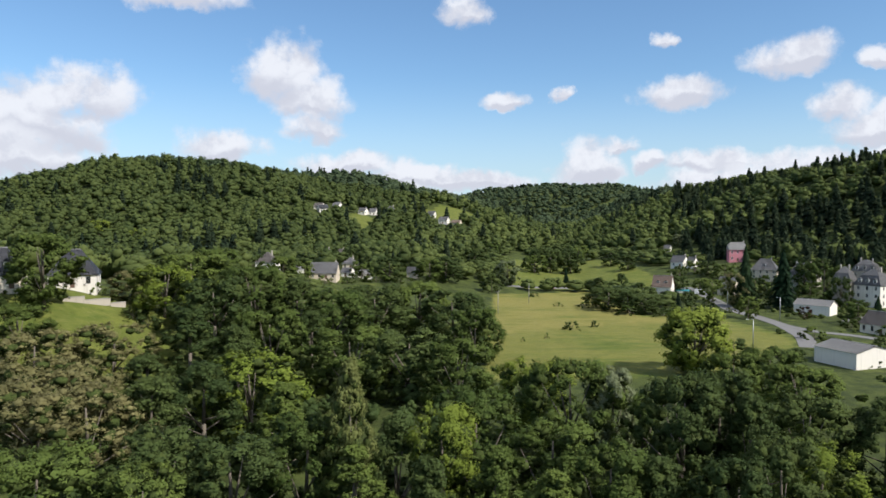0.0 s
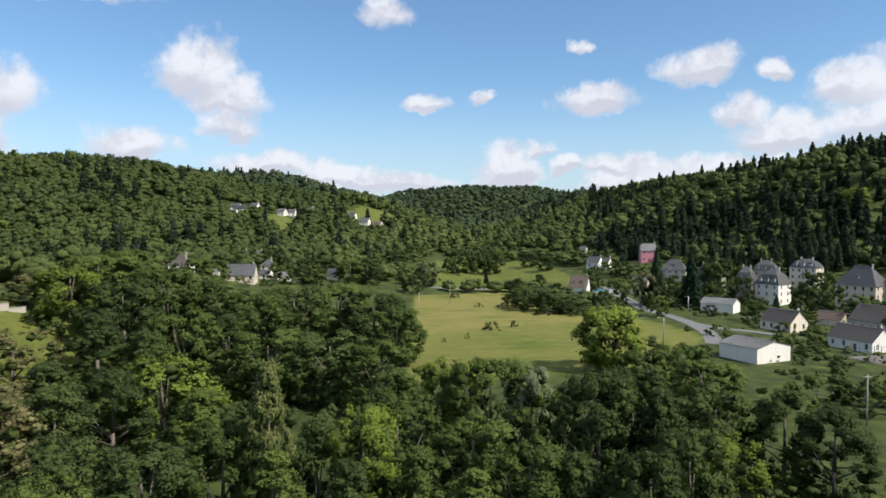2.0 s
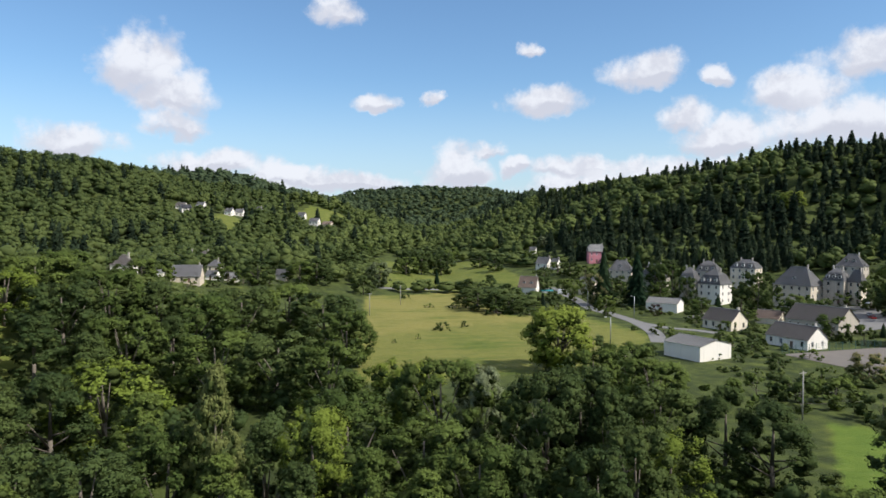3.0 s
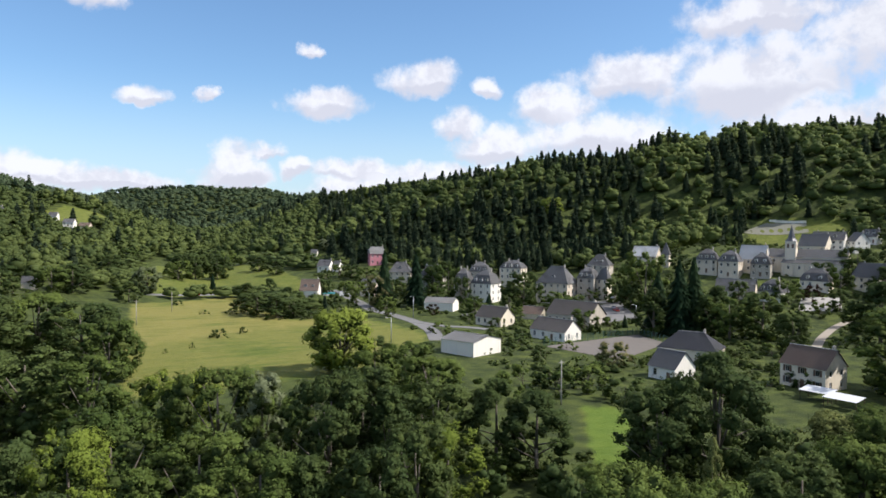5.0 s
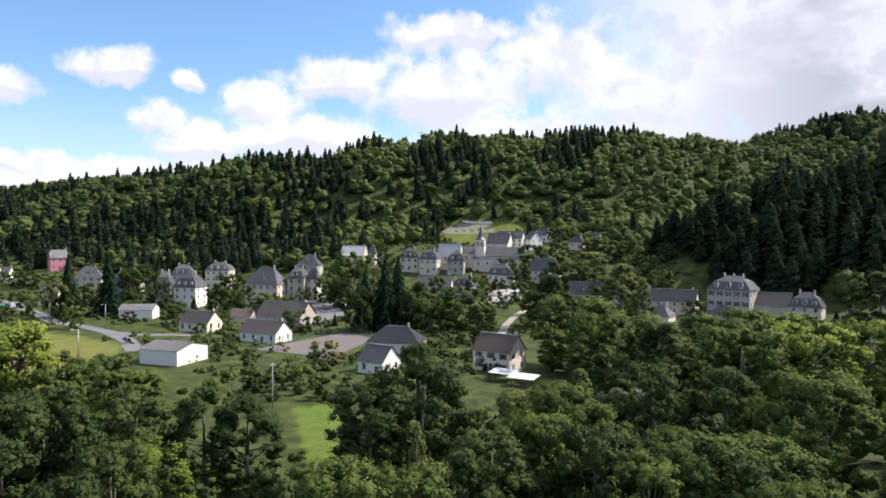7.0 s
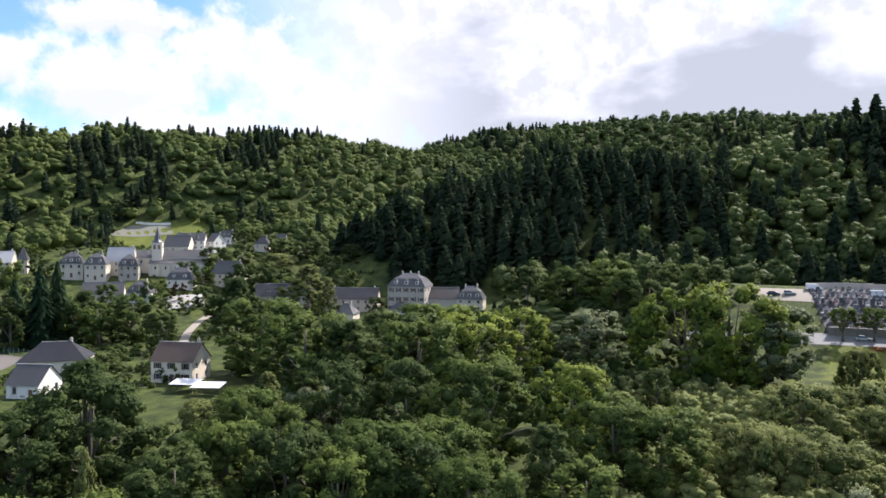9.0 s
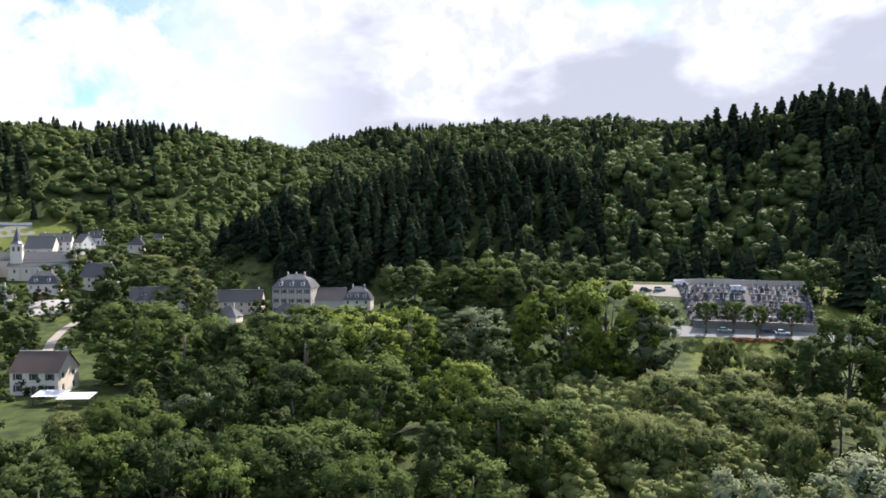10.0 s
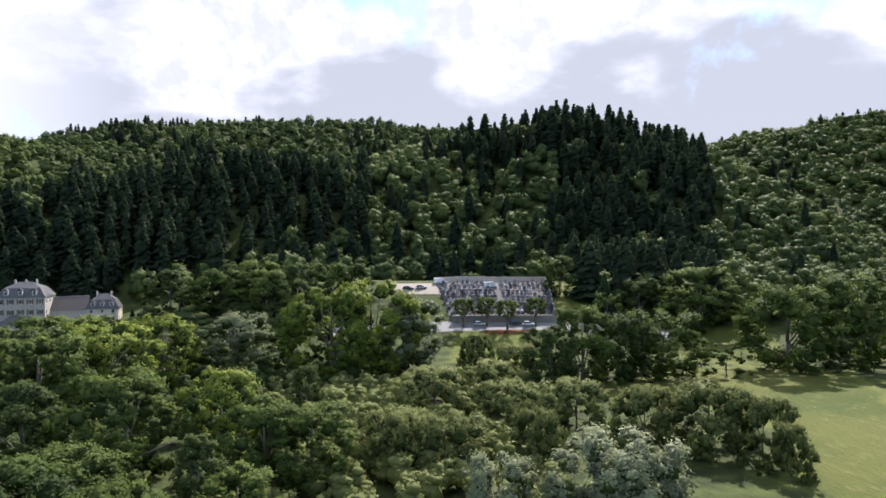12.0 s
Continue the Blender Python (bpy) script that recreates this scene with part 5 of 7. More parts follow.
    for j in range(dormers):
        cx = w * ((j + 0.5) / dormers - 0.5) * (0.86 if style != "hip" else 0.55)
        if style == "mansard":
            y0, z0, dh = -d / 2 + 0.25, eave + rise * 0.1, min(1.7, rise * 0.48)
        else:
            y0, z0, dh = -d / 2 + d * 0.16, eave + rise * 0.22, min(1.5, rise * 0.42)
        dorm = box_part("dormer", cx - 0.7, y0, z0, cx + 0.7, y0 + d * 0.24, z0 + dh, PAINT, root)
        m = Matrix.Translation((cx, y0 - 0.06, z0 + dh * 0.5)) @ Matrix.Diagonal((0.9, 1, dh * 0.75, 1))
        fit_in("window", WINDOW_FRAME, dorm, m)
        fit_in("pane", WINDOW_PANE, dorm, m @ Matrix.Diagonal((0.86, 0.5, 0.86, 1)))
        bm = bmesh.new()
        q = [bm.verts.new(p) for p in ((cx - 0.9, y0 - 0.2, z0 + dh - 0.05), (cx, y0 - 0.2, z0 + dh + 0.6), (cx, y0 + d * 0.36, z0 + dh + 0.6), (cx - 0.9, y0 + d * 0.3, z0 + dh - 0.05),
                                       (cx + 0.9, y0 - 0.2, z0 + dh - 0.05), (cx + 0.9, y0 + d * 0.3, z0 + dh - 0.05))]
        for f in ((0, 1, 2, 3), (1, 4, 5, 2), (0, 4, 1)):
            bm.faces.new([q[t] for t in f])
        bmesh.ops.solidify(bm, geom=bm.faces[:], thickness=0.08)
        part("dormer_roof", bm, ROOFS[roof], dorm)
    return root


house("white house with a steep brown tiled roof by the lane", 106.2, 361.9, -28, 9.1, 9.0, 4.8, 10.2, "gable", "white", "tile", 2, 1)
house("white house with a grey slate roof among trees", 139.0, 439.8, -43, 8.0, 8.0, 3.2, 7.1, "gable", "white", "slate", 0, 1)
house("small white house with a grey roof among trees", 143.6, 430.1, -43, 4.2, 7.0, 2.8, 6.3, "gable", "white", "slate", 0, 1)
house("pink house with a pale half-hipped roof", 170.2, 430.8, -12, 9.6, 9.0, 7.2, 11.5, "halfhip", "pink", "greysheet", 0, 1)
house("grey rendered house with a slate roof", 138.5, 360.0, -41, 8.1, 8.0, 4.8, 8.7, "gable", "beige", "slate", 0, 1)
house("grey house with a hipped slate roof behind conifers", 167.7, 385.0, -34, 13.0, 9.0, 5.3, 10.9, "hip", "beige", "slate", 1, 1)
house("slate-roofed grey house behind tall conifers", 173.2, 354.5, -38, 14.4, 10.0, 7.5, 14.0, "hip", "stone", "slate", 1, 2)
house("low white workshop with a pale sheet roof", 146.2, 289.0, -45, 13.5, 9.0, 3.9, 5.9, "gable", "white", "greysheet", 0, 0, openings=False)
house("cream bungalow with a dark tiled gable roof", 143.6, 237.4, -69, 12.3, 9.0, 3.3, 7.3, "gable", "cream", "greytile", 0, 1)
house("long white shed with a grey sheet roof", 104.9, 187.4, -69, 12.7, 13.0, 4.3, 5.8, "gable", "white", "greysheet", 0, 0, openings=False)
house("tall white house with a slate mansard roof", 184.6, 314.4, -60, 11.4, 11.0, 9.6, 16.3, "mansard", "white", "slate", 3, 1)
house("grey house with a slate hip roof and dormers", 175.6, 321.8, -44, 7.6, 10.0, 10.2, 16.9, "mansard", "stone", "slate", 2, 2)
house("slate-roofed townhouse with dormers behind others", 203.4, 353.2, -40, 11.4, 10.0, 8.0, 13.2, "mansard", "stone", "slate", 3, 2)
house("town house with a slate mansard roof and chimneys", 219.0, 342.6, -53, 12.9, 10.0, 10.0, 14.2, "mansard", "cream", "slate", 3, 2)
house("large beige house with a broad hipped slate roof", 212.1, 291.1, -64, 17.3, 12.0, 9.5, 17.5, "hip", "beige", "slate", 1, 1)
house("grey stone town house with white windows and slate roof", 225.5, 283.2, -57, 8.5, 10.0, 10.6, 15.8, "mansard", "stone", "slate", 3, 2)
house("beige town house end with a slate roof", 229.9, 276.7, -70, 6.1, 4.0, 10.0, 15.1, "hip", "cream", "slate", 0, 1)
house("grey house with a hipped slate roof on the slope", 256.2, 311.8, -54, 12.1, 10.0, 6.4, 12.1, "hip", "stone", "slate", 2, 1)
house("half-timbered house with a large grey roof", 175.3, 227.8, -70, 19.9, 12.0, 4.2, 9.2, "gable", "stone", "greytile", 0, 1)
house("small outbuilding with a brown tiled roof", 169.3, 248.7, -54, 8.7, 7.0, 2.3, 5.1, "gable", "cream", "tile", 0, 0, openings=False)
house("white bungalow with a brown-grey tiled roof", 144.6, 199.1, -74, 14.8, 9.0, 3.2, 7.0, "gable", "white", "greytile", 0, 1)
house("cream villa with a dark hipped roof and arched windows", 158.1, 151.1, -60, 16.5, 11.0, 3.4, 7.8, "hip", "cream", "darkslate", 0, 1)
house("white cottage with a grey slate gable roof", 132.6, 133.0, -83, 8.0, 8.0, 3.2, 7.1, "gable", "white", "slate", 0, 0)
house("cream two-storey house with a brown tiled gable roof", 155.4, 110.4, -87, 11.4, 8.5, 5.4, 9.5, "gable", "cream", "tile", 0, 1, True)
# sun glare on the slates is put into the pale roof colour
house("house on the slope, its slate roof coloured pale for sun glare", 282.2, 303.6, -60, 13.4, 10.0, 5.1, 10.5, "gable", "beige", "metal", 0, 1)
house("small turreted house with a pointed slate roof", 284.1, 290.6, -54, 4.0, 6.0, 6.6, 12.6, "hip", "beige", "slate", 0, 0)
house("beige town house with slate roof and dormers", 288.6, 265.5, -57, 10.3, 9.0, 6.9, 12.1, "mansard", "beige", "slate", 3, 1)
house("town house with a red shop front and slate roof", 292.5, 254.5, -64, 9.7, 9.0, 7.7, 13.0, "mansard", "beige", "slate", 2, 1)
# pale roof colour again carries the sun glare
house("house with sun glare coloured into its pale roof", 306.0, 251.4, -66, 12.3, 9.0, 6.5, 13.4, "gable", "cream", "metal", 0, 1)
house("grey town house with slate mansard and dormers", 302.2, 243.7, -61, 9.1, 9.0, 6.4, 11.7, "mansard", "stone", "slate", 2, 1)
house("low house with a long slate roof", 272.4, 233.5, -59, 17.0, 9.0, 2.7, 7.9, "gable", "cream", "slate", 0, 1)
house("white house with slate mansard and white dormers", 278.9, 218.5, -77, 10.2, 9.0, 3.9, 9.3, "mansard", "white", "slate", 3, 1)
house("small pinkish house with a slate mansard roof", 304.8, 215.8, -70, 12.4, 9.0, 3.8, 9.3, "mansard", "cream", "slate", 2, 2)
house("stone house with steep slate gables", 322.9, 200.2, -93, 13.6, 12.0, 5.9, 12.2, "gable", "cream", "slate", 0, 2)
house("white house with a long slate roof behind the church", 358.8, 247.0, -67, 15.6, 10.0, 5.3, 9.7, "gable", "white", "slate", 2, 2)
house("white gabled house behind the church", 366.3, 235.8, -107, 6.2, 9.0, 5.0, 9.7, "gable", "white", "slate", 0, 1)
house("white gabled house on the upper street", 386.3, 240.9, -88, 7.4, 4.9, 3.9, 7.8, "gable", "white", "slate", 2, 1)
house("slate-roofed house beside the church", 349.0, 248.1, -75, 13.5, 11.0, 4.3, 10.6, "gable", "cream", "slate", 0, 1)
house("beige house with a dark hipped slate roof", 385.6, 216.2, -76, 8.9, 9.0, 3.6, 8.2, "hip", "beige", "darkslate", 0, 1)
house("small white house on the slope", 410.2, 216.4, -82, 5.1, 3.2, 2.3, 4.8, "gable", "white", "slate", 0, 0)
house("long low building with a dark slate roof", 290.9, 152.1, -62, 25.3, 11.0, 6.5, 11.7, "gable", "beige", "darkslate", 3, 1)
house("small house with a steep dark pyramid roof", 335.1, 178.8, -72, 5.9, 8.0, 2.3, 6.2, "hip", "cream", "darkslate", 0, 0)
house("low building with a dark slate roof and chimneys", 281.1, 115.3, -78, 22.0, 11.0, 5.2, 9.6, "gable", "beige", "darkslate", 0, 2)
house("small hipped pavilion with a slate roof", 259.7, 109.5, -87, 8.5, 8.0, 3.0, 7.0, "hip", "cream", "slate", 0, 1, openings=False)
house("large stone mansion with hipped slate roof and chimneys", 280.3, 89.5, -90, 15.7, 12.0, 11.0, 15.9, "mansard", "stone", "slate", 3, 3, True)
house("low wing with a slate roof in front of the mansion", 275.6, 87.3, -77, 17.3, 8.0, 2.3, 5.5, "hip", "beige", "slate", 0, 0)
house("long low stone outbuilding with a slate roof", 285.3, 76.4, -80, 12.3, 9.0, 5.6, 10.0, "gable", "stone", "greytile", 0, 0, openings=False)
house("beige house with a slate mansard and dormers", 286.6, 65.1, -87, 11.0, 9.0, 5.3, 10.2, "mansard", "beige", "slate", 3, 2)
house("white house with a hipped dark slate roof and dormers", -94.0, 174.3, 20, 10.5, 9.0, 3.4, 9.3, "hip", "white", "darkslate", 2, 0)
house("house with a dark slate roof and dormer", -103.7, 161.2, 25, 8.9, 8.0, 3.4, 9.3, "hip", "cream", "darkslate", 2, 0)
house("white house with a hipped brown roof below the wood", -88.0, 333.6, -10, 8.4, 9.0, 5.4, 9.7, "hip", "white", "greytile", 0, 1)
house("long house with a blue-grey slate roof", -59.4, 324.4, -2, 12.2, 9.0, 2.9, 7.5, "gable", "beige", "slate", 0, 1)
house("low white house with orange awning", -51.6, 343.1, -11, 4.7, 7.0, 2.3, 4.4, "gable", "white", "slate", 0, 0)
house("small white outbuilding near a house", -72.9, 334.6, 2, 3.1, 1.9, 2.3, 3.9, "gable", "white", "greysheet", 0, 0, openings=False)
house("house with a brown roof and white walls", -79.8, 442.9, -10, 6.0, 8.0, 6.3, 10.2, "hip", "white", "slate", 0, 1)
house("house with a thatch-brown hipped roof", -74.1, 460.1, -11, 9.1, 9.0, 3.6, 8.1, "hip", "beige", "greytile", 0, 1)
house("white cottage standing in a pasture", -64.9, 573.9, -24, 5.9, 8.0, 3.7, 6.9, "gable", "white", "greytile", 0, 0)
house("barn with a pale blue-grey roof", -21.9, 376.3, -17, 5.7, 3.6, 3.0, 5.7, "gable", "beige", "slate", 0, 0, openings=False)
house("white house on the hillside", -119.6, 727.1, -16, 7.2, 9.0, 3.5, 6.9, "gable", "white", "slate", 0, 1)
house("white hillside house with a grey roof", -92.8, 725.6, -18, 7.2, 9.0, 3.5, 6.9, "gable", "white", "slate", 0, 1)
house("white hillside house beside others", -83.8, 733.0, -8, 7.2, 9.0, 3.5, 7.0, "gable", "white", "slate", 0, 1)
house("large white hillside house", -69.3, 780.5, -20, 11.7, 10.0, 3.7, 8.7, "hip", "white", "slate", 0, 1)
house("pale house in a clearing on the hill", -134.9, 709.9, -9, 8.6, 9.0, 2.8, 6.2, "gable", "white", "greytile", 0, 0)
house("pale house at the foot of the far wood", 2.5, 737.8, -20, 9.2, 9.0, 3.5, 6.4, "gable", "beige", "tile", 0, 0)
house("white garage with a low roof below the houses", -43.9, 350.6, -3, 6.3, 6.0, 2.3, 3.9, "gable", "white", "greysheet", 0, 0)
house("pinkish house with a white terrace", -56.7, 386.3, -12, 6.2, 8.0, 3.1, 6.1, "hip", "cream", "slate", 0, 1)
house("pale hillside house with a dark roof", -130.2, 702.8, 30, 9.6, 9.0, 3.4, 7.3, "gable", "white", "darkslate", 0, 0)
house("small white house high on the hill", -24.7, 784.4, -18, 7.7, 8.0, 3.1, 6.8, "gable", "white", "slate", 0, 0)
house("white house by trees on the far slope", -10.5, 745.0, -19, 9.3, 9.0, 3.6, 7.1, "gable", "white", "slate", 0, 0)
house("white house by the valley road", 171.3, 572.7, -27, 4.8, 8.0, 2.8, 5.6, "gable", "white", "slate", 0, 0)


# ------------------------------------------------------------------ roads, church, cemetery, vehicles and the rest
LANE = [(127.7, 379.0), (125.1, 345.1), (116.6, 300.1), (118.7, 276.7), (118.3, 256.2), (113.0, 230.2), (105.0, 210.5)]
LANE_FORK = [(118.3, 256.2), (121.9, 238.9), (129.6, 235.2), (134.2, 226.1)]
FAR_ROAD = [(27.8, 390.7), (48.4, 395.9), (74.0, 403.0), (91.1, 401.6), (107.3, 382.6), (127.7, 379.0)]
CAR_PARK = [(209.0, 265.6), (182.3, 222.4), (210.7, 230.2), (232.3, 268.3)]
COURT = [(131.0, 186.5), (137.5, 157.5), (171.0, 173.5), (176.0, 193.5)]
SQUARE = [(272.0, 201.0), (285.9, 190.0), (301.8, 202.1), (289.4, 212.1)]
DRIVE = [(203.6, 144.2), (228.3, 159.4), (256.7, 174.2), (274.9, 180.0)]
STREET = [(229.8, 267.5), (216.3, 277.2), (191.3, 280.0), (177.0, 287.8), (146.9, 266.6)]
MAIN_ROAD = [(237.0, -10.7), (233.1, -36.5), (231.2, -55.3), (227.5, -74.0), (223.8, -92.7), (215.8, -115.5), (208.0, -123.0)]
CEMETERY_FRONT = ((233.4, -55.8), (227.2, -91.0))
CEMETERY_BACK = ((266.3, -57.1), (266.6, -102.8))
LOT = [(259.1, -38.5), (253.0, -58.5), (267.0, -58.4), (271.7, -40.4)]
POLLARDS = [(229.7, -58.9), (228.8, -66.8), (225.3, -72.9), (225.4, -82.8)]
CARS = [(229.5, -64.3), (228.0, -76.5), (226.2, -80.5)]
LOT_CARS = [(265.8, -59.2), (260.5, -76.9), (261.3, -45.7), (261.1, -50.6)]
TOWN_CARS = [(232.8, 273.1), (237.7, 266.0), (218.6, 256.1), (215.4, 250.6)]
CHURCH = [(315.0, 227.7)]
LAMPS = [(121.9, 266.8), (86.7, 206.5), (118.6, 309.3), (187.7, 207.0), (176.5, 316.7)]
POLES = [(17.9, 290.2), (90.2, 121.9), (86.6, 206.5)]
TERRACE_PLOT = [(399.1, 340.8), (420.8, 303.9), (432.2, 314.5), (422.7, 335.6)]
CANOPIES = [(143.4, 100.6), (141.6, 93.5)]
HEDGE_FLOWERS = [(223.7, -64.6), (220.6, -81.5)]
VAN = [(125.0, 361.4)]
POOL = [(118.6, 370.1)]
RED_CAR = [(53.6, 389.2)]
BRIDGE = [(160.1, 5.6), (161.3, 1.1)]
GARDEN_WALL = [(-90.1, 161.4), (-86.4, 164.2), (-82.3, 168.1), (-80.1, 171.2)]


def flat_strip(name, line, width, mat, label, category, lift=0.07, step=3.0):
    """A road draped over the ground, with a small edge."""
    pts = [Vector((*p, 0)) for p in line]
    dense = []
    for a, b in zip(pts, pts[1:]):
        n = max(1, int((b - a).length / step))
        dense += [a.lerp(b, i / n) for i in range(n)]
    dense.append(pts[-1])
    for _ in range(3):
        dense = [dense[0]] + [(dense[i - 1] + dense[i] * 2 + dense[i + 1]) / 4 for i in range(1, len(dense) - 1)] + [dense[-1]]
    verts, faces = [], []
    for i, p in enumerate(dense):
        t = (dense[min(i + 1, len(dense) - 1)] - dense[max(i - 1, 0)]).normalized()
        s = Vector((t.y, -t.x, 0))
        for k in (-1.0, -0.5, 0.0, 0.5, 1.0):
            q = p + s * k * width / 2
            verts.append((q.x, q.y, float(ground(q.x, q.y)) + lift))
        for k in (-1, 1):
            q = p + s * k * (width / 2 + 0.02)
            verts.append((q.x, q.y, float(ground(q.x, q.y)) - 0.2))
    for i in range(len(dense) - 1):
        a, b = i * 7, i * 7 + 7
        faces += [(a + k, b + k, b + k + 1, a + k + 1) for k in range(4)]
        faces += [(a + 5, b + 5, b, a), (a + 4, b + 4, b + 6, a + 6)]
    tagged(solid(name, verts, faces, mat), label, category, kind="structure")


def flat_plot(name, corners, mat, label, category, lift=0.09, n=14):
    """A four-cornered plot draped over the ground."""
    a, b, c, d = [Vector((*p, 0)) for p in corners]
    verts, faces = [], []
    for i in range(n + 1):
        for j in range(n + 1):
            q = a.lerp(b, i / n).lerp(d.lerp(c, i / n), j / n)
            verts.append((q.x, q.y, float(ground(q.x, q.y)) + lift))
    for i in range(n):
        for j in range(n):
            k = i * (n + 1) + j
            faces.append((k, k + n + 1, k + n + 2, k + 1))
    tagged(solid(name, verts, faces, mat), label, category, kind="structure")


def low_wall(name, line, height, thick, mat, label, cap=None):
    """A free-standing wall along a line, with a coping."""
    root = new(name)
    tagged(root, label, "wall", kind="structure")
    bm, bc = bmesh.new(), bmesh.new()
    for p, q in zip(line, line[1:]):
        p, q = Vector((*p, 0)), Vector((*q, 0))
        n = max(1, int((q - p).length / 4))
        for i in range(n):
            a, b = p.lerp(q, i / n), p.lerp(q, (i + 1) / n)
            za, zb = float(ground(a.x, a.y)), float(ground(b.x, b.y))
            z = max(za, zb)
            m = Matrix.Translation(((a + b) / 2).to_tuple()) @ Matrix.Rotation(math.atan2(b.y - a.y, b.x - a.x), 4, "Z")
            L = (b - a).length
            bmesh.ops.create_cube(bm, size=1, matrix=m @ Matrix.Translation((0, 0, z + height / 2 - 0.5)) @ Matrix.Diagonal((L, thick, height + 1, 1)))
            bmesh.ops.create_cube(bc, size=1, matrix=m @ Matrix.Translation((0, 0, z + height + 0.05)) @ Matrix.Diagonal((L, thick + 0.14, 0.1, 1)))
    part("masonry", bm, mat, root)
    part("coping", bc, cap or PAVING, root)


flat_strip("lane", LANE, 5.5, ASPHALT, "grey asphalt lane along the meadow", "road")
flat_strip("side_lane", LANE_FORK, 4.5, ASPHALT, "short grey side lane between gardens", "road", 0.11)
flat_strip("far_road", FAR_ROAD, 5.0, ASPHALT, "grey country road beyond the field", "road")
flat_strip("village_street", STREET, 6.0, ASPHALT, "grey village street between houses", "road", 0.12)
# main road: worn asphalt with the sunlight on it put into a paler colour
flat_strip("main_road", MAIN_ROAD, 6.5, plain("worn_asphalt", (0.26, 0.25, 0.235), 0.85, 0, 0.15, 0.8), "pale asphalt road in front of the cemetery", "road")
flat_strip("garden_drive", DRIVE, 3.0, GRAVEL, "sandy garden drive on the slope", "path")
flat_plot("car_park", CAR_PARK, ASPHALT, "grey asphalt car park between houses", "car park", 0.16)
flat_plot("sports_court", COURT, plain("worn_court", (0.15, 0.132, 0.115), 0.9, 0, 0.2, 0.3), "worn grey-brown sports court", "court")
flat_plot("village_square", SQUARE, PAVING, "pale paved village square", "square")
flat_plot("cemetery_lot", LOT, GRAVEL, "gravel parking lot beside the cemetery", "car park")
flat_plot("hill_terrace", TERRACE_PLOT, plain("mossy_gravel", (0.20, 0.195, 0.15), 0.95, 0, 0.25, 0.6), "grey gravel terrace above the church", "terrace", 0.25)
low_wall("terrace_wall", [TERRACE_PLOT[3], TERRACE_PLOT[2]], 1.6, 0.4, WALLS["white"], "white wall of the terrace above the church")
low_wall("garden_wall", GARDEN_WALL, 0.7, 0.4, WALLS["stone"], "pale low wall below a house on the bank")
low_wall("stream_wall", BRIDGE, 1.2, 0.5, WALLS["stone"], "grey stone wall by the stream")


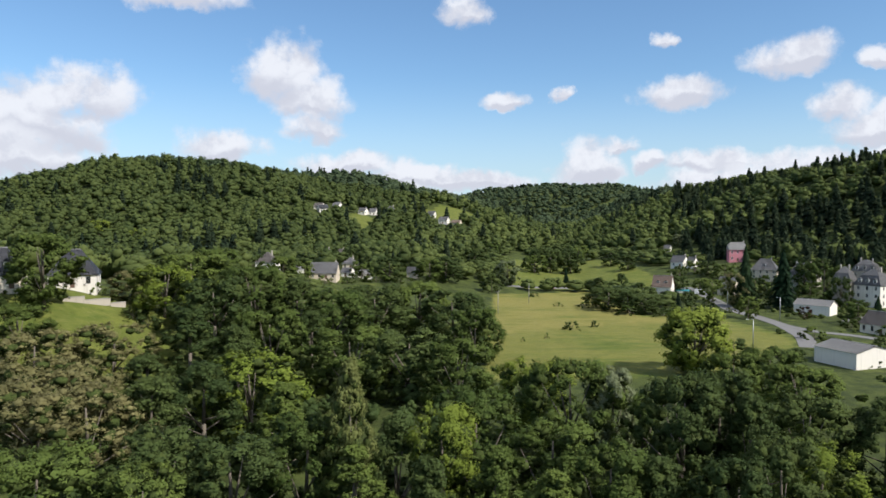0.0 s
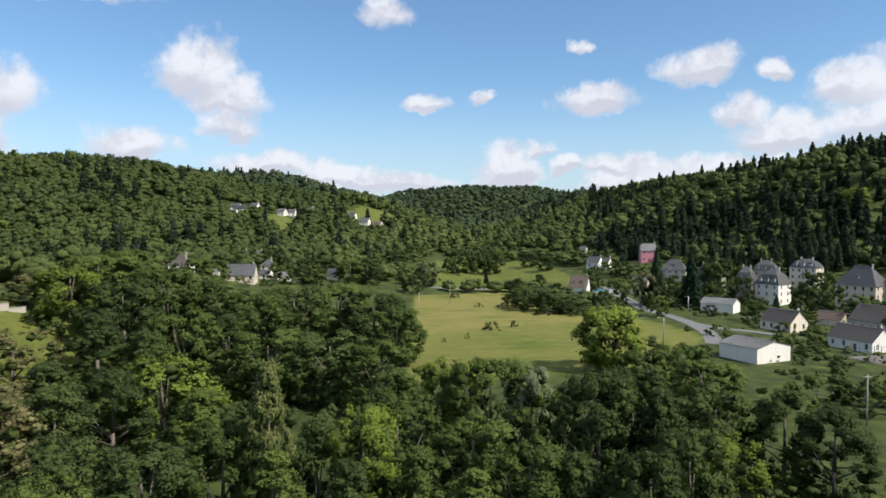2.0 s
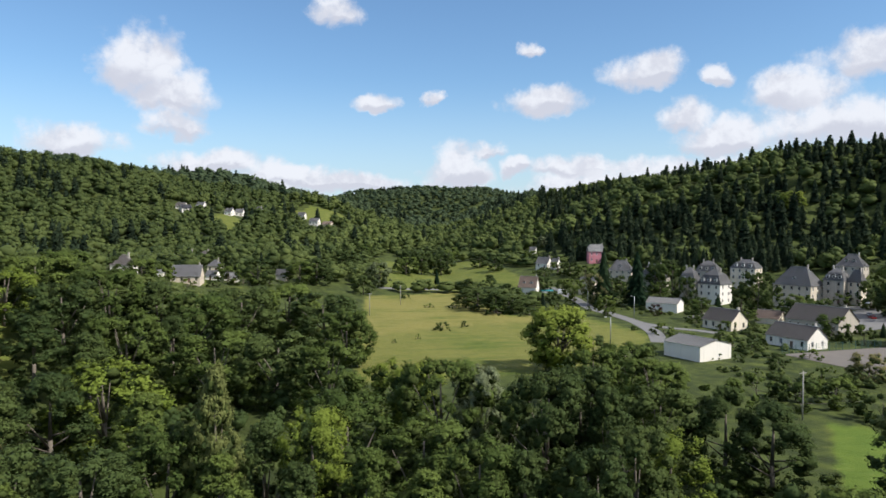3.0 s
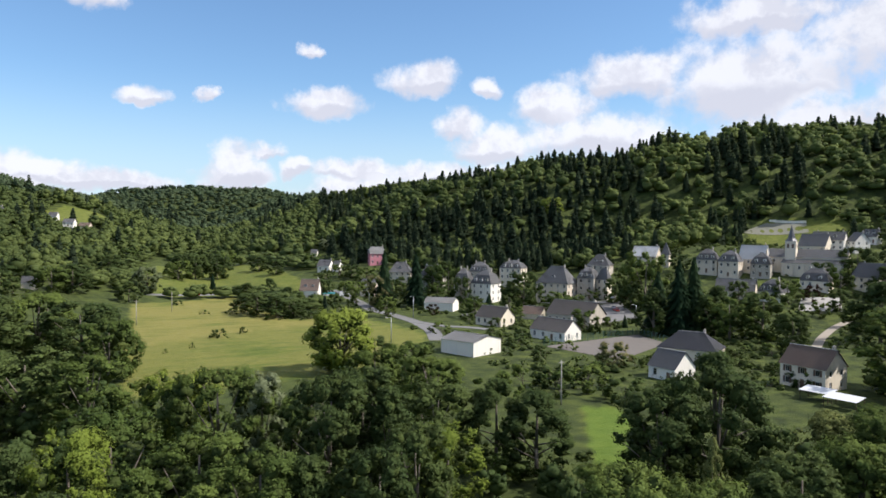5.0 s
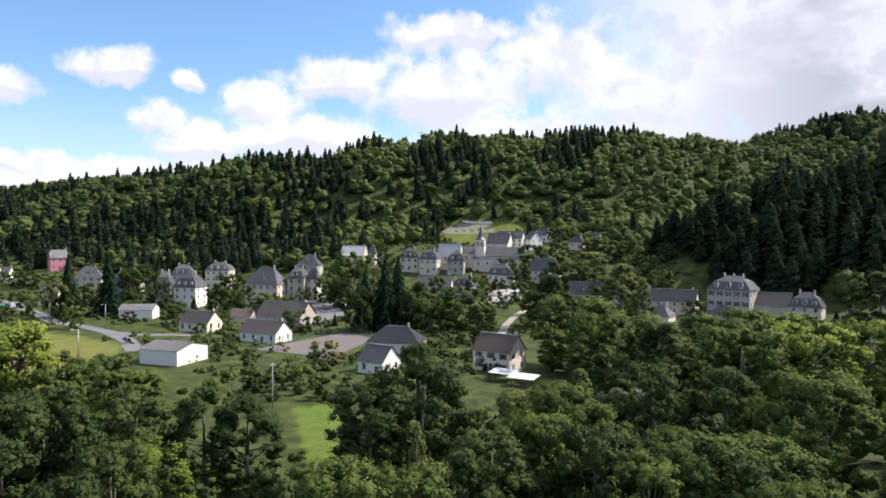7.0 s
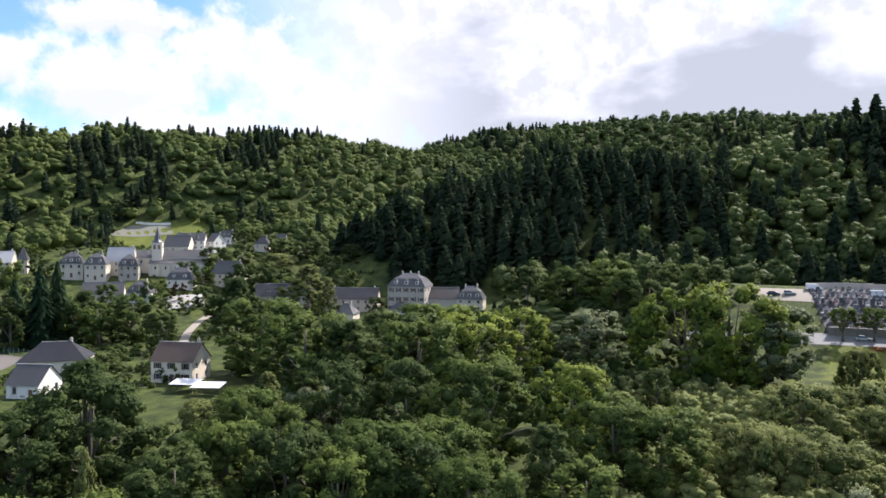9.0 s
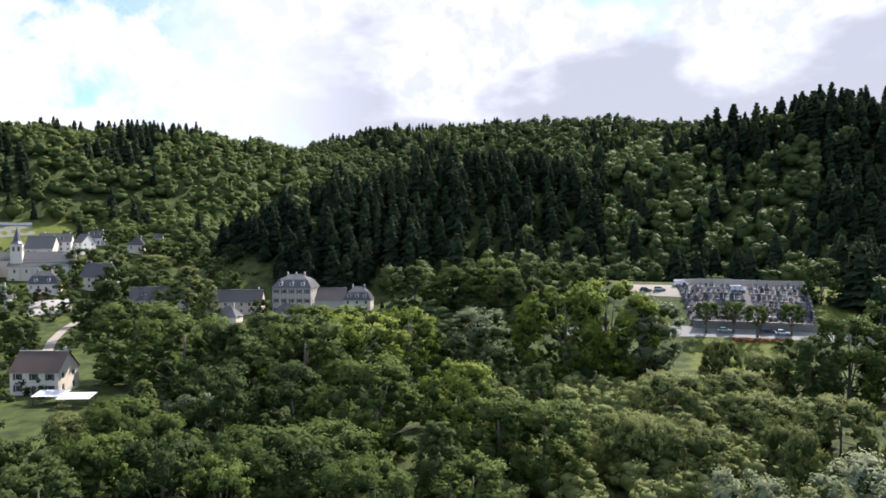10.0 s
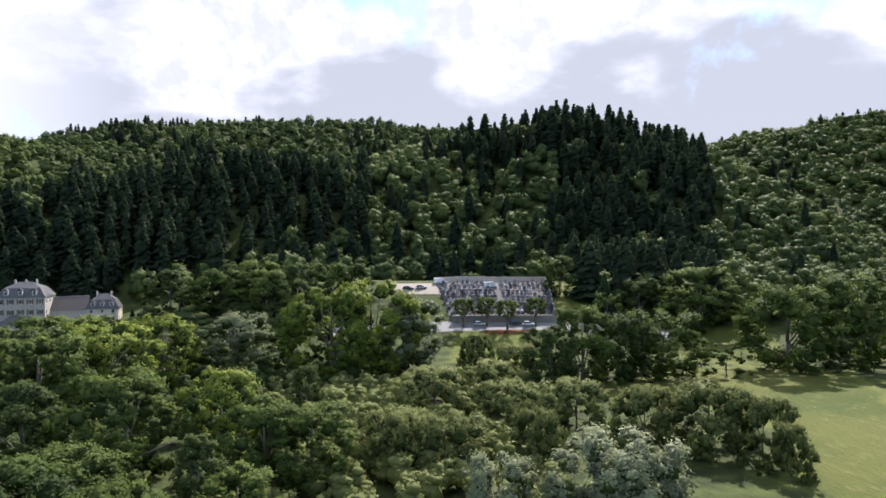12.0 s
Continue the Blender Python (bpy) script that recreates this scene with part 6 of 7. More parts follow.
def church(x, y, turn):
    root = new("church")
    tagged(root, "pale stone village church with slate roofs and a spire", "church")
    root.matrix_basis = Matrix.Translation((x, y, float(ground(x, y)))) @ Matrix.Rotation(math.radians(turn), 4, "Z") @ Matrix.Diagonal((0.9, 0.9, 0.77, 1))
    w, d, eave, ridge = 40.0, 13.0, 9.6, 14.6

    def body(name, x0, x1, y0, y1, h, holes, mat):
        bm = bmesh.new()
        for a, b, hs in (((x0, y0, 0), (x1, y0, 0), holes), ((x1, y0, 0), (x1, y1, 0), []), ((x1, y1, 0), (x0, y1, 0), []), ((x0, y1, 0), (x0, y0, 0), [])):
            walled(bm, a, b, h, hs)
            q = [bm.verts.new(v) for v in ((*a[:2], -3), (*b[:2], -3), (*b[:2], 0), (*a[:2], 0))]
            bm.faces.new(q)
        return bm

    holes = [(c - 0.6, c + 0.6, 5.8, 8.2) for c in (4, 17, 23, 29, 35)]
    bm = body("nave", -w / 2, w / 2, -d / 2, d / 2, eave, holes, None)
    for s in (-1, 1):
        q = [bm.verts.new(v) for v in ((s * w / 2, -d / 2, eave), (s * w / 2, d / 2, eave), (s * w / 2, 0, ridge - 0.1))]
        bm.faces.new(q if s > 0 else q[::-1])
    nave = part("nave", bm, WALLS["cream"], root)
    for c in (4, 17, 23, 29, 35):
        window_at(nave, c - w / 2, -d / 2, 7.0, 1.2, 2.4, 0.0, False)
    v, faces = roof_shape("gable", w, d, eave, ridge, 0.4)
    bm = bmesh.new()
    bv = [bm.verts.new(p) for p in v]
    for f in faces[:2]:
        bm.faces.new([bv[k] for k in f])
    bmesh.ops.solidify(bm, geom=bm.faces[:], thickness=0.2)
    part("nave_roof", bm, ROOFS["slate"], root)
    # aisle in front of the nave
    ax0, ax1, ay0 = -11.0, 19.0, -d / 2 - 5.5
    hs = [(c - 0.55, c + 0.55, 1.8, 4.2) for c in (3.5, 9.0, 14.5, 20.0, 25.5)]
    aisle = part("aisle", body("aisle", ax0, ax1, ay0, -d / 2 - 0.003, 6.0, hs, None), WALLS["cream"], root)
    for c in (3.5, 9.0, 14.5, 20.0, 25.5):
        window_at(aisle, ax0 + c, ay0, 3.0, 1.1, 2.4, 0.0, False)
    for c in (0.4, 6.2, 11.8, 17.2, 22.8, 29.6):
        box_part("buttress", ax0 + c - 0.4, ay0 - 0.8, -2, ax0 + c + 0.4, ay0, 4.6, WALLS["beige"], aisle)
    bm = bmesh.new()
    q = [bm.verts.new(p) for p in ((ax0 - 0.3, ay0 - 0.5, 5.8), (ax1 + 0.3, ay0 - 0.5, 5.8), (ax1 + 0.3, -d / 2, 8.3), (ax0 - 0.3, -d / 2, 8.3))]
    bm.faces.new(q)
    bmesh.ops.solidify(bm, geom=bm.faces[:], thickness=0.18)
    part("aisle_roof", bm, ROOFS["slate"], root)
    # tower with a spire
    tx, ty, t, th = -7.4, -d / 2 + 1.2, 2.7, 19.4
    bm = bmesh.new()
    for a, b in (((-t, -t, 0), (t, -t, 0)), ((t, -t, 0), (t, t, 0)), ((t, t, 0), (-t, t, 0)), ((-t, t, 0), (-t, -t, 0))):
        walled(bm, (a[0] + tx, a[1] + ty, 0), (b[0] + tx, b[1] + ty, 0), th, [(0.9, 2.1, th - 4.2, th - 1.4), (3.3, 4.5, th - 4.2, th - 1.4)])
        bm.faces.new([bm.verts.new(v) for v in ((a[0] + tx, a[1] + ty, -3), (b[0] + tx, b[1] + ty, -3), (b[0] + tx, b[1] + ty, 0), (a[0] + tx, a[1] + ty, 0))])
    tower = part("tower", bm, WALLS["cream"], root)
    for rot in range(4):
        for s in (-1.2, 1.2):
            m = Matrix.Translation((tx, ty, th - 2.8)) @ Matrix.Rotation(rot * math.pi / 2, 4, "Z") @ Matrix.Translation((s, -t + 0.1, 0)) @ Matrix.Diagonal((1.2, 1, 2.8, 1))
            fit_in("louvre", SHUTTER_LEAF, tower, m)
    box_part("cornice", tx - t - 0.25, ty - t - 0.25, th, tx + t + 0.25, ty + t + 0.25, th + 0.35, WALLS["beige"], tower)
    bm = bmesh.new()
    bmesh.ops.create_cone(bm, cap_ends=True, segments=8, radius1=3.3, radius2=2.0, depth=1.8, matrix=Matrix.Translation((tx, ty, th + 1.25)) @ Matrix.Rotation(math.pi / 8, 4, "Z"))
    bmesh.ops.create_cone(bm, cap_ends=True, segments=8, radius1=2.0, radius2=0.06, depth=8.6, matrix=Matrix.Translation((tx, ty, th + 6.45)) @ Matrix.Rotation(math.pi / 8, 4, "Z"))
    spire = part("spire", bm, ROOFS["darkslate"], root)
    bm = bmesh.new()
    box(bm, tx - 0.06, ty - 0.06, th + 10.6, tx + 0.06, ty + 0.06, th + 12.2)
    box(bm, tx - 0.4, ty - 0.05, th + 11.5, tx + 0.4, ty + 0.05, th + 11.62)
    part("cross", bm, METAL, spire)
    # low wing to the west
    wing = part("wing", body("wing", -w / 2 - 7, -w / 2 - 0.003, -d / 2 + 1, d / 2 - 2, 7.0, [(2, 3, 3, 5), (4.2, 5.2, 3, 5)], None), WALLS["beige"], root)
    bm = bmesh.new()
    q = [bm.verts.new(p) for p in ((-w / 2 - 7.3, -d / 2 + 0.7, 6.9), (-w / 2, -d / 2 + 0.7, 6.9), (-w / 2, -0.5, 11.2), (-w / 2 - 7.3, -0.5, 11.2), (-w / 2, d / 2 - 1.7, 6.9), (-w / 2 - 7.3, d / 2 - 1.7, 6.9))]
    bm.faces.new((q[0], q[1], q[2], q[3]))
    bm.faces.new((q[3], q[2], q[4], q[5]))
    bmesh.ops.solidify(bm, geom=bm.faces[:], thickness=0.18)
    part("wing_roof", bm, ROOFS["slate"], wing)


church(CHURCH[0][0] + 8.0, CHURCH[0][1] + 6.0, -54 - 10)


# ------------------------------------------------------------------ cemetery
def cemetery():
    (fx0, fy0), (fx1, fy1) = CEMETERY_FRONT
    (bx0, by0), (bx1, by1) = CEMETERY_BACK
    low_wall("cemetery_wall", [(fx0, fy0), (fx1, fy1)], 2.3, 0.5, STONE, "dark stone retaining wall in front of the cemetery")
    low_wall("cemetery_back_wall", [(bx0 + 2, by0), (bx1 + 2, by1)], 1.9, 0.4, WALLS["stone"], "grey rendered wall behind the cemetery")
    low_wall("cemetery_side_wall", [(fx1, fy1), (bx1 + 2, by1)], 1.3, 0.4, STONE, "stone side wall of the cemetery")
    flat_plot("cemetery_ground", [(fx0 + 0.6, fy0), (fx1 + 0.6, fy1), (bx1, by1), (bx0, by0)], plain("dark_gravel", (0.105, 0.10, 0.095), 0.95, 0, 0.25, 2.5), "grey gravel ground between the graves", "ground", 0.12)
    rng = np.random.default_rng(3)
    stones = [plain("grey_granite", (0.14, 0.14, 0.15), 0.35, 0, 0.2, 6), plain("pale_stone", (0.38, 0.36, 0.335), 0.6, 0, 0.15, 6), plain("dark_granite", (0.07, 0.07, 0.08), 0.2, 0, 0.3, 6),
              plain("rosy_granite", (0.34, 0.25, 0.23), 0.35, 0, 0.2, 6)]
    base = {}
    heading = math.atan2(fy1 - fy0, fx1 - fx0)
    for k, st in enumerate(stones):
        for kind in range(2):
            g = new("grave")
            tagged(g, "granite grave slab with a headstone" if kind == 0 else "raised stone tomb with a cross", "grave", group="graves in the cemetery")
            bm = bmesh.new()
            box(bm, -0.5, -1.0, -0.3, 0.5, 1.0, 0.35)
            box(bm, -0.6, -1.1, -0.3, 0.6, 1.1, 0.12)
            part("slab", bm, st, g)
            bm = bmesh.new()
            if kind == 0:
                box(bm, -0.5, 0.92, 0.35, 0.5, 1.1, 1.2)
                box(bm, -0.34, 0.92, 1.2, 0.34, 1.1, 1.36)
            else:
                box(bm, -0.09, 0.92, 0.35, 0.09, 1.08, 1.75)
                box(bm, -0.4, 0.93, 1.2, 0.4, 1.07, 1.38)
                box(bm, -0.3, 0.85, 0.35, 0.3, 1.1, 0.6)
            part("headstone", bm, stones[(k + kind) % 4], g)
            base[(k, kind)] = g
    used = set()
    rows, cols = 12, 24
    for i in range(rows):
        for j in range(cols):
            u, v = (j + 0.5) / cols, (i + 0.6) / (rows + 0.4)
            if rng.uniform() < 0.08 or j == 12:
                continue
            x = (fx0 + (fx1 - fx0) * u) * (1 - v) + (bx0 + (bx1 - bx0) * u) * v + rng.uniform(-0.15, 0.15)
            y = (fy0 + (fy1 - fy0) * u) * (1 - v) + (by0 + (by1 - by0) * u) * v + rng.uniform(-0.15, 0.15)
            key = (int(rng.choice(4, p=[0.36, 0.14, 0.36, 0.14])), int(rng.uniform() < 0.3))
            m = Matrix.Translation((x, y, float(ground(x, y)) + 0.15)) @ Matrix.Rotation(heading + math.pi + (0.0 if i % 2 else math.pi) + float(rng.normal(0, 0.03)), 4, "Z")
            s = float(rng.uniform(0.9, 1.15))
            if key not in used:
                used.add(key)
                base[key].matrix_basis = m
            else:
                copy_thing(base[key], m @ Matrix.Diagonal((s, s, s, 1)))


cemetery()
rng = np.random.default_rng(8)
pollard = tree_template(31, "pollard", LEAF["broad"], 24, 2200, 0.022, 0.5, trunk=0.035, label="pollarded lime tree with a clipped round head", name="pollard_tree")
for i, (x, y) in enumerate(POLLARDS):
    m = settle_thing(pollard, x, y, 10.0, 12.5, i * 1.3)
    if i == 0:
        pollard.matrix_basis = m
    else:
        copy_thing(pollard, Matrix.Translation((x, y, float(ground(x, y)) - 0.15)) @ Matrix.Rotation(i * 1.3, 4, "Z"))


# ------------------------------------------------------------------ vehicles
RUBBER = plain("tyre_rubber", (0.02, 0.02, 0.02), 0.8)


def car(label, x, y, heading, paint, long=4.2, tall=1.45, van=False):
    """A parked vehicle: body, glasshouse, four wheels, lights."""
    root = new("van" if van else "car")
    tagged(root, label, "van" if van else "car")
    root.matrix_basis = Matrix.Translation((x, y, float(ground(x, y)) + 0.1)) @ Matrix.Rotation(heading, 4, "Z")
    L, w = long / 2, 0.86 if not van else 0.98
    waist = 0.85 if not van else 1.05
    prof = [(-L, 0.35), (-L + 0.05, waist - 0.12), (-L + 0.3, waist), (L - 1.1, waist), (L - 0.2, waist - 0.14), (L, waist - 0.3), (L, 0.35), (L - 0.2, 0.25), (-L + 0.2, 0.25)]
    if van:
        prof = [(-L, 0.35), (-L, tall - 0.1), (-L + 0.12, tall), (L - 1.7, tall), (L - 0.9, waist), (L - 0.1, waist - 0.15), (L, waist - 0.35), (L, 0.35), (L - 0.2, 0.28), (-L + 0.2, 0.28)]

    def slabbed(name, pr, half, mat, top=1.0):
        bm = bmesh.new()
        a = [bm.verts.new((px, -half * (top if pz > waist + 0.05 else 1), pz)) for px, pz in pr]
        b = [bm.verts.new((px, half * (top if pz > waist + 0.05 else 1), pz)) for px, pz in pr]
        n = len(pr)
        bm.faces.new(a[::-1])
        bm.faces.new(b)
        for i in range(n):
            bm.faces.new((a[i], a[(i + 1) % n], b[(i + 1) % n], b[i]))
        bmesh.ops.recalc_face_normals(bm, faces=bm.faces[:])
        return part(name, bm, mat, root, smooth=False)

    slabbed("body", prof, w, paint)
    if van:
        slabbed("windscreen", [(L - 1.68, tall - 0.08), (L - 1.0, waist + 0.08), (L - 0.93, waist + 0.08), (L - 1.6, tall - 0.06)], w * 0.9, GLASS)
    else:
        slabbed("glasshouse", [(-L + 0.35, waist), (-L + 0.75, tall - 0.06), (-L + 0.95, tall - 0.04), (L - 1.95, tall - 0.04), (L - 1.15, waist)], w * 0.95, GLASS, 0.86)
        slabbed("car_roof", [(-L + 0.8, tall - 0.05), (-L + 0.95, tall), (L - 2.0, tall), (L - 1.85, tall - 0.05)], w * 0.86, paint, 0.98)
    for sx in (-1, 1):
        for sy in (-1, 1):
            bm = bmesh.new()
            bmesh.ops.create_cone(bm, cap_ends=True, segments=14, radius1=0.31, radius2=0.31, depth=0.2, matrix=Matrix.Translation((sx * L * 0.62, sy * (w - 0.08), 0.31)) @ Matrix.Rotation(math.pi / 2, 4, "X"))
            wheel = part("wheel", bm, RUBBER, root)
            bm = bmesh.new()
            bmesh.ops.create_cone(bm, cap_ends=True, segments=10, radius1=0.2, radius2=0.2, depth=0.04, matrix=Matrix.Translation((sx * L * 0.62, sy * (w + 0.02), 0.31)) @ Matrix.Rotation(math.pi / 2, 4, "X"))
            part("rim", bm, METAL, wheel)
    for sy in (-1, 1):
        box_part("headlight", L - 0.06, sy * w * 0.7 - 0.14, 0.6, L + 0.02, sy * w * 0.7 + 0.14, 0.72, PAINT, root)


SILVER = plain("silver_car_paint", (0.55, 0.56, 0.58), 0.25, 0.3, 0.03)
WHITE_CAR = plain("white_car_paint", (0.80, 0.80, 0.80), 0.25, 0, 0.03)
DARK_CAR = plain("dark_car_paint", (0.05, 0.055, 0.065), 0.25, 0.2, 0.05)
RED_PAINT = plain("red_car_paint", (0.50, 0.05, 0.03), 0.3, 0, 0.05)
road_turn = math.atan2(MAIN_ROAD[3][1] - MAIN_ROAD[2][1], MAIN_ROAD[3][0] - MAIN_ROAD[2][0])
for (cx, cy), p, lab in zip(CARS, (SILVER, DARK_CAR, WHITE_CAR), ("silver car parked on the pale road", "dark car parked on the pale road", "white car parked on the pale road")):
    car(lab, cx, cy, road_turn, p)
for i, ((cx, cy), p, lab) in enumerate(zip(LOT_CARS, (WHITE_CAR, WHITE_CAR, DARK_CAR, SILVER), ("white van parked beside the cemetery", "white van parked behind the graves", "dark car parked on the gravel lot", "silver car parked on the gravel lot"))):
    car(lab, cx - (2.0 if i == 1 else 0), cy, road_turn + (0.1, 0.0, 0.3, 0.2)[i], p, 5.2 if i < 2 else 4.2, 2.1 if i < 2 else 1.45, i < 2)
for i, ((cx, cy), p, lab) in enumerate(zip(TOWN_CARS, (SILVER, DARK_CAR, SILVER, RED_PAINT), ("silver car in the village car park", "dark car in the village car park", "pale grey car in the car park", "red car in the car park"))):
    car(lab, cx, cy, 0.6 + i * 0.2, p)
car("white minibus parked near the lane", VAN[0][0], VAN[0][1], -0.3, WHITE_CAR, 6.0, 2.4, True)
car("red car on the country road", RED_CAR[0][0], RED_CAR[0][1] + 6, 0.1, RED_PAINT)
pool = new("pool_cover")
tagged(pool, "bright turquoise covered pool beside a house", "pool")
pool.matrix_basis = Matrix.Translation((POOL[0][0], POOL[0][1], float(ground(*POOL[0])))) @ Matrix.Rotation(-0.3, 4, "Z")
TURQUOISE = plain("turquoise_sheet", (0.05, 0.38, 0.46), 0.4, 0, 0.08)
box_part("cover", -3.5, -2, 0.9, 3.5, 2, 1.3, TURQUOISE, pool, bevel=0.1)
box_part("pool_wall", -3.4, -1.9, -0.3, 3.4, 1.9, 0.9, PAINT, pool)


# ------------------------------------------------------------------ poles, lamps, fence, canopies
def pole(x, y, high, label, lamp):
    root = new("street_lamp" if lamp else "utility_pole")
    tagged(root, label, "street lamp" if lamp else "utility pole")
    root.matrix_basis = Matrix.Translation((x, y, float(ground(x, y)))) @ Matrix.Rotation(x % 3.0, 4, "Z")
    bm = bmesh.new()
    bmesh.ops.create_cone(bm, cap_ends=True, segments=10, radius1=0.16, radius2=0.10, depth=high + 0.6, matrix=Matrix.Translation((0, 0, high / 2 - 0.3)))
    part("pole", bm, PAVING if not lamp else METAL, root, smooth=True)
    if lamp:
        box_part("arm", 0, -0.05, high - 0.1, 1.4, 0.05, high, METAL, root)
        box_part("lamp_head", 1.2, -0.14, high - 0.2, 1.9, 0.14, high - 0.02, PAINT, root, bevel=0.04)
    else:
        box_part("cross_arm", -0.9, -0.06, high - 0.5, 0.9, 0.06, high - 0.36, PAVING, root)
        for k in (-0.8, 0, 0.8):
            box_part("insulator", k - 0.05, -0.05, high - 0.36, k + 0.05, 0.05, high - 0.12, GLASS, root)


for x, y in LAMPS:
    pole(x, y, 9.0, "tall grey metal street lamp beside the lane", True)
for x, y in POLES[:2]:
    pole(x, y, 9.5, "pale concrete utility pole with a cross arm", False)
pole(*spot(6.0, 330), 9.0, "pale concrete utility pole with a cross arm", False)


def fence(line, high, label):
    root = new("fence")
    tagged(root, label, "fence")
    green = FENCE_GREEN
    for (x0, y0), (x1, y1) in zip(line, line[1:]):
        n = max(1, int(math.hypot(x1 - x0, y1 - y0) / 2.5))
        rot = math.atan2(y1 - y0, x1 - x0)
        for i in range(n + 1):
            x, y = x0 + (x1 - x0) * i / n, y0 + (y1 - y0) * i / n
            z = float(ground(x, y))
            ob = box_part("post", -0.05, -0.05, -0.3, 0.05, 0.05, high, green, root)
            ob.matrix_basis = Matrix.Translation((x, y, z))
            if i < n:
                L = math.hypot(x1 - x0, y1 - y0) / n
                for k in range(5):
                    rail = box_part("rail", 0, -0.02, high * (k + 0.6) / 5, L, 0.02, high * (k + 0.6) / 5 + 0.04, green, root)
                    rail.matrix_basis = Matrix.Translation((x, y, z)) @ Matrix.Rotation(rot, 4, "Z")


FENCE_GREEN = plain("green_fence_wire", (0.06, 0.13, 0.11), 0.5, 0.2)
fence([COURT[0], COURT[3], COURT[2]], 2.6, "green wire fence round the sports court")


def canopy(x, y, turn, w, d, label):
    root = new("canopy")
    tagged(root, label, "canopy")
    root.matrix_basis = Matrix.Translation((x, y, float(ground(x, y)))) @ Matrix.Rotation(math.radians(turn), 4, "Z")
    for sx in (-1, 1):
        for sy in (-1, 1):
            box_part("post", sx * w / 2 - 0.06, sy * d / 2 - 0.06, -0.3, sx * w / 2 + 0.06, sy * d / 2 + 0.06, 2.3 + sy * 0.25, TIMBER, root)
    bm = bmesh.new()
    # one folded sheet, thickened by a lower skin
    n = int(w / 0.3)
    top = [[bm.verts.new((-w / 2 - 0.3 + (w + 0.6) * k / n, y, 0.04 + 0.05 * (k % 2))) for k in range(n + 1)] for y in (-d / 2 - 0.3, d / 2 + 0.3)]
    low = [[bm.verts.new((v.co.x, v.co.y, v.co.z - 0.03)) for v in row] for row in top]
    for k in range(n):
        bm.faces.new((top[0][k], top[0][k + 1], top[1][k + 1], top[1][k]))
        bm.faces.new((low[1][k], low[1][k + 1], low[0][k + 1], low[0][k]))
        for j in (0, 1):
            bm.faces.new((low[j][k], low[j][k + 1], top[j][k + 1], top[j][k]))
    sheet = part("roof_sheet", bm, ROOFS["metal"], root)
    sheet.matrix_basis = Matrix.Translation((0, 0, 2.36)) @ Matrix.Rotation(math.atan2(0.5, d), 4, "X")


for (x, y), wd in zip(CANOPIES, (6.0, 6.5)):
    canopy(x, y, -56 - 25, wd, 3.6, "open shelter with a white corrugated sheet roof")
flower = [(HEDGE_FLOWERS[0][0], HEDGE_FLOWERS[0][1]), (HEDGE_FLOWERS[1][0], HEDGE_FLOWERS[1][1])]


def clipped_hedge(line, high, thick, leaf, label):
    rng = np.random.default_rng(12)
    (x0, y0), (x1, y1) = line
    L = math.hypot(x1 - x0, y1 - y0)
    n = int(L * 70)
    c = np.stack([rng.uniform(0, L, n), rng.uniform(-thick / 2, thick / 2, n), rng.uniform(0, high, n)], 1)
    q = blades(rng, c, np.stack([np.zeros(n), np.sign(c[:, 1]), np.ones(n)], 1), 0.22, 0.6)
    me = mesh_from_arrays("hedge", q.reshape(-1, 3), np.full(n, 3), np.arange(n * 3))
    set_bulge(me, np.repeat(np.stack([np.zeros(n), np.sign(c[:, 1]) * 0.5, np.ones(n)], 1), 3, axis=0))
    me.materials.append(leaf)
    ob = new("hedge", me)
    ob.matrix_basis = Matrix.Translation((x0, y0, float(ground((x0 + x1) / 2, (y0 + y1) / 2)))) @ Matrix.Rotation(math.atan2(y1 - y0, x1 - x0), 4, "Z")
    tagged(ob, label, "hedge")


clipped_hedge(flower, 1.2, 1.6, LEAF["rust"], "reddish clipped hedge in front of the road")


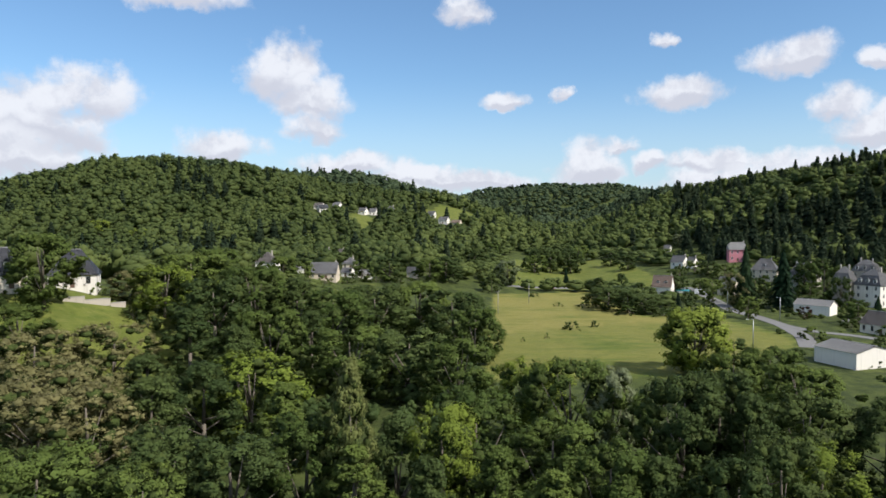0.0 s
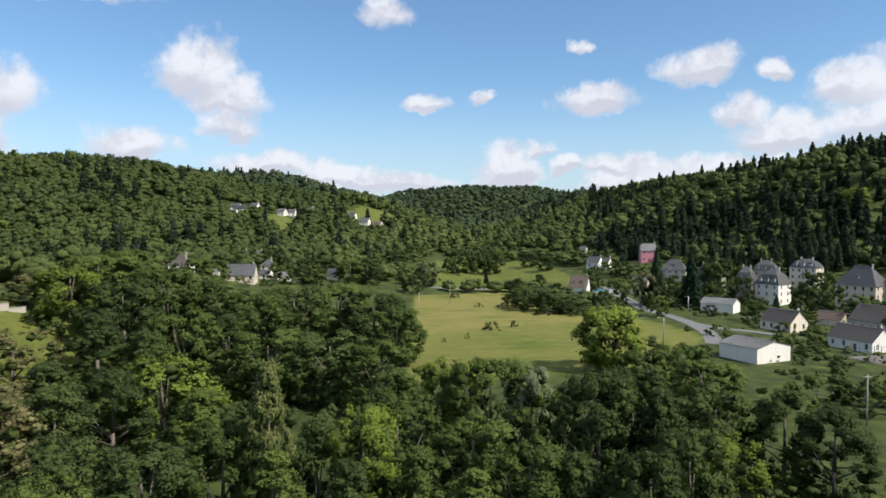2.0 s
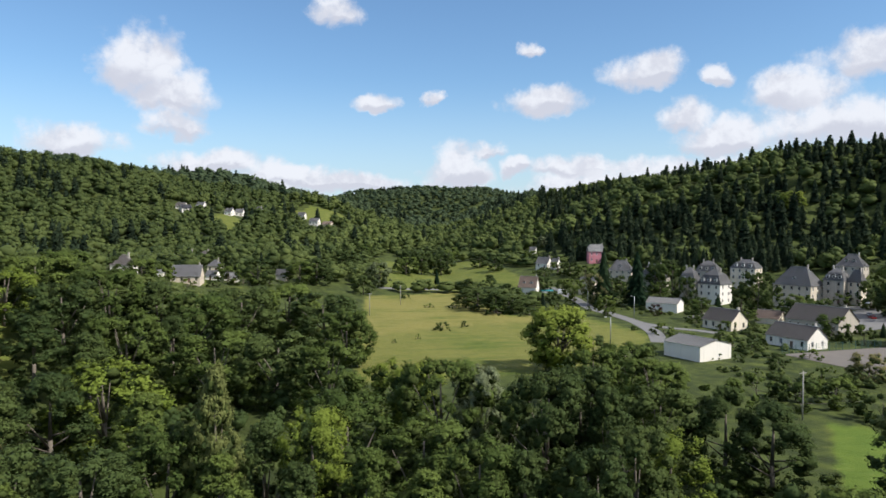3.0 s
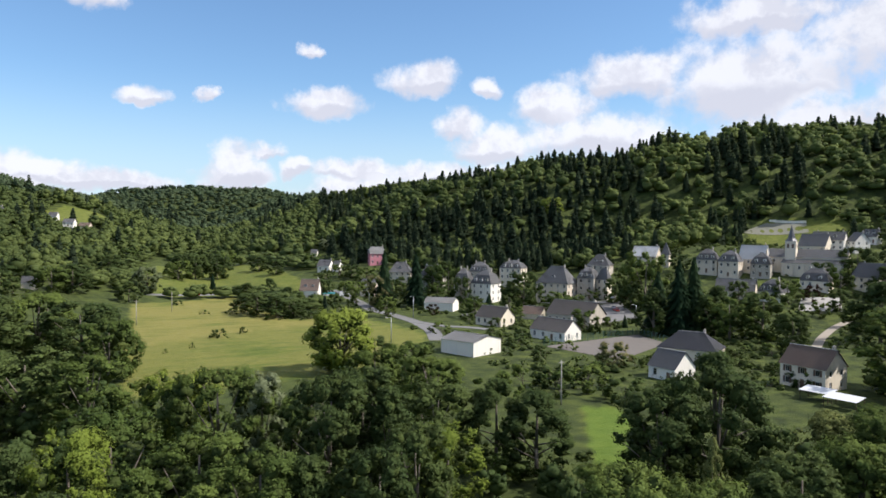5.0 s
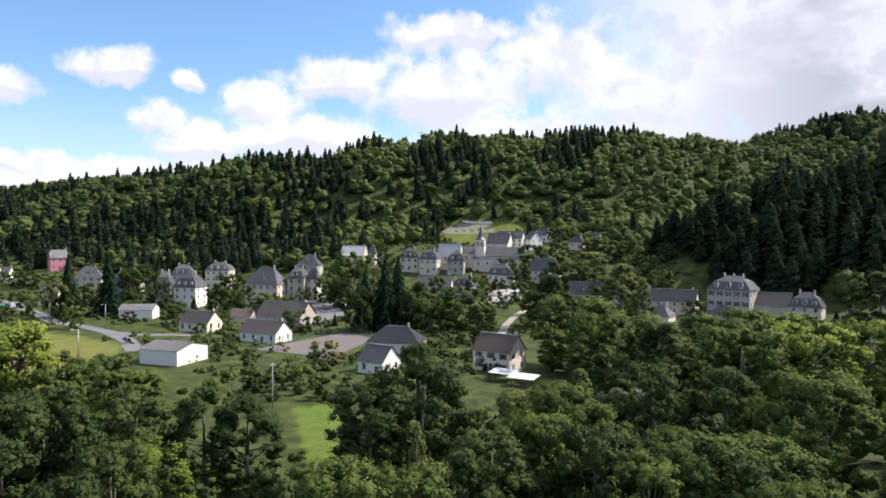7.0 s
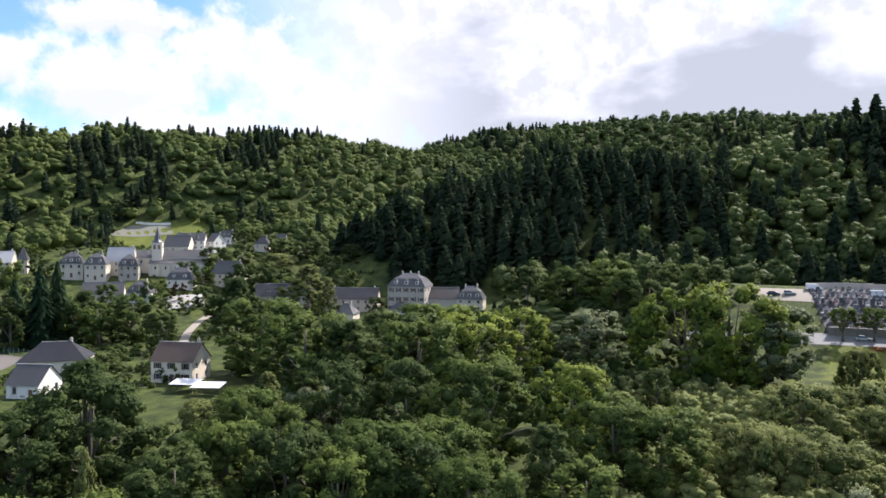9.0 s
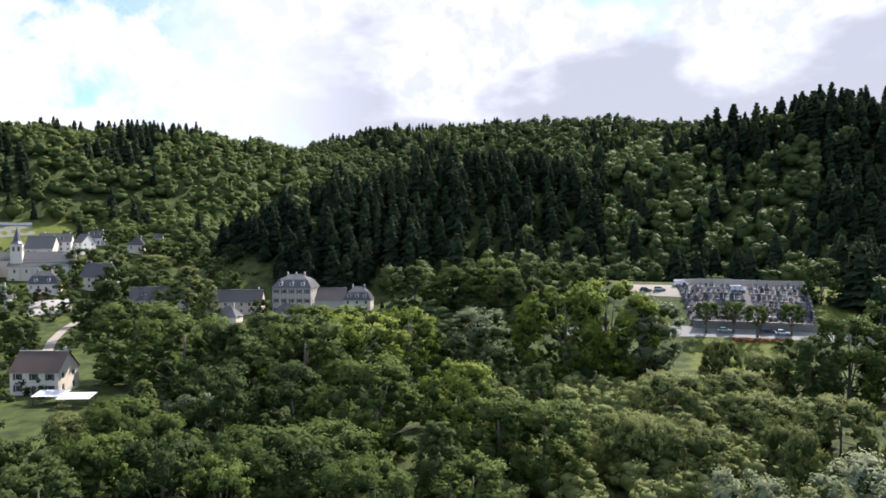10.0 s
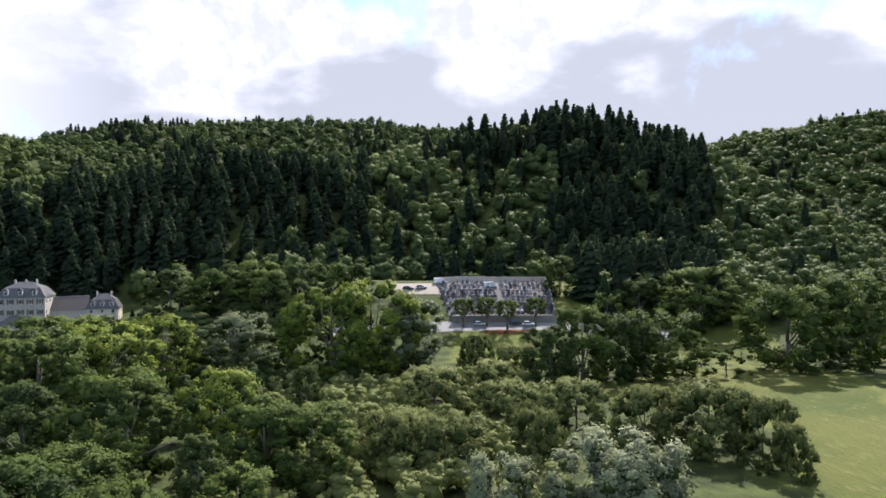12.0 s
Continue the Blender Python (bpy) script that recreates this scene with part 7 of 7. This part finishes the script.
def gardens():
    """Shrubs between the houses, clear of walls, roads and squares."""
    rng = np.random.default_rng(21)
    keep_off = [(o.location.x, o.location.y, 9.0) for o in scene.objects if o.parent is None and o.name.startswith("house")]
    for line in (LANE, LANE_FORK, STREET, DRIVE, MAIN_ROAD):
        for (x0, y0), (x1, y1) in zip(line, line[1:]):
            keep_off += [(x0 + (x1 - x0) * k / 6, y0 + (y1 - y0) * k / 6, 5.0) for k in range(7)]
    for plot in (CAR_PARK, COURT, SQUARE):
        for i in range(5):
            for j in range(5):
                a = np.array(plot[0]) * (1 - i / 4) + np.array(plot[1]) * i / 4
                b = np.array(plot[3]) * (1 - i / 4) + np.array(plot[2]) * i / 4
                p = a * (1 - j / 4) + b * j / 4
                keep_off.append((p[0], p[1], 6.0))
    off = np.array(keep_off)
    fronts = [polar(*o.location[:2]) for o in scene.objects if o.parent is None and o.name.startswith("house")]

    def before_a_front(x, y):
        b, r = polar(x, y)
        return any(abs(math.radians(b - hb)) * hr < 7 and hr - 26 < r < hr for hb, hr in fronts)

    low = []
    for _ in range(9000):
        b, r = rng.uniform(15, 72), rng.uniform(165, 480)
        x, y = spot(b, r)
        if settled(np.array([x]), np.array([y]))[0] and not meadow(np.array([x]), np.array([y]))[0] and np.all(np.hypot(off[:, 0] - x, off[:, 1] - y) > off[:, 2] * 0.9) and lump(x, y, 14, 4.0) > 0.42:
            low.append((x, y, rng.uniform(0.8, 2.6)))
    x, y, h = np.array(low[:1500]).T
    woodland("wood", "low garden growth of TREES shrubs between the houses", x, y, h, h * 1.9, np.zeros(len(x), bool), 2, 15)
    made = 0
    while made < 240:
        b, r = rng.uniform(15, 70), rng.uniform(175, 490)
        x, y = spot(b, r)
        if not settled(np.array([x]), np.array([y]))[0] or meadow(np.array([x]), np.array([y]))[0] or np.any(np.hypot(off[:, 0] - x, off[:, 1] - y) < off[:, 2]) or before_a_front(x, y):
            continue
        made += 1
        tall = rng.uniform() < (0.0 if r < 290 else 0.6)
        h = float(rng.uniform(5, 9.5) if tall else rng.uniform(1.5, 3.5))
        plant("g" if tall else "h", x, y, h, h * float(rng.uniform(0.8, 1.1)) * (1 if tall else 1.5), rng)


gardens()
for kind in TREES:
    for one in [o for pair in TREES[kind] for o in pair]:
        if one.name not in USED:
            for o in (*one.children_recursive, one):
                bpy.data.objects.remove(o)
